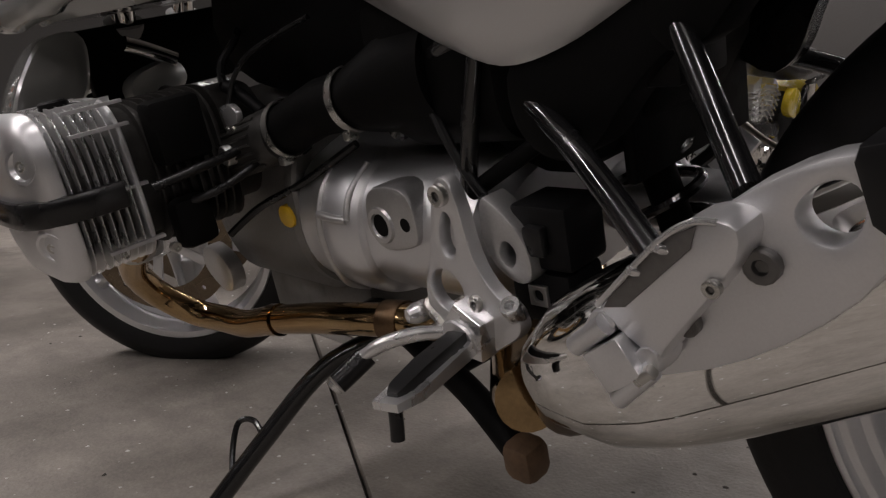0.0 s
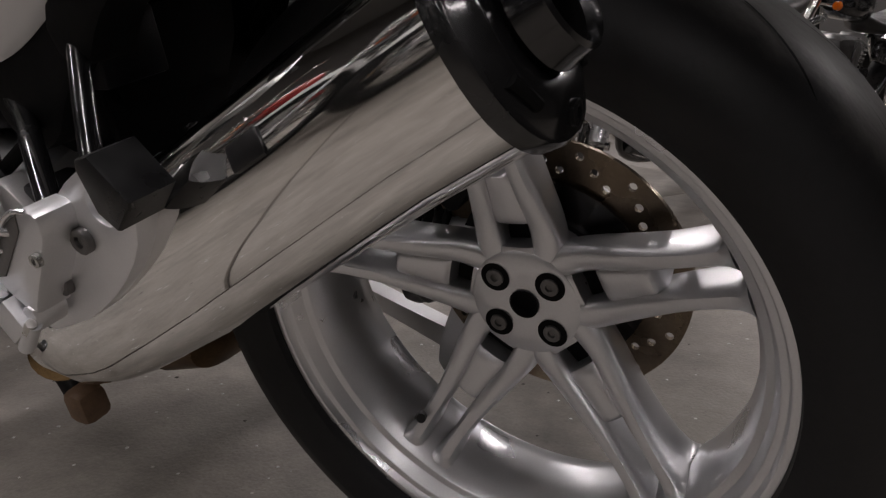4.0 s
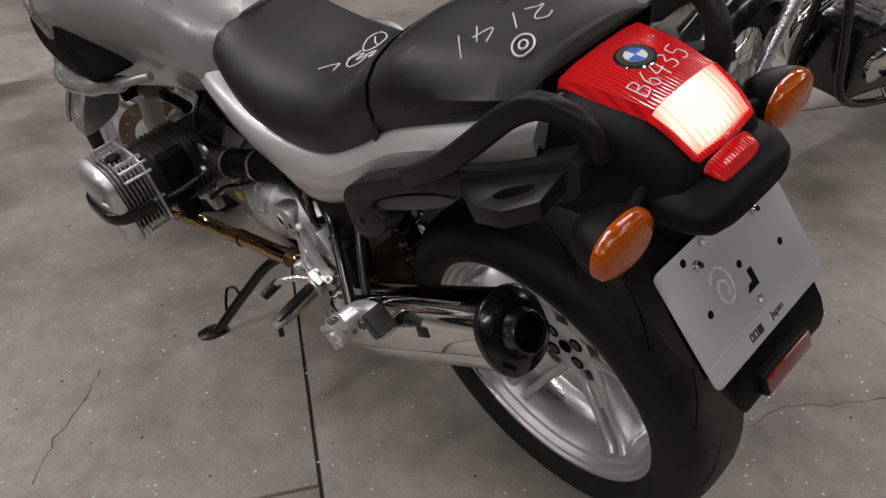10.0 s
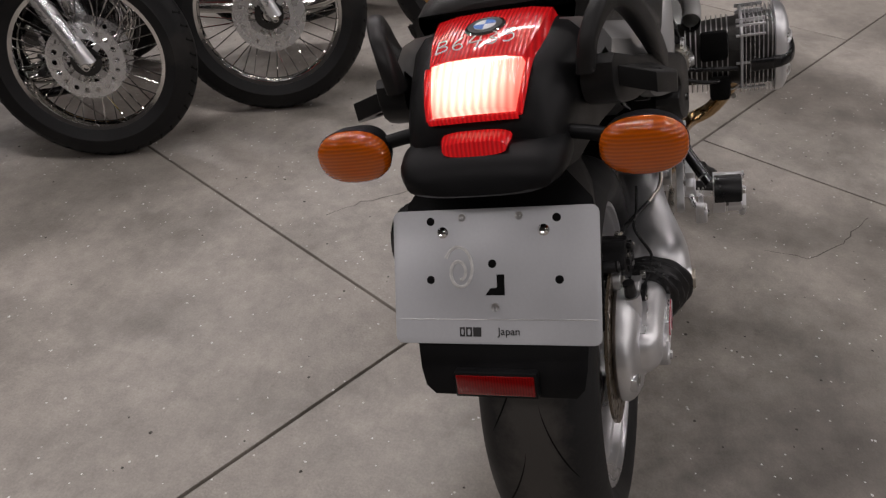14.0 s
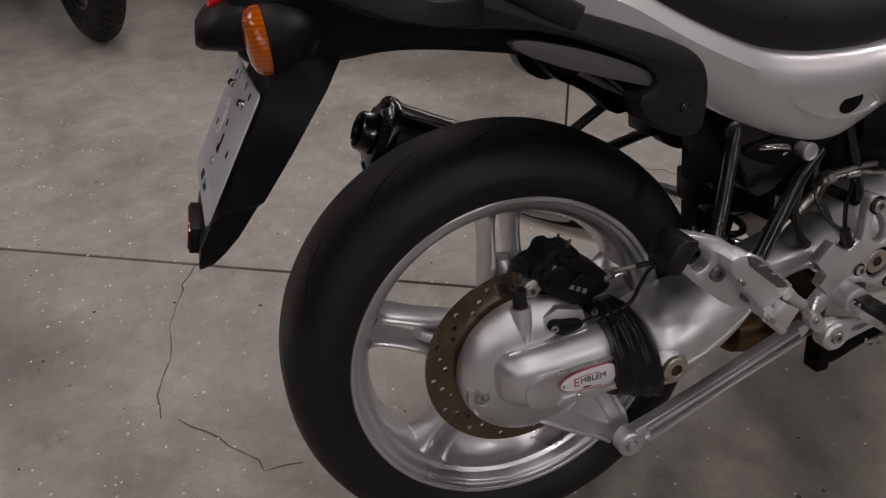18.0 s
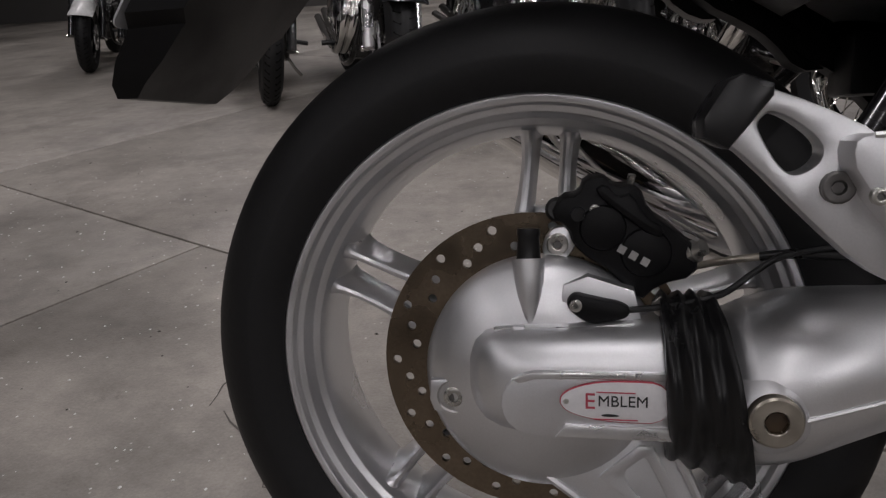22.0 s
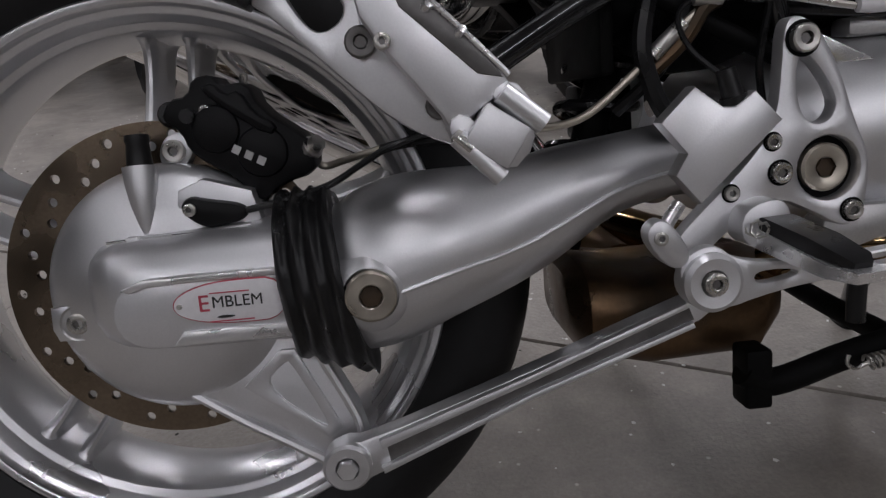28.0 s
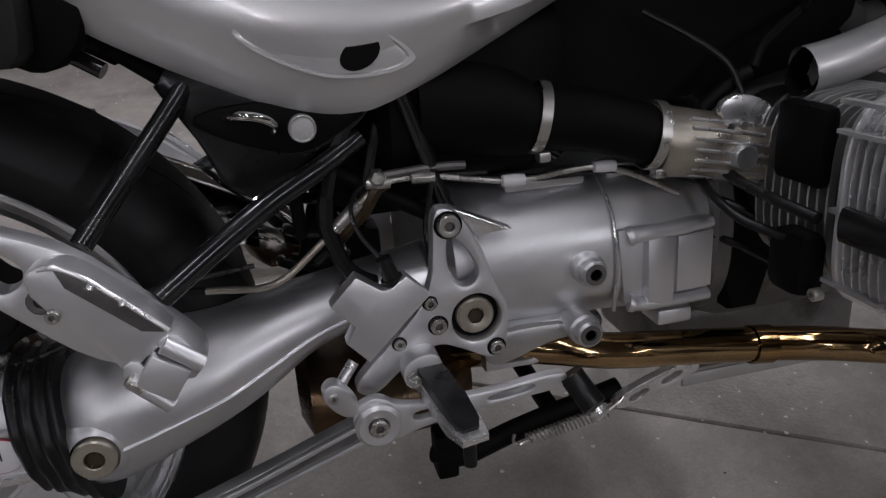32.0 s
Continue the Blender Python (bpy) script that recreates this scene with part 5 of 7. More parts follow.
    part("intake_boot", skin([ring((x + dx, s * yy, z), (0, 1, 0), (0, 0, 1), r, r, 24) for x, yy, z, r in ((0.856, 0.168, 0.506, 0.036), (0.866, 0.172, 0.504, 0.0375), (0.872, 0.174, 0.502, 0.034), (0.900, 0.200, 0.498, 0.034), (0.920, 0.225, 0.496, 0.034))]), soft_rubber, duct)
    part("throttle_cable", tube([(0.812 + dx, s * 0.175, 0.570), (0.800 + dx, s * 0.165, 0.600), (0.770 + dx, s * 0.150, 0.625), (0.720, s * 0.13, 0.650)], 0.003, 8), soft_rubber, tb)
    part("fuel_hose", tube([(0.826 + dx, s * 0.168, 0.592), (0.850 + dx, s * 0.150, 0.615), (0.900, s * 0.12, 0.64), (0.95, s * 0.08, 0.66)], 0.005, 8), soft_rubber, tb)

intake(-1, -0.010, -0.004)
intake(1, 0.045, 0.045)
part("air_snorkel", skin([ring(c, (0, 1, 0), (0.3, 0, 1), r, r, 28) for c, r in (((0.846, -0.200, 0.590), 0.0225), ((0.847, -0.200, 0.590), 0.0205), ((0.870, -0.200, 0.592), 0.0205))] , cap=False), matte_black, bike)
part("oil_cooler_duct", tube([(0.846, -0.200, 0.590), (0.880, -0.202, 0.596), (0.920, -0.200, 0.606), (0.970, -0.190, 0.618), (1.02, -0.17, 0.625)], 0.0225, 18, cap=False), body_silver, bike, "silver air duct with an open end")

# ---- exhaust ----
def pipe(pts, r, name="exhaust_pipe", material=heat_chrome, label=""):
    return part(name, tube(pts, r, 18), material, bike, label)

hr = pipe([(0.920, -0.290, 0.420), (0.960, -0.286, 0.370), (1.000, -0.240, 0.296), (0.985, -0.190, 0.276), (0.930, -0.168, 0.279), (0.860, -0.160, 0.288), (0.760, -0.155, 0.300), (0.680, -0.150, 0.309), (0.600, -0.120, 0.315), (0.540, -0.06, 0.29)], 0.0195, label="gold-tinted chrome exhaust header")
part("pipe_sleeve", lathe([(0.0195, -0.012), (0.0215, -0.012), (0.0215, 0.012), (0.0195, 0.012)], 24, (0.855, -0.160, 0.2885), (1, -0.04, -0.12), closed=True), heat_chrome, hr)
hl = pipe([(0.955, 0.290, 0.430), (1.000, 0.290, 0.405), (1.050, 0.280, 0.365), (1.078, 0.250, 0.315), (1.062, 0.215, 0.274), (1.010, 0.196, 0.264), (0.950, 0.191, 0.267), (0.880, 0.186, 0.285), (0.780, 0.180, 0.306), (0.680, 0.172, 0.322), (0.600, 0.150, 0.325), (0.540, 0.080, 0.29)], 0.0195, label="gold-tinted chrome exhaust header")
part("pipe_sleeve", lathe([(0.0195, -0.010), (0.0215, -0.010), (0.0215, 0.010), (0.0195, 0.010)], 24, (0.870, 0.186, 0.2875), (1, 0.05, -0.2), closed=True), heat_chrome, hl)
part("pipe_clamp", lathe([(0.0195, -0.014), (0.0235, -0.014), (0.0235, 0.014), (0.0195, 0.014)], 24, (0.640, 0.163, 0.324), (1, 0.2, -0.05), closed=True), brown_steel, hl)
part("link_pipe", tube([(0.540, 0.085, 0.272), (0.500, 0.130, 0.280), (0.462, 0.168, 0.292), (0.440, 0.185, 0.300)], 0.0310, 20), heat_chrome, bike, "gold-tinted link pipe into the muffler")
part("collector_box", skin([ring((x, y, z), (0, 1, 0), (0, 0, 1), a, b, 32, 3.0) for x, y, z, a, b in ((0.352, 0.0, 0.262, 0.060, 0.030), (0.365, 0.0, 0.258, 0.095, 0.045), (0.420, 0.0, 0.248, 0.105, 0.046), (0.520, 0.0, 0.250, 0.100, 0.046), (0.545, 0.0, 0.262, 0.080, 0.035))]), brown_steel, bike, "brown heat-stained exhaust collector")
pipe([(0.440, 0.090, 0.262), (0.420, 0.140, 0.280), (0.400, 0.178, 0.305), (0.372, 0.200, 0.338)], 0.029, "link_pipe", brown_steel, "heat-browned link pipe")

A0, A1 = V((0.392, 0.206, 0.352)), V((-0.100, 0.180, 0.611))
ax = (A1 - A0).normalized()
mu = V((0, 1, 0)) - ax * ax.y
mu.normalize()
mv = ax.cross(mu)
def belly(t):
    """How far the muffler hangs below its axis line, fuller towards the front."""
    return lerp_tab([(0.0, 0.012), (0.05, 0.018), (0.13, 0.020), (0.25, 0.018), (0.40, 0.008), (0.50, 0.001), (0.70, 0.0)], t)
def mring(t, a, b, n=40, p=2.3):
    e = belly(t) / 2
    return ring(A0 + ax * t + mv * e, mu, mv, a, b + e, n, p)
LEN = (A1 - A0).length
muf = part("muffler", skin([mring(t, a, b) for t, a, b in ((0.0, 0.030, 0.028), (0.006, 0.034, 0.033), (0.05, 0.044, 0.052), (0.10, 0.050, 0.058), (0.13, 0.0515, 0.0585), (0.20, 0.052, 0.0585), (0.27, 0.052, 0.0585), (0.34, 0.052, 0.0585), (0.41, 0.052, 0.0585), (0.48, 0.052, 0.0585), (LEN - 0.004, 0.052, 0.0585))]), chrome, bike, "polished chrome muffler")
for sg in (-1, 1):
    pts = [A0 + ax * t + mu * (0.0 if False else 0.036) * 1.0 + mv * (sg * 0.0425) for t in (0.12, 0.2, 0.3, 0.4, LEN - 0.01)]
    part("muffler_seam", tube(pts, 0.0011, 6), steel, muf)
cap = part("end_cap", skin([mring(LEN + t, a, b) for t, a, b in ((-0.008, 0.0540, 0.0605), (-0.0075, 0.0560, 0.0625), (0.0015, 0.0565, 0.0630), (0.0040, 0.0550, 0.0615), (0.0045, 0.0535, 0.0600), (0.0060, 0.0515, 0.0575), (0.0130, 0.0420, 0.0460), (0.0145, 0.0360, 0.0370), (0.0145, 0.0300, 0.0300), (0.006, 0.026, 0.026))], cap=False), black_paint, muf, "black cast end cap")
part("cap_back", skin([mring(LEN + t, a, b) for t, a, b in ((-0.003, 0.055, 0.061), (-0.0025, 0.055, 0.061))]), black_paint, muf)
part("tail_pipe", lathe([(0.0, -0.02), (0.0255, -0.02), (0.0255, 0.040), (0.0275, 0.043), (0.030, 0.041), (0.031, 0.032), (0.033, 0.024)], 40, A1 - ax * 0.005, ax), black_paint, muf)
part("tail_pipe_bore", lathe([(0.0, 0.0), (0.0250, 0.0), (0.0252, 0.036)], 32, A1 - ax * 0.006, ax), matte_black, muf)
for ang, kind in ((205, 0), (150, 1), (90, 0), (35, 1), (265, 1), (325, 0)):
    c, sn = math.cos(radians(ang)), math.sin(radians(ang))
    p = A1 + ax * 0.0095 + mu * (0.0465 * c) + mv * (0.0515 * sn)
    nrm = ax + mu * c * 0.55 + mv * sn * 0.55
    if kind == 0:
        part("cap_rivet", bolt_mesh(p, nrm, 0.0072, 0.003), black_plastic, muf)
    else:
        tg = mu * (-sn) + mv * c
        part("cap_slot", tube([p + nrm * 0.001 - tg * 0.010, p + nrm * 0.0015, p + nrm * 0.001 + tg * 0.010], 0.0038, 8), matte_black, muf)
part("muffler_bumper", box(-0.016, 0.016, -0.005, 0.006, -0.009, 0.009, 0.003, basis(A0 + ax * LEN * 0.73 + mu * 0.0455 - mv * 0.020, ax, mu * 1.0 - mv * 0.3)), soft_rubber, muf)

# ---- frame, spring leg, cables ----
frame_part = part("rear_frame", tube([(0.640, -0.105, 0.520), (0.560, -0.125, 0.590), (0.420, -0.130, 0.640), (0.200, -0.120, 0.730), (-0.020, -0.085, 0.815)], 0.0115, 12), black_paint, bike, "gloss black tubular rear frame")
part("frame_tube", tube([(0.640, 0.105, 0.520), (0.560, 0.125, 0.590), (0.420, 0.130, 0.640), (0.200, 0.120, 0.730), (-0.020, 0.085, 0.815)], 0.0115, 12), black_paint, frame_part)
for s in (-1, 1):
    part("frame_tube", tube([(0.520, s * 0.135, 0.475), (0.500, s * 0.138, 0.540), (0.478, s * 0.136, 0.610)], 0.0085, 10), black_paint, frame_part)
    part("frame_tube", tube([(0.520, s * 0.132, 0.470), (0.400, s * 0.118, 0.540), (0.330, s * 0.112, 0.590), (0.240, s * 0.110, 0.660)], 0.008, 10), matte_black, frame_part)
    part("frame_tube", tube([(0.090, s * 0.090, 0.770), (0.150, s * 0.110, 0.700), (0.240, s * 0.135, 0.640)], 0.007, 10), black_paint, frame_part)
pts = []
for k in range(141):
    a = 2 * math.pi * k / 20
    t = k / 140
    c = V((0.372, 0.0, 0.345)).lerp(V((0.446, 0.0, 0.600)), t)
    pts.append(c + V((math.cos(a) * 0.034, math.sin(a) * 0.034, -math.cos(a) * 0.010)))
leg = part("spring_leg", tube([(0.362, 0, 0.31), (0.372, 0, 0.345), (0.446, 0, 0.600), (0.460, 0, 0.65)], 0.017, 16, smooth=False), matte_black, bike, "black coil spring leg")
part("coil_spring", tube(pts, 0.0058, 8, smooth=False), black_paint, leg)
part("spring_collar", lathe([(0.012, -0.006), (0.040, -0.006), (0.042, 0.0), (0.040, 0.006), (0.012, 0.006)], 24, (0.451, 0, 0.612), (0.28, 0, 0.96), closed=True), black_paint, leg)
part("battery_panel", slab([(0.270, 0.634), (0.330, 0.645), (0.455, 0.615), (0.455, 0.590), (0.436, 0.571), (0.412, 0.561), (0.382, 0.541), (0.345, 0.518), (0.325, 0.528), (0.3136, 0.546), (0.305, 0.572), (0.292, 0.595)], -0.110, -0.146, bevel=0.006, rnd=1), gloss_plastic, bike, "black plastic battery side panel")
part("panel_fold", slab([(0.296, 0.596), (0.330, 0.606), (0.450, 0.606), (0.452, 0.590), (0.420, 0.570), (0.388, 0.556), (0.350, 0.566), (0.318, 0.580)], -0.145, -0.153, bevel=0.003, rnd=1), matte_black, bike)
part("battery_panel", slab([(0.262, 0.630), (0.330, 0.640), (0.440, 0.600), (0.446, 0.540), (0.412, 0.505), (0.366, 0.515), (0.335, 0.555), (0.296, 0.590), (0.262, 0.605)], 0.110, 0.150, bevel=0.006), matte_black, bike, "black plastic battery side panel")
part("preload_knob", lathe([(0, 0.0008), (0.0094, 0.0), (0.0096, 0.0012), (0.0106, 0.0020), (0.0116, 0.0012), (0.0118, -0.004), (0.0100, -0.005), (0.0100, -0.022)], 28, (0.3900, -0.172, 0.5825), (0, -1, 0)), cast_dull, bike, "round bright adjuster knob")
part("seat_latch", tube([(0.329, -0.150, 0.595), (0.342, -0.164, 0.597), (0.356, -0.164, 0.594), (0.367, -0.158, 0.587), (0.367, -0.150, 0.579)], 0.0042, 10), chrome, bike, "small chrome handle")
for s in (-1, 1):
    part("splash_panel", slab([(0.150, 0.716), (0.148, 0.670), (0.178, 0.652), (0.197, 0.643), (0.216, 0.647), (0.236, 0.668), (0.240, 0.700)] if s < 0 else [(0.150, 0.715), (0.240, 0.716), (0.262, 0.660), (0.310, 0.630), (0.300, 0.590), (0.268, 0.588), (0.240, 0.622), (0.214, 0.640), (0.172, 0.662), (0.150, 0.690)], s * 0.118, s * 0.162, bevel=0.006, rnd=1), matte_black, bike, "black plastic splash panel behind the side cover")
part("inner_mudguard", box(0.372, 0.384, -0.125, 0.085, 0.470, 0.625, 0.004), matte_black, bike, "matte black inner mudguard")
part("inner_panel", slab([(0.330, 0.640), (0.560, 0.640), (0.570, 0.520), (0.500, 0.470), (0.430, 0.470), (0.350, 0.540)], -0.070, 0.070, bevel=0.010, rnd=1), matte_black, bike, "matte black inner mudguard body")
inner = part("inner_fender", skin([ring((0.300 + 0.15 * math.cos(a), 0.0, 0.40 + 0.30 * math.sin(a)), (0, 1, 0), (math.cos(a), 0, math.sin(a)), 0.085, 0.006, 16, 4) for a in [radians(d) for d in (112, 100, 90, 80, 70)]]), matte_black, bike, "matte black inner mudguard")
for pts, r, mt in (([(0.412, -0.130, 0.470), (0.436, -0.138, 0.493), (0.450, -0.140, 0.514), (0.462, -0.140, 0.520)], 0.0065, brown_steel), ([(0.448, -0.142, 0.520), (0.500, -0.142, 0.521), (0.584, -0.142, 0.506), (0.675, -0.142, 0.508), (0.760, -0.140, 0.470)], 0.0030, steel), ([(0.432, -0.140, 0.600), (0.428, -0.140, 0.578), (0.4125, -0.140, 0.5437), (0.401, -0.140, 0.494), (0.4076, -0.140, 0.460), (0.420, -0.138, 0.436), (0.440, -0.13, 0.42)], 0.0078, soft_rubber), ([(0.470, -0.110, 0.600), (0.452, -0.120, 0.545), (0.440, -0.128, 0.510), (0.420, -0.12, 0.470), (0.39, -0.10, 0.44)], 0.0055, soft_rubber), ([(0.446, -0.142, 0.5265), (0.470, -0.142, 0.5275), (0.505, -0.142, 0.529), (0.5355, -0.141, 0.5271)], 0.0042, steel_dark), ([(0.520, -0.120, 0.512), (0.600, -0.128, 0.503), (0.700, -0.130, 0.500), (0.780, -0.130, 0.480), (0.860, -0.150, 0.440)], 0.0040, soft_rubber), ([(0.485, -0.128, 0.640), (0.490, -0.140, 0.580), (0.502, -0.142, 0.527), (0.494, -0.140, 0.470), (0.500, -0.14, 0.42)], 0.0032, black_paint), ([(0.700, 0.120, 0.510), (0.780, 0.150, 0.470), (0.860, 0.170, 0.440), (0.900, 0.200, 0.41)], 0.0050, soft_rubber), ([(0.560, 0.130, 0.560), (0.520, 0.140, 0.500), (0.470, 0.140, 0.440), (0.440, 0.130, 0.40)], 0.0050, soft_rubber)):
    part("cable", tube(pts, r, 8), mt, bike)
for x, z in ((0.452, 0.521), (0.494, 0.521), (0.582, 0.507), (0.676, 0.509)):
    part("cable_joint", lathe([(0, 0.013), (0.0055, 0.011), (0.0062, 0), (0.0055, -0.011), (0, -0.013)], 12, (x, -0.143, z), (1, 0, -0.05)), steel if x < 0.5 else plate_edge, bike)
part("connector_block", box(0.404, 0.466, 0.090, 0.146, 0.408, 0.468, 0.006), black_plastic, bike)
part("connector_block", box(0.412, 0.480, 0.090, 0.142, 0.352, 0.404, 0.006), black_plastic, bike)
part("cable_clip", slab([(0.436, 0.372), (0.436, 0.392), (0.456, 0.392), (0.456, 0.372)], 0.142, 0.146, [[(0.440, 0.376), (0.440, 0.388), (0.452, 0.388), (0.452, 0.376)]], bevel=0.0006, rnd=0), cast_dull, bike)
part("cable_boot", box(0.424, 0.446, 0.144, 0.156, 0.424, 0.452, 0.004), soft_rubber, bike)
part("connector_block", box(0.300, 0.350, 0.060, 0.130, 0.560, 0.620, 0.004), black_plastic, bike)

# ---- stands ----
stand = part("side_stand", tube([(0.735, 0.120, 0.264), (0.790, 0.183, 0.234), (0.835, 0.266, 0.162), (0.872, 0.350, 0.088)], 0.0125, 14), black_paint, bike, "black side stand, folded out")
part("stand_foot", slab([(0.852, 0.326), (0.858, 0.392), (0.902, 0.398), (0.910, 0.340), (0.876, 0.318)], 0.0, 0.007, bevel=0.001, axes=Matrix.Translation((0.0, 0.0, 0.0)) @ Matrix(((1, 0, 0, 0), (0, math.sin(radians(LEAN)) * 0, 1, 0), (0, 1, math.tan(radians(LEAN)), -0.0015), (0, 0, 0, 1)))), black_paint, stand)
part("stand_prong", tube([(0.834, 0.266, 0.162), (0.858, 0.262, 0.180), (0.876, 0.274, 0.180), (0.872, 0.292, 0.158), (0.858, 0.312, 0.126)], 0.0040, 8), black_paint, stand)
part("stand_bracket", slab([(0.690, 0.300), (0.790, 0.305), (0.790, 0.244), (0.730, 0.235)], 0.100, 0.126, bevel=0.003), black_paint, stand)
cs = part("centre_stand", tube([(0.720, -0.115, 0.215), (0.600, -0.118, 0.190), (0.530, -0.120, 0.172), (0.500, -0.122, 0.185)], 0.0125, 12), matte_black, bike, "black centre stand, folded up")
cs.location = (-0.012, 0, 0.024)
part("stand_leg", tube([(0.720, 0.100, 0.235), (0.600, 0.125, 0.205), (0.512, 0.154, 0.182)], 0.0165, 12), matte_black, cs)
part("cross_tube", tube([(0.640, -0.116, 0.200), (0.640, 0.0, 0.205), (0.640, 0.116, 0.215)], 0.0110, 12), matte_black, cs)
part("rest_pad", box(0.474, 0.512, 0.142, 0.180, 0.160, 0.202, 0.011), brown_grip, cs, "brown worn stand pad")
part("rest_pad", box(0.500, 0.524, -0.132, -0.100, 0.152, 0.206, 0.004), matte_black, cs)
part("stand_arm", slab([(0.700, 0.208), (0.716, 0.222), (0.800, 0.250), (0.812, 0.238), (0.800, 0.226), (0.716, 0.198)], -0.128, -0.138, [[(0.722, 0.214), (0.745, 0.223), (0.748, 0.216), (0.724, 0.207)], [(0.762, 0.228), (0.786, 0.238), (0.788, 0.230), (0.764, 0.221)]], bevel=0.002), bright_alloy, cs)
pts = []
for k in range(181):
    t = k / 180
    a = 2 * math.pi * k / 9
    c = V((0.600, -0.142, 0.190)).lerp(V((0.694, -0.142, 0.206)), t)
    pts.append(c + V((-0.25 * math.sin(a), math.cos(a), math.sin(a))) * 0.0062)
part("return_spring", tube(pts, 0.0014, 5, smooth=False), steel, cs, "steel return spring")
part("spring_hook", tube([(0.600, -0.142, 0.190), (0.590, -0.142, 0.186), (0.584, -0.140, 0.190), (0.586, -0.138, 0.197)], 0.0018, 6), steel, cs)
part("spring_hook", tube([(0.694, -0.142, 0.206), (0.706, -0.142, 0.212), (0.714, -0.14, 0.218)], 0.0018, 6), steel, cs)

# ---- bodywork ----
UP = [(0.740, 0.785), (0.680, 0.752), (0.620, 0.728), (0.560, 0.712), (0.500, 0.704), (0.440, 0.704), (0.380, 0.710), (0.320, 0.724), (0.260, 0.752), (0.200, 0.786), (0.120, 0.836), (0.030, 0.872), (-0.060, 0.902), (-0.140, 0.932)]
LO = [0.730, 0.692, 0.663, 0.634, 0.606, 0.587, 0.597, 0.623, 0.655, 0.694, 0.760, 0.812, 0.848, 0.880]
YO = [0.150, 0.158, 0.163, 0.167, 0.170, 0.172, 0.172, 0.170, 0.167, 0.164, 0.158, 0.150, 0.140, 0.128]


def side_cover(s):
    rings = []
    for (x, u), lo, yo in zip(UP, LO, YO):
        h = u - lo
        rings.append([V((x, s * (yo - 0.050), u + 0.004)), V((x, s * (yo - 0.026), u + 0.002)), V((x, s * (yo - 0.008), u - 0.006)), V((x, s * (yo + 0.000), u - 0.018)), V((x, s * (yo + 0.006), u - 0.028)), V((x, s * (yo + 0.004), u - 0.045 - h * 0.1)), V((x, s * (yo - 0.002), lo + h * 0.30)), V((x, s * (yo - 0.010), lo + h * 0.10)), V((x, s * (yo - 0.020), lo)), V((x, s * (yo - 0.045), lo + 0.004)), V((x, s * (yo - 0.050), (u + lo) / 2))])
    n = len(rings[0])
    cols = [spline([r[k] for r in rings], 4) for k in range(n)]
    return part("side_cover", skin([list(r) for r in zip(*cols)]), body_silver, bike, "silver-grey lacquered side cover")


cov_l, cov_r = side_cover(1), side_cover(-1)
for s, cv in ((-1, cov_r),):
    part("scoop_lip", skin([ring((0.418, s * 0.1755, 0.648), (1, 0, -0.22), (0.05, 0, 1), a, b, 28, 1.6) for a, b in ((0.072, 0.0260), (0.067, 0.0235))] + [ring((0.420, s * 0.1690, 0.646), (1, 0, -0.22), (0.05, 0, 1), 0.056, 0.017, 28, 1.6)], cap=False), body_silver, cv)
    part("scoop_floor", skin([ring((0.420, s * 0.1735, 0.646), (1, 0, -0.22), (0.05, 0, 1), 0.067, 0.0235, 28, 1.6), ring((0.420, s * 0.1736, 0.646), (1, 0, -0.22), (0.05, 0, 1), 0.0665, 0.023, 28, 1.6)]), body_silver, cv)
    part("scoop_hole", skin([ring((0.444, s * 0.1755, 0.6385), (1, 0, 0.45), (-0.4, 0, 1), 0.0165, 0.0110, 20), ring((0.444, s * 0.1735, 0.6385), (1, 0, 0.45), (-0.4, 0, 1), 0.0165, 0.0110, 20)]), matte_black, cv)

def seat_mesh(st):
    rings = []
    for x, w, zb, zt in st:
        half = [(0.0, zt), (w * 0.30, zt - 0.001), (w * 0.58, zt - 0.006), (w * 0.80, zt - 0.018), (w * 0.95, zt - 0.040), (w * 1.01, (zt + zb) / 2 - 0.006), (w * 0.99, zb + 0.014), (w * 0.94, zb)]
        rings.append([V((x, y, z)) for y, z in half] + [V((x, -y, z)) for y, z in half[:0:-1]])
    cols = [spline([r[k] for r in rings], 5) for k in range(len(rings[0]))]
    return skin([list(r) for r in zip(*cols)])

seat = part("rider_seat", seat_mesh([(0.785, 0.060, 0.800, 0.838), (0.760, 0.095, 0.785, 0.850), (0.690, 0.128, 0.748, 0.846), (0.600, 0.150, 0.716, 0.820), (0.500, 0.156, 0.700, 0.806), (0.400, 0.156, 0.702, 0.810), (0.320, 0.154, 0.722, 0.832), (0.250, 0.150, 0.752, 0.868), (0.195, 0.148, 0.785, 0.912), (0.158, 0.146, 0.808, 0.936)]), vinyl, bike, "black vinyl rider seat with chalk marks")
pseat = part("passenger_seat", seat_mesh([(0.152, 0.144, 0.812, 0.936), (0.120, 0.146, 0.832, 0.950), (0.040, 0.142, 0.864, 0.964), (-0.060, 0.130, 0.898, 0.974), (-0.100, 0.122, 0.914, 0.976), (-0.120, 0.112, 0.930, 0.972), (-0.128, 0.096, 0.942, 0.962)]), vinyl, bike, "black vinyl passenger seat with chalk numbers")
band = []
for s0 in range(21):
    t = -1 + s0 / 10
    y = 0.149 * math.copysign(min(1, abs(t) ** 0.8 * 1.0), t)
    band.append((0.155 - 0.010 * (1 - t * t), y * 1.005, 0.940 - 0.118 * abs(t) ** 4 - 0.012 * abs(t)))
part("seat_seam", tube(band, 0.0035, 8), leather, pseat)
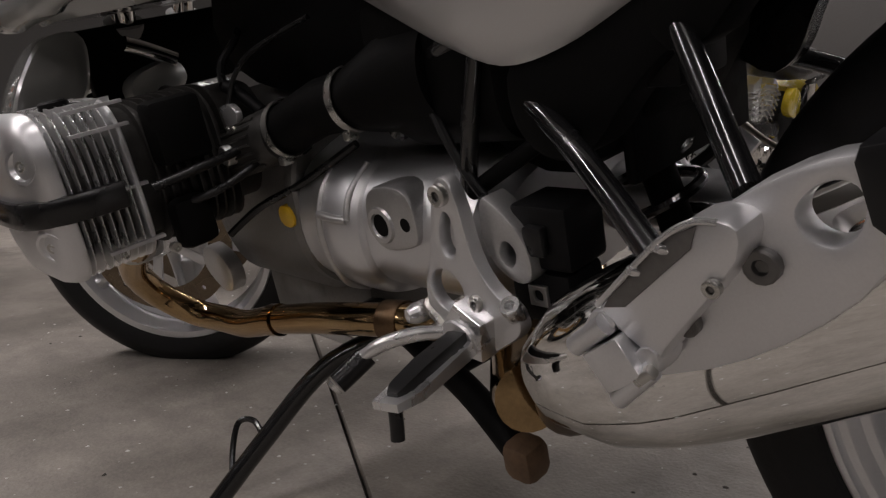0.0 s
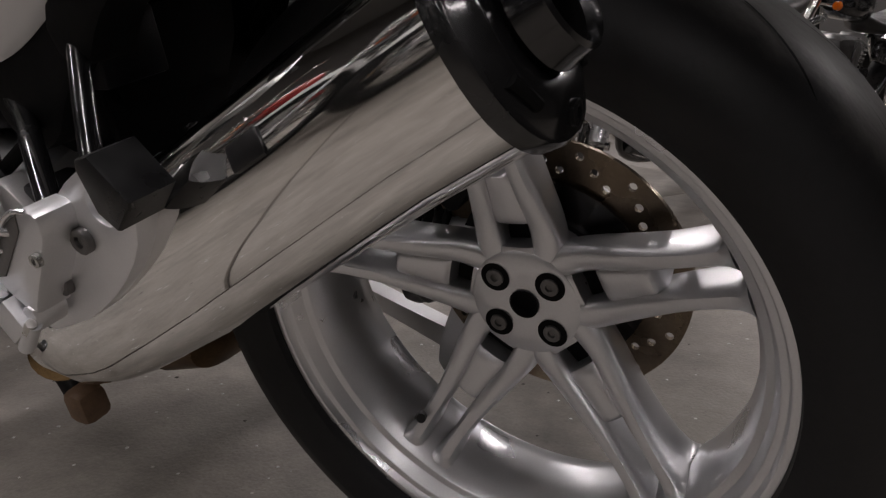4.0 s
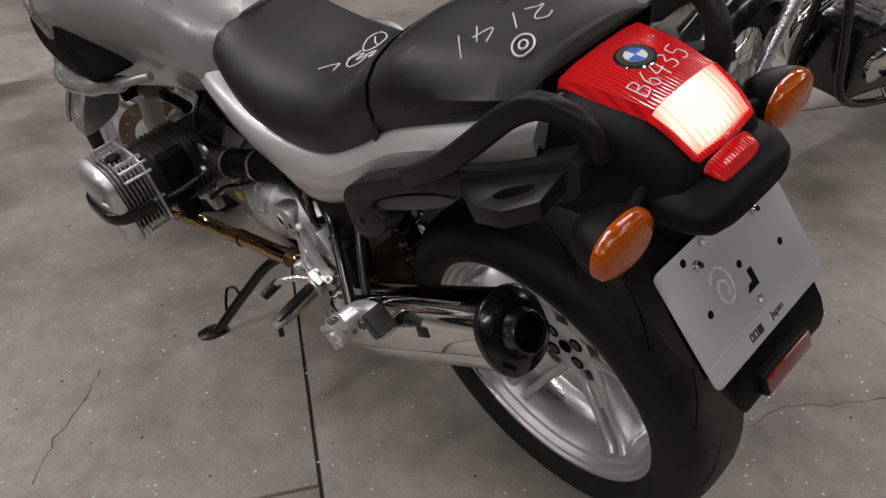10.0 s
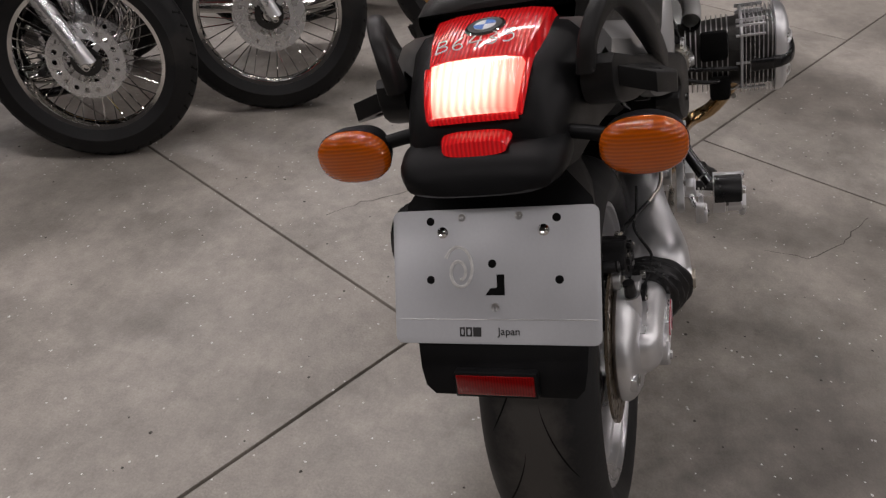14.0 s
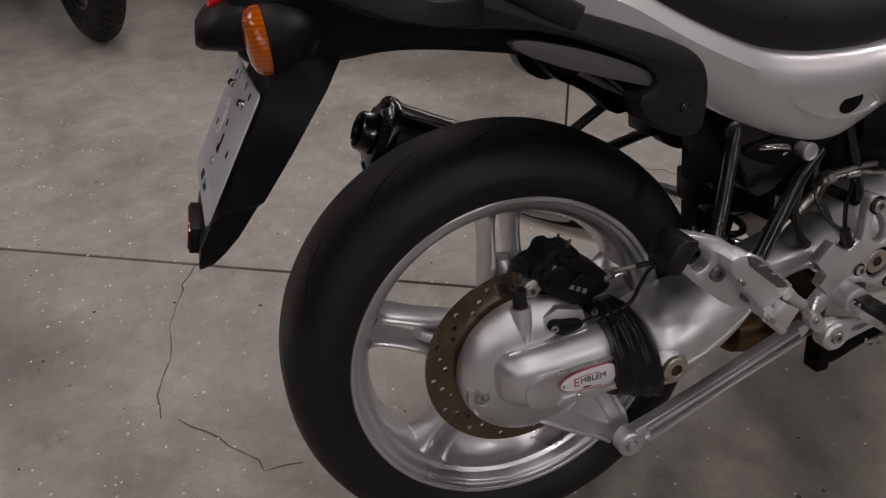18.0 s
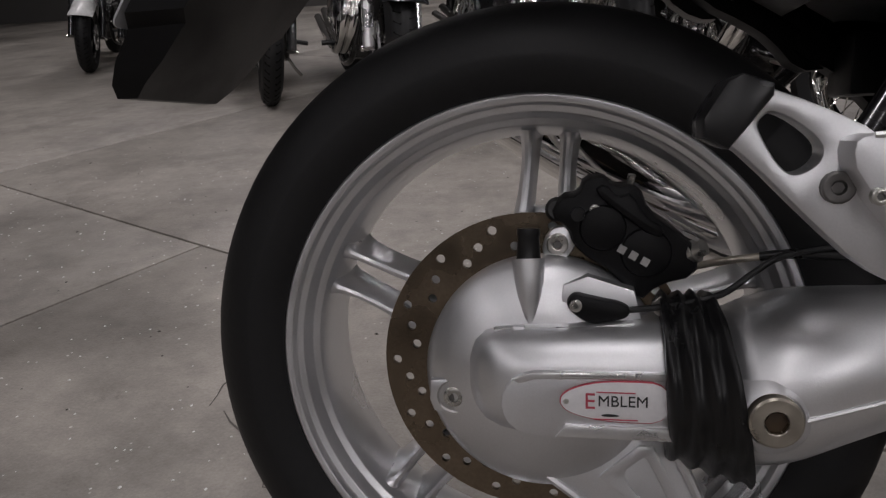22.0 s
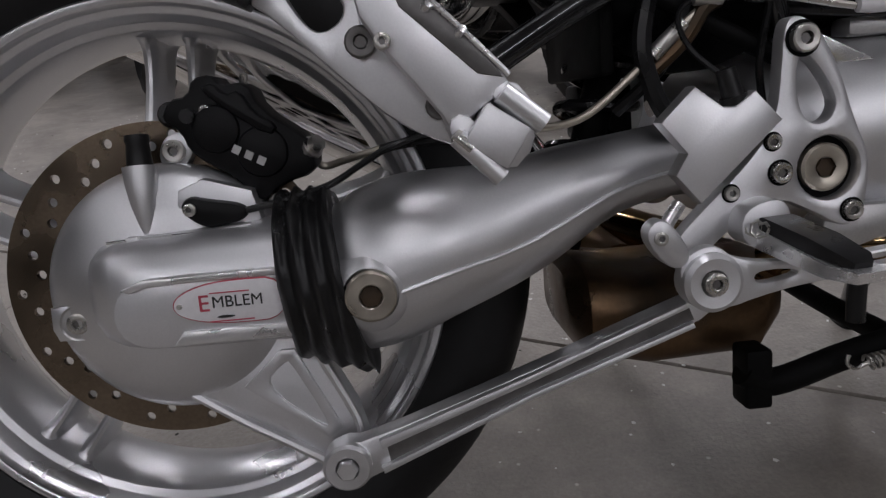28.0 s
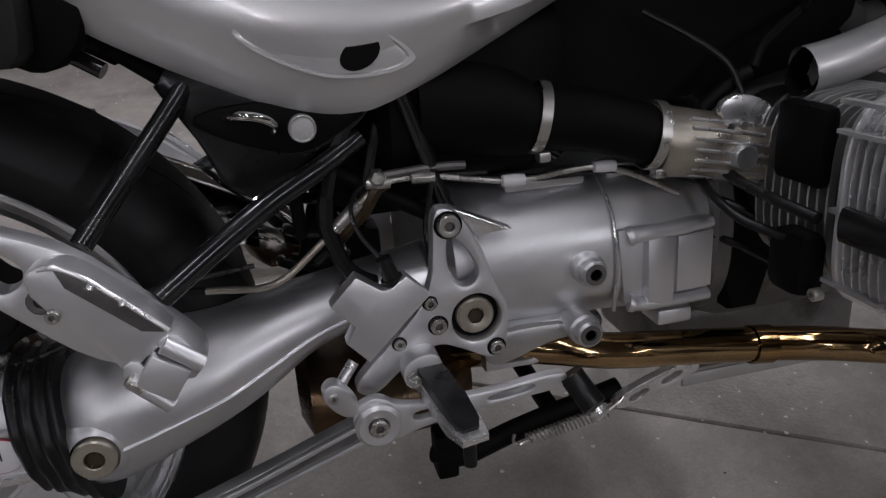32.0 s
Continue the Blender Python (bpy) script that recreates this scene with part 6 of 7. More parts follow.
for pts, par in (([(0.10, 0.130, 0.862), (0.0, 0.135, 0.900), (-0.06, 0.128, 0.922), (-0.118, 0.112, 0.944)], pseat),):
    part("piping", tube(pts, 0.0025, 8), leather, par)

# chalk on the seats
PASS_TOP = [(-0.13, 0.972), (-0.10, 0.976), (-0.06, 0.974), (0.04, 0.964), (0.12, 0.950)]
RIDE_TOP = [(0.195, 0.912), (0.25, 0.868), (0.32, 0.832), (0.40, 0.810), (0.50, 0.806), (0.60, 0.820)]
DROP_TAB = [(0.0, 0.0), (0.30, 0.001), (0.58, 0.006), (0.80, 0.018), (0.95, 0.040), (1.2, 0.09)]
def on_seat(x, y, tab, w):
    return V((x, y, lerp_tab(tab, x) - lerp_tab(DROP_TAB, abs(y) / w) + 0.0012))
def scribble(pts, parent, r=0.0011, name="chalk_mark"):
    return part(name, tube(pts, r, 6), chalk, parent)
def chalk_line(pts, tab, w, parent, r=0.0014):
    return scribble([on_seat(p[0], p[1], tab, w) for p in spline([(x, y, 0) for x, y in pts], 4)], parent, r)
def oval(cx, cy, a, b, ang, turns=1.06, n=20):
    c, s_ = math.cos(radians(ang)), math.sin(radians(ang))
    return [(cx + a * math.cos(t) * c - b * math.sin(t) * s_, cy + a * math.cos(t) * s_ + b * math.sin(t) * c) for t in [2 * math.pi * turns * k / n for k in range(n + 1)]]
GLYPH = {"2": [[(0.02, 0.72), (0.20, 0.98), (0.48, 0.90), (0.46, 0.62), (0.10, 0.08), (0.30, 0.10), (0.62, 0.02)]], "1": [[(0.28, 1.0), (0.22, 0.5), (0.16, 0.0)]], "4": [[(0.34, 1.0), (0.04, 0.42), (0.62, 0.46)], [(0.56, 0.78), (0.40, -0.05)]],
    "B": [[(0.08, 0.0), (0.12, 1.0)], [(0.12, 0.98), (0.48, 0.90), (0.46, 0.60), (0.14, 0.52), (0.56, 0.42), (0.52, 0.10), (0.06, 0.0)]], "6": [[(0.46, 1.0), (0.14, 0.60), (0.10, 0.16), (0.36, 0.0), (0.52, 0.22), (0.36, 0.46), (0.12, 0.34)]],
    "3": [[(0.06, 0.90), (0.34, 1.0), (0.48, 0.78), (0.22, 0.54), (0.52, 0.36), (0.38, 0.04), (0.04, 0.08)]], "5": [[(0.54, 1.0), (0.14, 0.96), (0.10, 0.58), (0.42, 0.56), (0.50, 0.22), (0.28, 0.0), (0.04, 0.08)]]}
def chalk_digits(txt, o, u, v, h, place, parent, r):
    """Hand-drawn chalk digits from o along u, with v up, laid on the surface that place() gives."""
    for k, ch in enumerate(txt):
        for ln in GLYPH[ch]:
            pts = [place(o + u * (h * (0.78 * k + a)) + v * (h * b)) for a, b in spline([V((a, b, 0)) for a, b in ln], 4) and [(p.x, p.y) for p in spline([V((a, b, 0)) for a, b in ln], 4)]]
            scribble(pts, parent, r, "chalk_digit")
u2, v2 = V((0.46, 0.78, 0)).normalized(), V((-0.72, 0.50, 0)).normalized()
chalk_digits("2141", V((-0.030, -0.026, 0)), u2, v2, 0.045, lambda p: on_seat(p.x, p.y, PASS_TOP, 0.134), pseat, 0.0011)
chalk_line(oval(-0.076, 0.066, 0.021, 0.013, -48), PASS_TOP, 0.134, pseat)
chalk_line(oval(-0.076, 0.066, 0.009, 0.005, -48), PASS_TOP, 0.134, pseat)
for ln in (oval(0.400, -0.046, 0.046, 0.019, -50), [(0.380, -0.036), (0.400, -0.046), (0.420, -0.062)], [(0.388, -0.098), (0.362, -0.110), (0.345, -0.128)], [(0.424, 0.062), (0.396, 0.036), (0.384, 0.058)], oval(0.364, 0.018, 0.038, 0.018, -46, 0.75), [(0.392, 0.020), (0.370, 0.000), (0.358, 0.024), (0.344, -0.008), (0.332, 0.016), (0.322, -0.014)], [(0.318, 0.006), (0.306, -0.020), (0.316, -0.032)]):
    chalk_line(ln, RIDE_TOP, 0.155, seat)

# fuel tank and front fairing panels
def tank_ring(x, w, zb, zt, q):
    half = [(0.0, zt), (w * 0.35, zt - 0.004), (w * 0.68, zt - 0.022), (w * 0.90, zt - 0.060), (w * 1.0, zt - 0.125), (w * (0.35 + q * 0.65), zb * 0.72 + zt * 0.28), (w * q, zb + 0.030), (w * q * 0.9, zb)]
    return [V((x, y, z)) for y, z in half] + [V((x, -y, z)) for y, z in half[:0:-1]]
ts = [tank_ring(*a) for a in ((0.690, 0.120, 0.735, 0.852, 0.95), (0.730, 0.160, 0.722, 0.885, 0.92), (0.800, 0.195, 0.708, 0.955, 0.88), (0.900, 0.245, 0.702, 1.010, 0.80), (0.990, 0.300, 0.700, 1.032, 0.80), (1.080, 0.310, 0.702, 1.030, 0.90), (1.200, 0.280, 0.705, 1.000, 0.95), (1.290, 0.150, 0.750, 0.93, 0.8))]
cols = [spline([r[k] for r in ts], 5) for k in range(len(ts[0]))]
tank = part("fuel_tank", skin([list(r) for r in zip(*cols)]), tank_grey, bike, "grey lacquered fuel tank")
for s in (-1, 1):
    part("tank_grille", slab([(0.920, 0.790), (1.000, 0.885), (1.100, 0.895), (1.210, 0.860), (1.240, 0.780), (1.150, 0.745), (1.000, 0.752), (0.905, 0.762)], s * 0.180, s * 0.296, bevel=0.010), matte_black, tank, "black air opening below the tank")
    part("cowl_lip", tube([(0.860, s * 0.206, 0.752), (0.940, s * 0.258, 0.738), (1.040, s * 0.290, 0.726), (1.150, s * 0.296, 0.724), (1.240, s * 0.262, 0.756)], [0.010, 0.018, 0.024, 0.026, 0.018], 14), tank_grey, tank)

# grab rails and rear moulding
def skew(bm, s):
    """Draw a side moulding in towards the tail."""
    for v in bm.verts:
        v.co.y += s * (0.16 * v.co.x - 0.002)
    return bm
def rail(s):
    mould = part("grab_rail", skew(slab([(0.200, 0.652), (0.206, 0.688), (0.206, 0.718), (0.198, 0.740), (0.176, 0.758), (0.120, 0.785), (0.020, 0.824), (-0.080, 0.858), (-0.160, 0.892), (-0.206, 0.912), (-0.212, 0.866), (-0.180, 0.840), (-0.100, 0.811), (0.000, 0.798), (0.060, 0.779), (0.120, 0.749), (0.142, 0.734), (0.146, 0.716), (0.122, 0.706), (0.136, 0.676), (0.170, 0.652)], s * 0.140, s * 0.176, bevel=0.004, rnd=1), s), dark_plastic, bike, "dark grey plastic grab rail")
    path = spline([(0.060, s * 0.174, 0.800), (-0.020, s * 0.172, 0.852), (-0.080, s * 0.162, 0.902), (-0.125, s * 0.150, 0.942), (-0.158, s * 0.140, 0.959), (-0.186, s * 0.128, 0.950), (-0.204, s * 0.117, 0.926), (-0.208, s * 0.112, 0.895)], 5)
    rings = []
    for i, p in enumerate(path):
        t = (path[min(i + 1, len(path) - 1)] - path[max(i - 1, 0)]).normalized()
        w = t.cross(V((0, 1, 0))).normalized()
        rings.append(ring(p, (0, 1, 0), w, 0.0105, 0.0155, 20, 3.6))
    lean_m = Matrix(((1, 0, 0, 0), (0, 0, s, 0), (-0.33, 1, -0.30, 0.8705), (0, 0, 0, 1)))
    part("luggage_tongue", slab([(0.000, 0.135), (-0.040, 0.168), (-0.100, 0.202), (-0.150, 0.203), (-0.190, 0.184), (-0.190, 0.140), (-0.120, 0.120)], -0.024, 0.0, [[(-0.114, 0.184), (-0.122, 0.174), (-0.158, 0.161), (-0.168, 0.165), (-0.160, 0.175), (-0.130, 0.188)]], bevel=0.002, rnd=0, axes=lean_m), dark_plastic, mould, "slotted grey tongue for luggage")
    part("rail_handle", skin(rings), dark_plastic, mould)
    part("mould_step", skew(slab([(0.148, 0.712), (0.104, 0.728), (0.052, 0.746), (-0.006, 0.773), (-0.012, 0.790), (0.060, 0.770), (0.122, 0.744), (0.152, 0.724)], s * 0.150, s * 0.166, bevel=0.001), s), step_grey, mould)
    part("mould_block", slab([(0.022, 0.772), (0.024, 0.755), (0.068, 0.735), (0.082, 0.742), (0.084, 0.756)], s * 0.136, s * 0.156, bevel=0.002, rnd=0), matte_black, mould)
    bolt(mould, (0.178, s * 0.203, 0.688), (0, s, 0), 0.006, 0.003, black_paint)
    return mould
rail(1)
rail(-1)

# tail
tl = [(0.240, 0.105, 0.640, 0.700), (0.160, 0.118, 0.690, 0.800), (0.060, 0.128, 0.745, 0.855), (-0.040, 0.132, 0.772, 0.900), (-0.120, 0.120, 0.784, 0.936), (-0.180, 0.108, 0.782, 0.930), (-0.235, 0.096, 0.780, 0.917), (-0.275, 0.086, 0.790, 0.890), (-0.288, 0.078, 0.800, 0.868)]
def tail_ring(x, w, zb, zt):
    half = [(0.0, zt), (w * 0.55, zt), (w * 0.76, zt - 0.005), (w * 0.90, zt - 0.022), (w * 1.0, zt - 0.05), (w * 0.99, (zt + zb) / 2), (w * 0.9, zb + 0.008), (w * 0.78, zb)]
    return [V((x, y, z)) for y, z in half] + [V((x, -y, z)) for y, z in half[:0:-1]]
cols = [spline([r[k] for r in [tail_ring(*a) for a in tl]], 4) for k in range(15)]
tail = part("tail_shell", skin([list(r) for r in zip(*cols)]), black_plastic, bike, "black plastic tail shell")

# red lamp glass over the tail
def lamp_strip(st, rise, name, material, label=""):
    rings = []
    for x, w, z in st:
        rings.append([V((x - rise * 0.45 * c, y * w, z + rise * c - 0.006 * (1 - c))) for y, c in ((-1.0, 0.0), (-0.92, 0.75), (-0.6, 1.0), (0.0, 1.08), (0.6, 1.0), (0.92, 0.75), (1.0, 0.0))] + [V((x + 0.004, w * 0.9, z - 0.012)), V((x + 0.004, -w * 0.9, z - 0.012))])
    return part(name, skin(rings), material, bike, label)
lampg = lamp_strip([(-0.120, 0.077, 0.9385), (-0.150, 0.073, 0.9375), (-0.185, 0.068, 0.9340), (-0.234, 0.058, 0.9230)], 0.011, "tail_lamp", red_lens, "ribbed red tail lamp glass, upper part")
lit = lamp_strip([(-0.2342, 0.0560, 0.9228), (-0.250, 0.0540, 0.9135), (-0.268, 0.0515, 0.9005), (-0.283, 0.0480, 0.8860)], 0.010, "lit_tail_lamp", lit_lens, "lit part of the tail lamp, glowing warm white and red")
for s in (-1, 1):
    part("lamp_edge", tube([(-0.234, s * 0.0585, 0.9230), (-0.252, s * 0.0560, 0.9130), (-0.270, s * 0.0535, 0.8995), (-0.285, s * 0.0500, 0.8850)], 0.0040, 8), red_lens, lit)
part("lamp_edge", tube([(-0.286, -0.0495, 0.884), (-0.292, 0.0, 0.887), (-0.286, 0.0495, 0.884)], 0.0042, 8), red_lens, lit)
nrm = V((-0.10, 0, 0.99)).normalized()
em_o = V((-0.176, 0.0, 0.9462))
for r, h, mt, nm in ((0.0240, 0.0030, chrome, "badge_ring"), (0.0212, 0.0036, ink_black, "badge_disc"), (0.0135, 0.0042, badge_white, "badge_disc")):
    part(nm, lathe([(0, h), (r * 0.95, h), (r, h * 0.6), (r, -0.002)], 36, em_o, nrm), mt, lampg)
for q in (0, 1):
    bm = bmesh.new()
    c0 = bm.verts.new(em_o + nrm * 0.0046)
    uu, vv = V((0, 1, 0)), nrm.cross(V((0, 1, 0)))
    arc = [bm.verts.new(em_o + nrm * 0.0046 + (uu * math.cos(a) + vv * math.sin(a)) * 0.0130) for a in [math.pi * q + math.pi / 2 * k / 8 for k in range(9)]]
    for a, b in zip(arc, arc[1:]):
        bm.faces.new((c0, a, b))
    part("badge_quarter", bm, badge_blue, lampg)
chalk_digits("B6435", V((-0.226, 0.050, 0)), V((0.10, -1, 0)).normalized(), V((1, 0.10, 0)).normalized(), 0.025, lambda p: V((p.x, p.y, 0.9475 - 0.22 * max(0.0, -0.185 - p.x) + 0.0012 - 0.16 * max(0.0, abs(p.y) - 0.040))), lampg, 0.0008)
hood = part("plate_lamp_hood", skin([ring((x, 0, z), (0, 1, 0), (0.25, 0, 1), a, b, 28, 3.0) for x, z, a, b in ((-0.235, 0.826, 0.094, 0.034), (-0.280, 0.832, 0.096, 0.030), (-0.304, 0.832, 0.092, 0.025), (-0.320, 0.828, 0.082, 0.018), (-0.328, 0.825, 0.062, 0.010))]), black_plastic, bike, "rounded dark grey plate lamp hood")
part("hood_lens", skin([ring((x, 0, z), (0, 1, 0), (0.3, 0, 1), a, b, 20, 3.0) for x, z, a, b in ((-0.276, 0.8635, 0.040, 0.008), (-0.292, 0.8630, 0.040, 0.008), (-0.306, 0.858, 0.036, 0.0075))]), red_lens, hood)

# plate holder, plate and reflector
part("plate_holder", skin([[V((x0, s2 * w, z0)) for s2 in (-1, 1)] + [V((x1, s2 * w1, z1)) for s2, w1 in ((1, w * 0.92), (-1, w * 0.92))] for x0, z0, x1, z1, w in ((-0.256, 0.800, -0.170, 0.800, 0.085), (-0.268, 0.770, -0.205, 0.757, 0.112), (-0.309, 0.708, -0.258, 0.694, 0.121), (-0.349, 0.645, -0.298, 0.648, 0.121), (-0.358, 0.634, -0.306, 0.638, 0.103), (-0.376, 0.606, -0.334, 0.606, 0.100), (-0.384, 0.586, -0.354, 0.588, 0.096), (-0.386, 0.574, -0.370, 0.574, 0.086))]), black_plastic, bike, "black plastic plate holder and mud flap")
pu = V((0.022, -1, -0.022)).normalized()
pv = V((0.096, 0, 0.146))
pv = (pv - pu * pv.dot(pu)).normalized()
pn = pu.cross(pv)
PC = V((-0.3230, 0.0030, 0.7030))
PM = Matrix(((pu.x, -pn.x, pv.x, PC.x), (pu.y, -pn.y, pv.y, PC.y), (pu.z, -pn.z, pv.z, PC.z), (0, 0, 0, 1)))
def pp(u, v, h=0.0):
    return PC + pu * u + pv * v + pn * h
W2, H2 = 0.1225, 0.0788
def rrect(w, h, r=0.009):
    out = []
    for cx, cz, a0 in ((w - r, h - r, 0), (-w + r, h - r, 90), (-w + r, -h + r, 180), (w - r, -h + r, 270)):
        out += [(cx + r * math.cos(radians(a0 + d)), cz + r * math.sin(radians(a0 + d))) for d in (0, 30, 60, 90)]
    return out
lm = [(0.004, 0.002), (0.013, 0.002), (0.013, -0.022), (-0.010, -0.022), (-0.004, -0.014), (0.004, -0.013)]
plate = part("number_plate_blank", slab(rrect(W2, H2), 0.0, -0.0022, bevel=0.0005, rnd=0, axes=PM), plate_white, bike, "blank grey aluminium plate with a chalk swirl")
for u, v in ((-0.075, 0.0655), (0.075, 0.0655), (-0.0765, -0.0035), (0.0765, -0.0045), (-0.001, 0.0145)):
    part("plate_hole", lathe([(0, 0.0), (0.0040, 0.0), (0.0050, -0.0006)], 14, pp(u, v, 0.0028), pn), matte_black, plate)
part("plate_cutout", slab(lm, -0.0022, -0.0028, bevel=0, rnd=0, axes=PM), matte_black, plate)
for u, v, r in ((-0.060, 0.052, 0.0056), (0.060, 0.052, 0.0056)):
    part("plate_screw", lathe([(0, 0.008), (0.0035, 0.0085), (r, 0.006), (r, 0.003), (r * 1.2, 0.002), (r * 1.2, 0)], 16, pp(u, v, 0.002), pn), chrome, plate)
for u, v, r in ((-0.036, 0.0690, 0.0050), (0.032, 0.0690, 0.0050), (0.0015, -0.036, 0.0055)):
    part("plate_screw", lathe([(0, 0.0015), (0.0015, 0.0005), (r * 0.9, 0.002), (r, 0.0)], 14, pp(u, v, 0.002), pn), cast_dull, plate)
part("fold_line", tube([pp(-W2 + 0.004, -0.050, 0.0022), pp(W2 - 0.004, -0.050, 0.0022)], 0.0005, 5), cast_dull, plate)
scribble([pp(-0.040 + 0.0185 * math.cos(a) * (1 - k * 0.021), 0.010 + 0.0275 * math.sin(a) * (1 - k * 0.022) - 0.0002 * k, 0.0026) for k, a in enumerate([2.7 - 0.30 * k for k in range(36)])], plate, 0.0021)
# country name in letters, the brand before it as plain bars
word("lettering", "Japan", 0.0125, basis(pp(0.0170, -0.0640, 0.0026), pu, pv), ink_black, plate)
for k, (u, w) in enumerate(((-0.030, 0.0050), (-0.0235, 0.0060), (-0.0155, 0.0078))):
    u, w = -0.003 + (u + 0.001) * 1.24, w * 1.24
    hh = 0.0054 if k < 4 else 0.0040
    part("lettering_bar", slab([(u - w / 2, -0.0700), (u - w / 2, -0.0700 + 2 * hh), (u + w / 2, -0.0700 + 2 * hh), (u + w / 2, -0.0700)], -0.0022, -0.0027, [] if k in (2, 3) else [[(u - w / 4, -0.0683), (u - w / 4, -0.0683 + 2 * hh - 0.0034), (u + w / 4, -0.0683 + 2 * hh - 0.0034), (u + w / 4, -0.0683)]], bevel=0, rnd=0, axes=PM), ink_black, plate)
refl = part("reflector", box(-0.050, 0.050, -0.010, 0.006, -0.016, 0.016, 0.002, basis((-0.386, 0.006, 0.594), (0, -1, 0), (-1, 0, 0.30))), black_plastic, bike, "red reflector in a black frame")
part("reflector_face", box(-0.047, 0.047, -0.0005, 0.004, -0.012, 0.012, 0.001, basis((-0.3900, 0.006, 0.5954), (0, -1, 0), (-1, 0, 0.30))), red_reflector, refl)

def signal(s):
    c = V((-0.269, 0.160, 0.844)) if s > 0 else V((-0.264, -0.1710, 0.829))
    rx_ = [(0.050, 0.012, 0.010), (0.038, 0.030, 0.022), (0.018, 0.042, 0.030), (0.000, 0.0465, 0.0330)]
    body = part("turn_signal", skin([ring(c + V((dx, 0, 0)), (0, 1, 0), (0, 0, 1), a, b, 28, 2.3) for dx, a, b in rx_]), black_plastic, bike, "black turn signal with an amber lens")
    part("amber_lens", skin([ring(c + V((dx, 0, 0)), (0, 1, 0), (0, 0, 1), a, b, 28, 2.3) for dx, a, b in ((-0.0005, 0.0460, 0.0325), (-0.008, 0.0455, 0.0320), (-0.014, 0.0410, 0.0285), (-0.018, 0.0300, 0.0205), (-0.0195, 0.010, 0.007))]), amber, body, "ribbed amber lens")
    part("signal_stalk", tube([c + V((0.012, -s * 0.030, 0.006)), c + V((0.020, -s * 0.065, 0.010)), c + V((0.024, -s * 0.095, 0.012))], 0.0085, 12), black_plastic, body)
    part("lens_screw", bolt_mesh(c + V((-0.0125, s * 0.038, -0.002)), (-1, s * 0.5, 0), 0.003, 0.002), steel, body)
signal(1)
signal(-1)

# ---- front end ----
FX, FZ, FR = 1.500, 0.297, 0.297
steer = Matrix.Translation((FX, 0.040, FZ)) @ pose(0, 0, 0, 0, 0, 38)
fw = part("front_wheel", lathe([(0.214, -0.050), (0.2255, -0.052), (0.2280, -0.049), (0.220, -0.040), (0.200, -0.020), (0.200, 0.020), (0.220, 0.040), (0.2280, 0.049), (0.2255, 0.052), (0.214, 0.050), (0.206, 0.030), (0.194, 0.0), (0.206, -0.030)], 80, closed=True), wheel_silver, bike, "silver cast front wheel turned to one side")
fw.matrix_local = steer
part("tyre", wheel_tyre(0.297, 0.228, 0.060, fw), rubber, fw)
part("hub", lathe([(0.0, -0.06), (0.035, -0.06), (0.045, -0.03), (0.045, 0.03), (0.035, 0.06), (0, 0.06)], 32), wheel_silver, fw)
for k in range(5):
    ob = part("spoke", spoke_mesh(), wheel_silver, fw)
    ob.matrix_local = pose(0, 0.005, 0, 0, 72 * k + 20, 0) @ Matrix.Diagonal((0.955, 1, 1, 1))
for s in (-1, 1):
    d2 = part("front_brake_disc", slab(circle(0, 0, 0.1525, 64), s * 0.066, s * 0.071, [circle(0, 0, 0.105, 48)] + [circle(0.13 * math.cos(a), 0.13 * math.sin(a), 0.005, 8) for a in [2 * math.pi * k / 18 for k in range(18)]], bevel=0, rnd=0), disc_steel, bike, "drilled front brake disc")
    d2.matrix_local = steer
    for k in range(5):
        ob = part("disc_carrier_arm", box(0.035, 0.110, s * 0.066 - 0.003, s * 0.066 + 0.003, -0.010, 0.010, 0.002), wheel_silver, d2)
        ob.rotation_euler = (0, radians(72 * k), 0)
    f0 = V((FX - s * 0.100 * math.sin(radians(38)), 0.040 + s * 0.100 * math.cos(radians(38)), FZ - 0.01))
    fd = V((-0.47, 0.0, 0.88))
    lg = part("fork_leg", tube([f0, f0 + fd * 0.22, f0 + fd * 0.46], [0.024, 0.029, 0.030], 18), grey_post, bike, "grey fork slider")
    st2 = part("fork_tube", tube([f0 + fd * 0.46, f0 + fd * 0.72], 0.0185, 14), chrome, lg)
    cl = part("front_caliper", slab([(-0.135, 0.070), (-0.105, 0.130), (-0.060, 0.120), (-0.080, 0.040), (-0.120, 0.030)], s * 0.060, s * 0.110, bevel=0.008), cast_dull, bike, "front brake caliper")
    cl.matrix_local = steer
fen = part("front_fender", skin([ring((0.312 * math.cos(a), 0, 0.312 * math.sin(a)), (0, 1, 0), (math.cos(a), 0, math.sin(a)), w, 0.010, 18, 3.0) for a, w in [(radians(d), 0.080 - 0.018 * abs(d - 95) / 80) for d in range(20, 181, 8)]]), tank_grey, bike, "grey front fender")
fen.matrix_local = steer
part("fender_side", slab([(-0.05, 0.318), (-0.20, 0.250), (-0.290, 0.130), (-0.250, 0.090), (-0.150, 0.150), (-0.08, 0.24)], 0.066, 0.080, bevel=0.005), tank_grey, fen)
part("telelever_arm", tube([(1.060, 0.110, 0.560), (1.220, 0.120, 0.590), (1.360, 0.080, 0.640)], 0.016, 14), black_paint, bike, "black wishbone arm")
part("cooler_pipe", tube([(1.150, 0.158, 0.660), (1.150, 0.128, 0.646), (1.150, 0.090, 0.624)], 0.0115, 14), chrome, bike, "chrome pipe behind the cooler")
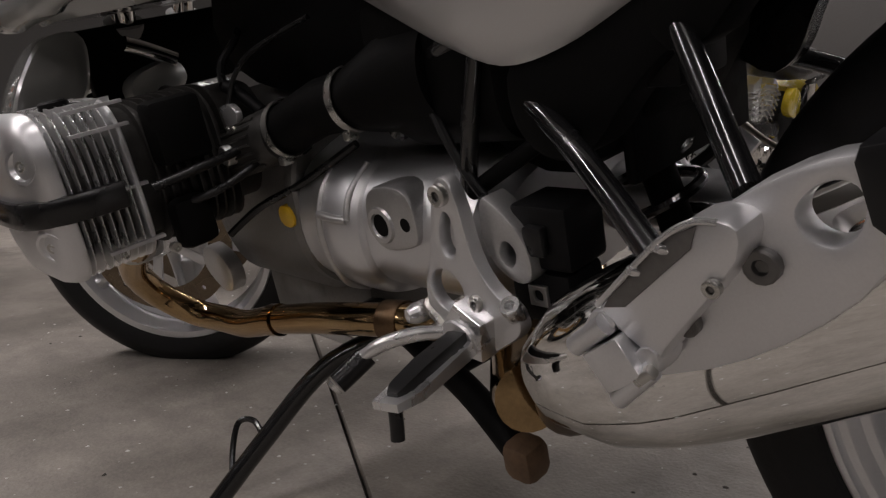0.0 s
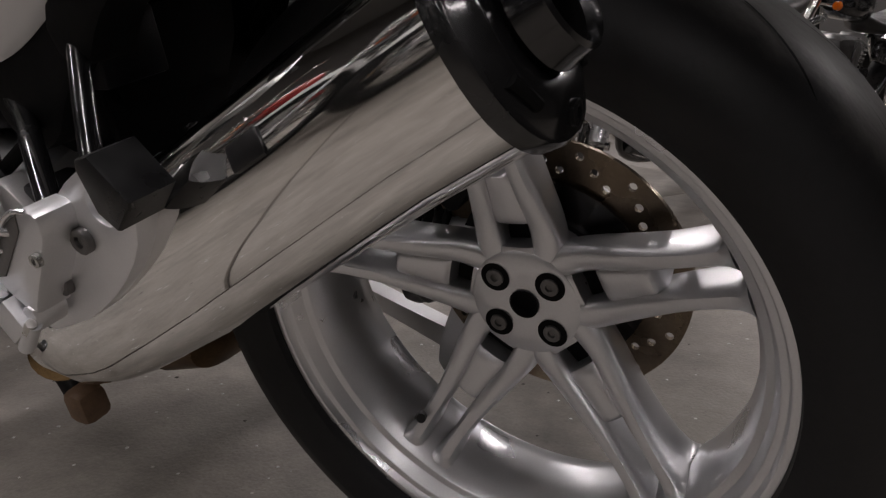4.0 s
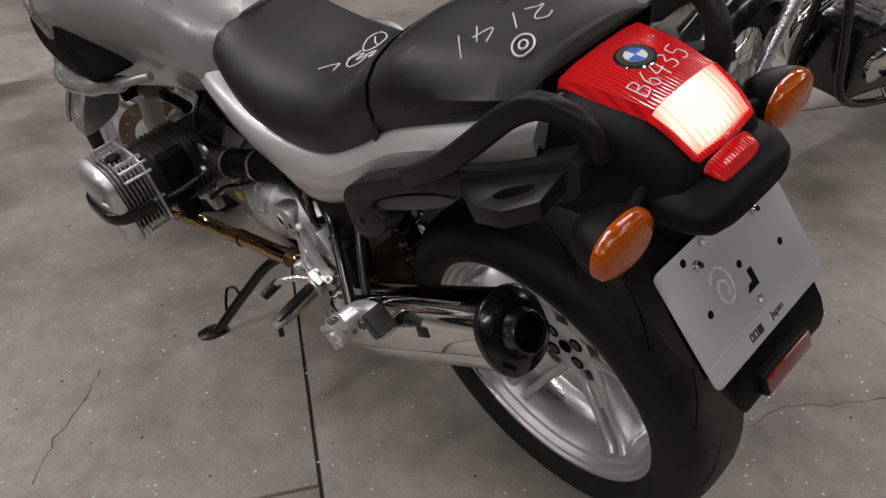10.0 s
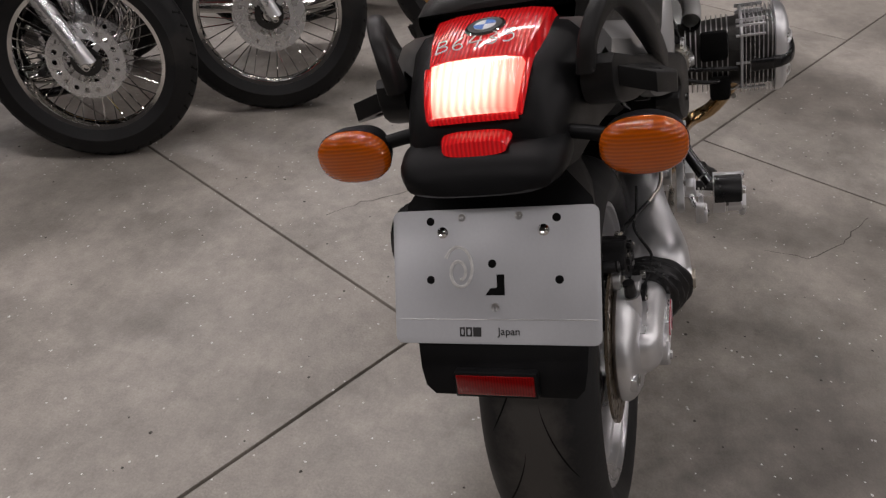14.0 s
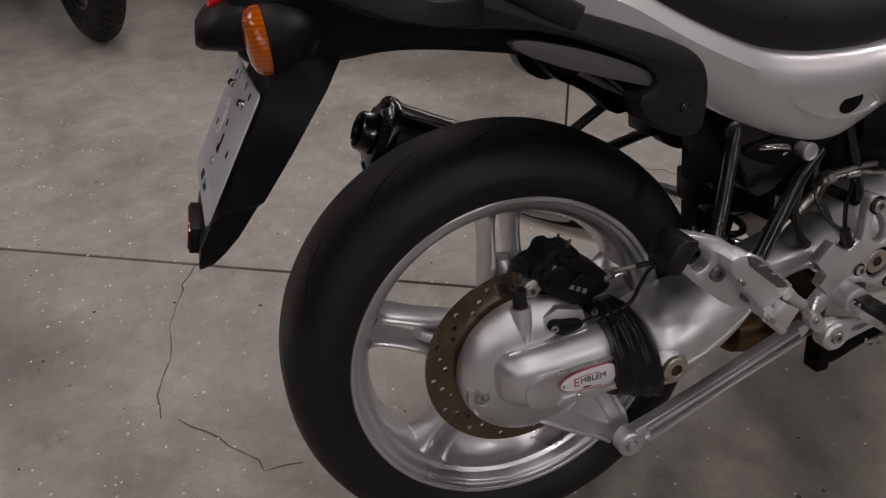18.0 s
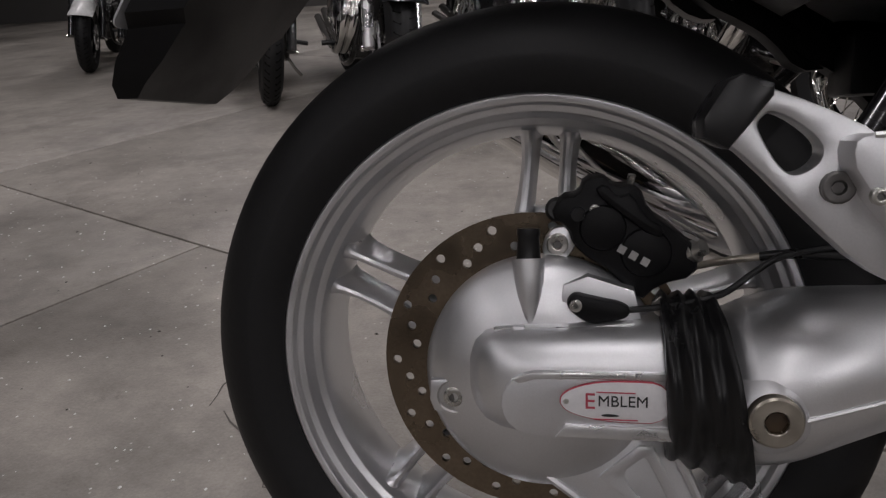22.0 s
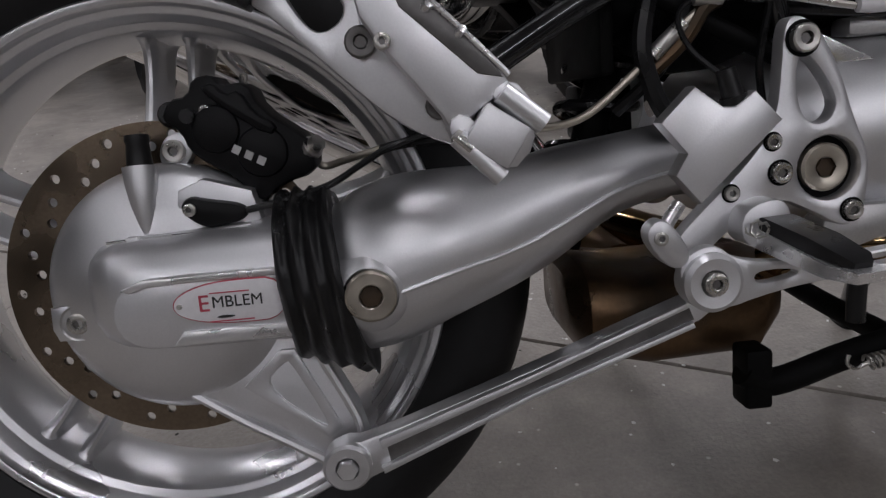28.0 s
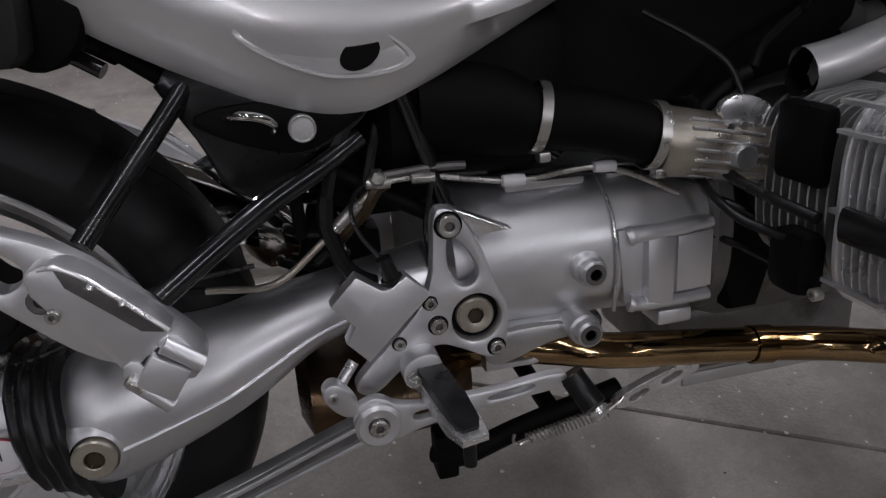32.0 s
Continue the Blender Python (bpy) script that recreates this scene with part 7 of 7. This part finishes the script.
part("cooler_tank", skin([ring((x, 0.120, 0.596), (0, 1, -0.25), (0, 0.25, 1), a, b, 24, 2.6) for x, a, b in ((1.150, 0.030, 0.014), (1.158, 0.044, 0.024), (1.190, 0.046, 0.026), (1.200, 0.03, 0.015))]), tank_grey, bike, "grey cooler body")
def wing_rim(x, k):
    c = V((x, 0.272, 0.627))
    return [c + (V((x, y, z)) - c) * k for y, z in chaikin([(0.263, 0.690), (0.203, 0.690), (0.217, 0.618), (0.238, 0.591), (0.313, 0.571), (0.338, 0.580), (0.320, 0.622), (0.290, 0.662)], 2)]
part("cooler_cover", skin([wing_rim(1.150, 0.90), wing_rim(1.154, 1.0), wing_rim(1.190, 1.02), wing_rim(1.240, 0.85)]), tank_grey, bike, "grey lacquered cooler cover below the tank")
part("cooler_grille", box(1.205, 1.225, -0.20, 0.20, 0.580, 0.690, 0.004), matte_black, bike, "black oil cooler grille")
part("exhaust_guard", slab([(1.000, 0.345), (1.060, 0.370), (1.090, 0.330), (1.040, 0.290), (1.000, 0.300)], 0.150, 0.172, bevel=0.004), cast_dull, bike)
part("steering_stem", tube([(1.300, 0, 0.800), (1.250, 0, 0.980)], 0.030, 16), matte_black, bike)
bar = part("handlebar", tube([(1.150, 0.360, 1.060), (1.190, 0.300, 1.075), (1.240, 0.160, 1.050), (1.255, 0.0, 1.040), (1.240, -0.160, 1.050), (1.190, -0.300, 1.075), (1.150, -0.360, 1.060)], 0.011, 12), black_paint, bike, "black handlebar")
for s in (-1, 1):
    part("grip", tube([(1.150, s * 0.360, 1.060), (1.172, s * 0.315, 1.072), (1.195, s * 0.270, 1.072)], 0.0165, 14), soft_rubber, bar)
part("headlamp", lathe([(0, 0.0), (0.06, 0.005), (0.085, 0.04), (0.088, 0.10), (0, 0.11)], 32, (1.340, 0, 0.930), (1, 0, 0)), tank_grey, bike, "round headlamp shell")

# ---- the hall ----
UD, VD = V((0.882, -0.471, 0)), V((0.471, 0.882, 0))
bm = bmesh.new()
bmesh.ops.create_grid(bm, x_segments=2, y_segments=2, size=14)
bmesh.ops.translate(bm, verts=bm.verts, vec=(0, 0, -0.016))
floor = tagged(link("floor", bm, joint_dark), "worn grey concrete floor in large slabs with dark joints", "floor", kind="structure")
def floor_slab(u0, u1, v0, v1):
    g = 0.0035
    bm = box(u0 + g, u1 - g, v0 + g, v1 - g, -0.03, 0.0, 0)
    top = [e for e in bm.edges if all(abs(v.co.z) < 1e-6 for v in e.verts)]
    bmesh.ops.bevel(bm, geom=top, offset=0.004, segments=2, affect="EDGES", profile=0.5)
    bm.transform(Matrix(((UD.x, VD.x, 0, 0), (UD.y, VD.y, 0, 0), (0, 0, 1, 0), (0, 0, 0, 1))))
    part("slab", bm, concrete, floor)
for row in range(-4, 5):
    u_off = 0.048 if row % 2 == 0 else -1.342
    for k in range(-5, 6):
        floor_slab(u_off + 2.78 * k, u_off + 2.78 * (k + 1), 0.525 + 2.78 * row, 0.525 + 2.78 * (row + 1))
def crack(pts, w=0.0035):
    rnd = random.Random(len(pts) * 7 + int(pts[0][0] * 100))
    fine = []
    for a, b in zip(pts, pts[1:]):
        a, b = V((*a, 0)), V((*b, 0))
        n = max(2, int((b - a).length / 0.025))
        for k in range(n):
            p = a.lerp(b, k / n)
            fine.append(p + V((rnd.uniform(-1, 1), rnd.uniform(-1, 1), 0)) * 0.006)
    fine.append(V((*pts[-1], 0)))
    bm = bmesh.new()
    prev = None
    for i, p in enumerate(fine):
        t = (fine[min(i + 1, len(fine) - 1)] - fine[max(i - 1, 0)]).normalized()
        s = V((-t.y, t.x, 0)) * w * 0.5 * rnd.uniform(0.35, 1.2)
        cur = [bm.verts.new(p + s + V((0, 0, 0.0008))), bm.verts.new(p - s + V((0, 0, 0.0008)))]
        if prev:
            bm.faces.new((prev[0], prev[1], cur[1], cur[0]))
        prev = cur
    part("crack", bm, crack_dark, floor)
CRACKS = [
    [(0.693, 0.863), (0.785, 0.792), (0.847, 0.717), (0.943, 0.635)],
    [(-0.471, 0.850), (-0.522, 0.733), (-0.544, 0.601), (-0.548, 0.513), (-0.573, 0.469), (-0.570, 0.383)],
    [(-0.535, 0.369), (-0.466, 0.298), (-0.421, 0.235), (-0.395, 0.198), (-0.329, 0.189)],
    [(-0.179, -0.242), (-0.209, -0.328), (-0.221, -0.408), (-0.330, -0.549), (-0.390, -0.640), (-0.442, -0.787)],
    [(-0.222, -0.889), (-0.348, -0.853), (-0.442, -0.787), (-0.560, -0.760)],
    [(1.133, -0.685), (0.965, -0.596), (0.864, -0.495), (0.870, -0.380)],
]
for c in CRACKS:
    crack(c)
grit = random.Random(5)
def pebble_field(n, x0, x1, y0, y1, material, r0, r1, name, label):
    bm = bmesh.new()
    for _ in range(n):
        x, y, r = grit.uniform(x0, x1), grit.uniform(y0, y1), grit.uniform(r0, r1)
        k = grit.uniform(0, 6.28)
        ps = [V((x + r * grit.uniform(0.6, 1.2) * math.cos(k + a), y + r * grit.uniform(0.6, 1.2) * math.sin(k + a), 0.0004)) for a in (0, 1.3, 2.5, 3.8, 5.0)]
        top = bm.verts.new((x, y, r * 0.6))
        vs = [bm.verts.new(p) for p in ps]
        for a in range(5):
            bm.faces.new((vs[a], vs[(a + 1) % 5], top))
    tagged(link(name, bm, material), label, "debris", kind="stuff")
pebble_field(2600, -2.4, 2.2, -1.9, 2.2, chalk, 0.001, 0.0040, "pale_grit", "pale grit and paint specks scattered on the floor")
pebble_field(420, -2.4, 2.2, -1.9, 2.2, joint_dark, 0.0015, 0.005, "dark_debris", "small dark crumbs and leaf bits on the floor")

X0, X1, Y0, Y1, ZC = -9.0, 9.0, -10.0, 10.0, 4.4
def setting(name, bm, material, label, cat):
    return tagged(link(name, bm, material), label, cat, kind="structure")
setting("wall_south", box(X0 - 0.2, X1 + 0.2, Y0 - 0.2, Y0, 0, ZC, 0), wall_paint, "dark painted hall wall", "wall")
setting("wall_north", box(X0 - 0.2, X1 + 0.2, Y1, Y1 + 0.2, 0, ZC, 0), wall_paint, "dark painted hall wall", "wall")
setting("wall_west", box(X0 - 0.2, X0, Y0, Y1, 0, ZC, 0), wall_paint, "dark painted hall wall", "wall")
setting("wall_east", box(X1, X1 + 0.2, Y0, Y1, 0, ZC, 0), wall_paint, "dark painted hall wall", "wall")
setting("ceiling", box(X0 - 0.2, X1 + 0.2, Y0 - 0.2, Y1 + 0.2, ZC, ZC + 0.2, 0), ceiling_paint, "dark hall ceiling", "ceiling")
for lx, ly in LAMPS:
    fx = thing("ceiling_lamp", "white fluorescent ceiling lamp housing", "lamp", "ceiling lamps", Matrix.Translation((lx, ly, 4.06)))
    part("housing", box(-0.14, 0.14, -1.25, 1.25, 0.0, 0.07, 0.01), white_paint, fx)
    for s in (-0.5, 0.5):
        part("hanger", tube([(0, s * 1.6, 0.06), (0, s * 1.6, 0.34)], 0.006, 6), steel, fx)
for px_, py_, h in ((1.95, -2.0, 1.6), (-0.61, -7.2, 3.0), (1.45, -1.62, 1.2)):
    post = thing("steel_post", "grey painted square steel post on the concrete floor", "post", "posts", Matrix.Translation((px_, py_, 0)))
    w = 0.075 if h != 1.2 else 0.03
    part("shaft", box(-w, w, -w * 0.8, w * 0.8, 0, h, 0.004), grey_post, post)
    part("foot", box(-w * 1.7, w * 1.7, -w * 1.7, w * 1.7, 0, 0.012, 0.002), grey_post, post)

# ---- the other motorcycles ----
def spoked_wheel(parent, x, r, half, spokes, rim_mat, name, steer_m=None, disc_holes=True):
    m = steer_m if steer_m is not None else Matrix.Translation((x, 0, r))
    tw = half * 1.9
    ri = r - tw
    w = part(name, lathe([(ri - 0.012, -half * 0.62), (ri + 0.004, -half * 0.66), (ri + 0.006, -half * 0.5), (ri - 0.006, -half * 0.3), (ri - 0.006, half * 0.3), (ri + 0.006, half * 0.5), (ri + 0.004, half * 0.66), (ri - 0.012, half * 0.62), (ri - 0.018, half * 0.2), (ri - 0.018, -half * 0.2)], 56, closed=True), rim_mat, parent)
    w.matrix_local = m
    prof = [(ri, -half * 0.7), (ri + tw * 0.35, -half)]
    prof += [(ri + tw * (0.35 + 0.65 * math.cos(t)) if abs(t) < 1.2 else ri + tw * 0.4, half * math.sin(t)) for t in [-1.2 + 0.2 * k for k in range(13)]]
    prof += [(ri + tw * 0.35, half), (ri, half * 0.7), (ri - 0.004, 0)]
    part("tyre", lathe(prof, 64, closed=True), rubber, w, "black treaded tyre")
    me = None
    for k in range(44):
        a = 360 * k / 44
        for s in (-1, 1):
            if me is None:
                ob = part("tread_groove", box(-0.004, 0.004, -half * 0.28, half * 0.28, -0.0015, 0.0012, 0), matte_black, w)
                me = ob.data
            else:
                ob = new("tread_groove", me)
                ob.parent = w
            ob.matrix_local = pose(0, 0, 0, 0, a + (4 if s > 0 else 0), 0) @ pose(0, s * half * 0.45, r - half * 0.17, s * -28, 0, s * 35)
    part("hub", lathe([(0, -0.055), (0.02, -0.055), (0.03, -0.045), (0.028, 0.0), (0.03, 0.045), (0.02, 0.055), (0, 0.055)], 24), chrome, w)
    me = None
    if spokes:
        for k in range(spokes):
            a = 360 * k / spokes
            s = 1 if k % 2 else -1
            q = 1 if (k // 2) % 2 else -1
            if me is None:
                ob = part("wire_spoke", tube([(0.0, 0, 0.0), (0, 0, 1.0)], 0.0022, 5, smooth=False), chrome, w)
                me = ob.data
            else:
                ob = new("wire_spoke", me)
                ob.parent = w
            p0 = V((0.028 * math.cos(radians(a + q * 62)), s * 0.040, 0.028 * math.sin(radians(a + q * 62))))
            p1 = V(((ri - 0.014) * math.cos(radians(a)), s * 0.006, (ri - 0.014) * math.sin(radians(a))))
            d = p1 - p0
            ob.matrix_local = Matrix.Translation(p0) @ d.to_track_quat("Z", "Y").to_matrix().to_4x4() @ Matrix.Diagonal((1, 1, d.length, 1))
    else:
        for k in range(3):
            ob = part("cast_spoke", box(0.02, ri - 0.012, -0.02, 0.02, -0.028, 0.028, 0.008), rim_mat, w)
            ob.rotation_euler = (0, radians(120 * k + 15), 0)
    dr = r * 0.36
    for s in (-1, 1):
        part("brake_disc", slab(circle(0, 0, dr, 40), s * half * 1.02, s * (half * 1.02 + 0.004), [circle(0, 0, dr * 0.58, 32)] + [circle(dr * 0.79 * math.cos(t), dr * 0.79 * math.sin(t), dr * 0.075, 8) for t in [2 * math.pi * k / 18 for k in range(18)]], bevel=0, rnd=0), gold_alloy if rim_mat == gold_alloy else bright_alloy, w)
        part("disc_carrier", lathe([(0.028, -0.002), (dr * 0.40, -0.002), (dr * 0.40, 0.003), (0.028, 0.003)], 24, (0, s * half * 1.04, 0), closed=True), black_paint, w)
        for k in range(4):
            a = radians(45 + 90 * k)
            part("disc_lug", slab([(dr * r_ * math.cos(a + b), dr * r_ * math.sin(a + b)) for r_, b in ((0.36, -0.20), (0.36, 0.20), (0.66, 0.14), (0.66, -0.14))], s * half * 1.00, s * (half * 1.02 + 0.002), bevel=0, rnd=0), cast_dull, w)
    return w

def fat_shape(st, n=24, p=2.6):
    cols = [spline(c, 4) for c in zip(*[ring((x, 0, z), (0, 1, 0), (0, 0, 1), a, b, n, p) for x, z, a, b in st])]
    return skin([list(r) for r in zip(*cols)])

def neighbour(label, m, wb=1.55, rf=0.31, rr=0.31, hf=0.055, hr=0.075, paint=None, rim=None, spokes=36, steer_deg=0.0, lean=9.0, chrome_fork=True, bag=False, fender=None, wide=0.10, stripe=None, wheel_mat=None, seat_z=0.70):
    paint, rim, fender = paint or black_paint, rim or chrome, fender or paint or black_paint
    mc = thing("motorcycle", label, "motorcycle", "parked motorcycles", m @ pose(0, 0, 0, -lean))
    sm = Matrix.Translation((wb, 0, rf)) @ pose(0, 0, 0, 0, 0, steer_deg)
    spoked_wheel(mc, wb, rf, hf, spokes, rim, "front_wheel", sm)
    spoked_wheel(mc, 0, rr, hr, spokes, rim, "rear_wheel")
    for s in (-1, 1):
        lg = part("fork_leg", tube([(0.02, s * wide, 0), (-0.06, s * wide, 0.16), (-0.13, s * wide, 0.30)], 0.026, 14), bright_alloy if chrome_fork else black_paint, mc)
        lg.matrix_local = sm
        part("fork_tube", tube([(-0.12, s * wide, 0.28), (-0.36, s * wide, 0.78)], 0.0195, 12), chrome, lg)
        part("fork_bolt", bolt_mesh((0.02, s * (wide + 0.026), 0.0), (0, s, 0), 0.012, 0.008), chrome, lg)
    rings = []
    for d in range(36, 160, 6):
        a, e = radians(d), min(1.0, (d - 30) / 26)
        arch = [(-1 + k / 5) for k in range(11)]
        lip = [(u * (hf + 0.026), rf + 0.034 - 0.060 * e * abs(u) ** 3) for u in arch]
        lip += [(u * (hf + 0.021), rf + 0.028 - 0.058 * e * abs(u) ** 3) for u in arch[::-1]]
        rings.append([V((r * math.cos(a), y, r * math.sin(a))) for y, r in lip])
    fd = part("front_fender", skin(rings), fender, mc, "deep front fender")
    fd.matrix_local = sm
    part("rear_fender", skin([ring(((rr + 0.035) * math.cos(a), 0, rr + (rr + 0.035) * math.sin(a)), (0, 1, 0), (math.cos(a), 0, math.sin(a)), hr + 0.03, 0.014, 14, 2.2) for a in [radians(d) for d in range(60, 190, 10)]]), fender, mc)
    tk = part("fuel_tank", fat_shape([(wb * 0.42, 0.80, 0.06, 0.05), (wb * 0.47, 0.82, 0.13, 0.09), (wb * 0.57, 0.84, 0.16, 0.11), (wb * 0.66, 0.86, 0.13, 0.10), (wb * 0.72, 0.86, 0.06, 0.05)]), paint, mc, "rounded fuel tank")
    if stripe:
        part("tank_stripe", tube([(wb * 0.43, 0.085, 0.765), (wb * 0.50, 0.145, 0.770), (wb * 0.58, 0.158, 0.785), (wb * 0.67, 0.125, 0.80)], 0.006, 8), stripe, tk)
        part("tank_stripe", tube([(wb * 0.43, -0.085, 0.765), (wb * 0.50, -0.145, 0.770), (wb * 0.58, -0.158, 0.785), (wb * 0.67, -0.125, 0.80)], 0.006, 8), stripe, tk)
        part("tank_badge", box(wb * 0.52, wb * 0.59, 0.157, 0.162, 0.83, 0.865, 0.001), gold_alloy, tk)
    part("seat", fat_shape([(wb * 0.44, seat_z + 0.05, 0.07, 0.035), (wb * 0.34, seat_z, 0.14, 0.045), (wb * 0.20, seat_z + 0.02, 0.15, 0.05), (wb * 0.06, seat_z + 0.08, 0.11, 0.045), (-0.05, seat_z + 0.11, 0.07, 0.03)]), leather, mc, "black leather seat")
    eng = part("engine", box(wb * 0.36, wb * 0.66, -0.12, 0.12, 0.20, 0.46, 0.03), black_paint, mc)
    for sx, an in ((wb * 0.56, 22), (wb * 0.46, -22)):
        cy = part("engine_cylinder", box(-0.05, 0.05, -0.075, 0.075, 0.0, 0.22, 0.012, Matrix.Translation((sx, 0, 0.44)) @ pose(0, 0, 0, 0, an, 0)), cast_dull, mc)
        for k in range(7):
            part("cooling_fin", box(-0.064, 0.064, -0.09, 0.09, 0.02 + k * 0.026, 0.026 + k * 0.026, 0, Matrix.Translation((sx, 0, 0.44)) @ pose(0, 0, 0, 0, an, 0)), bright_alloy, cy)
    for s in (-1, 1):
        part("engine_cover", lathe([(0, 0.03), (0.06, 0.028), (0.085, 0.015), (0.09, -0.02)], 32, (wb * 0.47, s * 0.13, 0.31), (0, s, 0)), chrome, mc)
        part("engine_cover", lathe([(0, 0.025), (0.04, 0.023), (0.06, 0.012), (0.065, -0.02)], 28, (wb * 0.60, s * 0.125, 0.33), (0, s, 0)), chrome, mc)
        part("frame_tube", tube([(wb * 0.74, 0.0, 0.84), (wb * 0.70, s * 0.07, 0.45), (wb * 0.64, s * 0.11, 0.20), (wb * 0.36, s * 0.12, 0.17), (wb * 0.22, s * 0.13, 0.42), (wb * 0.16, s * 0.12, 0.62), (-0.08, s * 0.12, 0.70)], 0.016, 10), fender if stripe else black_paint, mc)
        part("side_panel", slab([(wb * 0.20, 0.46), (wb * 0.22, 0.60), (wb * 0.36, 0.64), (wb * 0.38, 0.50)], s * 0.10, s * 0.135, bevel=0.008), chrome if stripe else paint, mc)
        part("shock_absorber", tube([(0.0, s * 0.13, rr + 0.02), (wb * 0.14, s * 0.13, 0.66)], 0.026, 12), chrome, mc)
        part("turn_signal", lathe([(0, 0.03), (0.022, 0.02), (0.026, 0), (0, -0.02)], 18, (wb * 0.80, s * 0.19, 0.82), (1, 0, 0)), amber, mc, "amber turn signal")
        part("signal_arm", tube([(wb * 0.78, s * 0.06, 0.82), (wb * 0.79, s * 0.17, 0.82)], 0.008, 8), chrome, mc)
        part("fork_cover", tube([(wb - 0.18, s * wide, rf + 0.42), (wb - 0.26, s * wide, rf + 0.58)], 0.028, 12), chrome, mc)
        part("foot_peg", tube([(wb * 0.52, s * 0.13, 0.26), (wb * 0.52, s * 0.24, 0.25)], 0.013, 10), soft_rubber, mc)
        if bag:
            bg = part("saddle_bag", box(-0.20, 0.16, s * 0.15 - 0.01 if s > 0 else s * 0.15 - 0.13, s * 0.15 + 0.13 if s > 0 else s * 0.15 + 0.01, 0.36, 0.64, 0.05), leather, mc, "black leather saddle bag")
            part("bag_strap", box(-0.03, 0.0, s * 0.285 - 0.004, s * 0.285 + 0.004, 0.38, 0.62, 0.002), leather, bg)
    for y in (-0.15, -0.11):
        part("exhaust_pipe", tube([(wb * 0.60, y * 0.6, 0.56), (wb * 0.70, y, 0.40), (wb * 0.60, y - 0.02, 0.24), (wb * 0.30, y - 0.03, 0.24), (-0.25, y - 0.04, 0.30 + (y + 0.15))], 0.024, 12), chrome, mc)
    part("headlamp", lathe([(0, -0.10), (0.05, -0.09), (0.085, -0.02), (0.09, 0.04), (0.084, 0.05)], 28, (wb * 0.86, 0, 0.90), (1, 0, 0)), chrome, mc)
    part("headlamp_glass", lathe([(0, 0.062), (0.05, 0.058), (0.083, 0.045), (0, 0.043)], 28, (wb * 0.86, 0, 0.90), (1, 0, 0)), clear_glass, mc)
    part("handlebar", tube([(wb * 0.62, 0.40, 1.02), (wb * 0.70, 0.30, 1.06), (wb * 0.78, 0.12, 1.02), (wb * 0.78, -0.12, 1.02), (wb * 0.70, -0.30, 1.06), (wb * 0.62, -0.40, 1.02)], 0.012, 10), chrome, mc)
    sd = part("side_stand", tube([(wb * 0.50, 0.10, 0.20), (wb * 0.47, 0.17, 0.10), (wb * 0.455, 0.215, 0.052)], 0.009, 10), chrome, mc, "chrome side stand")
    return mc

def on_floor(rear_xy, front_xy):
    d = V((*front_xy, 0)) - V((*rear_xy, 0))
    return Matrix.Translation((*rear_xy, 0)) @ pose(0, 0, 0, 0, 0, math.degrees(math.atan2(d.y, d.x))), d.length

def park(front_xy, heading, wb, **kw):
    h = radians(heading)
    rear_xy = (front_xy[0] - wb * math.cos(h), front_xy[1] - wb * math.sin(h))
    return neighbour(m=on_floor(rear_xy, front_xy)[0], wb=wb, **kw)

park((0.519, -1.228), 80, 1.66, label="white and black cruiser with chrome engine and saddle bags", paint=white_paint, fender=black_paint, stripe=red_paint, bag=True, rf=0.33, rr=0.31, steer_deg=14, hr=0.08, lean=8)
park((1.62, -2.05), 98, 1.45, label="yellow trail motorcycle parked behind the cruiser", paint=yellow_paint, fender=yellow_paint, rim=black_paint, rf=0.33, rr=0.31, hf=0.045, steer_deg=8)
park((-0.60, -4.2), 66, 1.55, label="dark motorcycle with spoked chrome wheels", paint=black_paint, rf=0.32)
park((0.45, -4.0), 64, 1.55, label="black cruiser with leather bags", paint=black_paint, bag=True)
park((0.84, 1.70), -66, 1.52, label="motorcycle with a chrome spoked front wheel and white fender", paint=white_paint, fender=white_paint, rf=0.325, hf=0.050, spokes=40, lean=7)
park((1.33, 1.32), -62, 1.50, label="white motorcycle with a drilled front brake disc", paint=white_paint, fender=white_paint, rf=0.350, hf=0.050, lean=7)
park((2.22, 0.86), -62, 1.50, label="motorcycle with gold-coloured wheels", paint=red_paint, fender=white_paint, rim=gold_alloy, rf=0.30, spokes=0, lean=7)
park((3.15, 0.45), -62, 1.48, label="dark motorcycle with polished wheels", paint=black_paint, rim=bright_alloy, spokes=0, rf=0.30)
park((0.10, 2.26), -66, 1.52, label="dark motorcycle with chrome fork and block-tread tyre", paint=black_paint, rf=0.32, hf=0.060, lean=7)
park((-0.74, 2.46), -68, 1.55, label="black motorcycle with chrome fork tubes", paint=black_paint, rf=0.31, hf=0.065, rim=black_paint, lean=7)
park((-1.48, 2.95), -66, 1.40, label="white scooter-like motorcycle with small wheels", paint=white_paint, fender=white_paint, rf=0.27, rr=0.27, rim=black_paint, spokes=0, chrome_fork=False)
park((-2.15, 3.40), -66, 1.40, label="black motorcycle parked in the row", paint=black_paint, rf=0.27, rr=0.27, rim=black_paint, spokes=0, chrome_fork=False)
park((-2.75, 3.90), -66, 1.35, label="black motorcycle parked in the row", paint=black_paint, rf=0.26, rr=0.26, rim=black_paint, spokes=0, chrome_fork=False)
park((-3.45, 4.40), -66, 1.30, label="white scooter-like motorcycle with small wheels", paint=white_paint, fender=white_paint, rf=0.25, rr=0.25, rim=black_paint, spokes=0, chrome_fork=False)
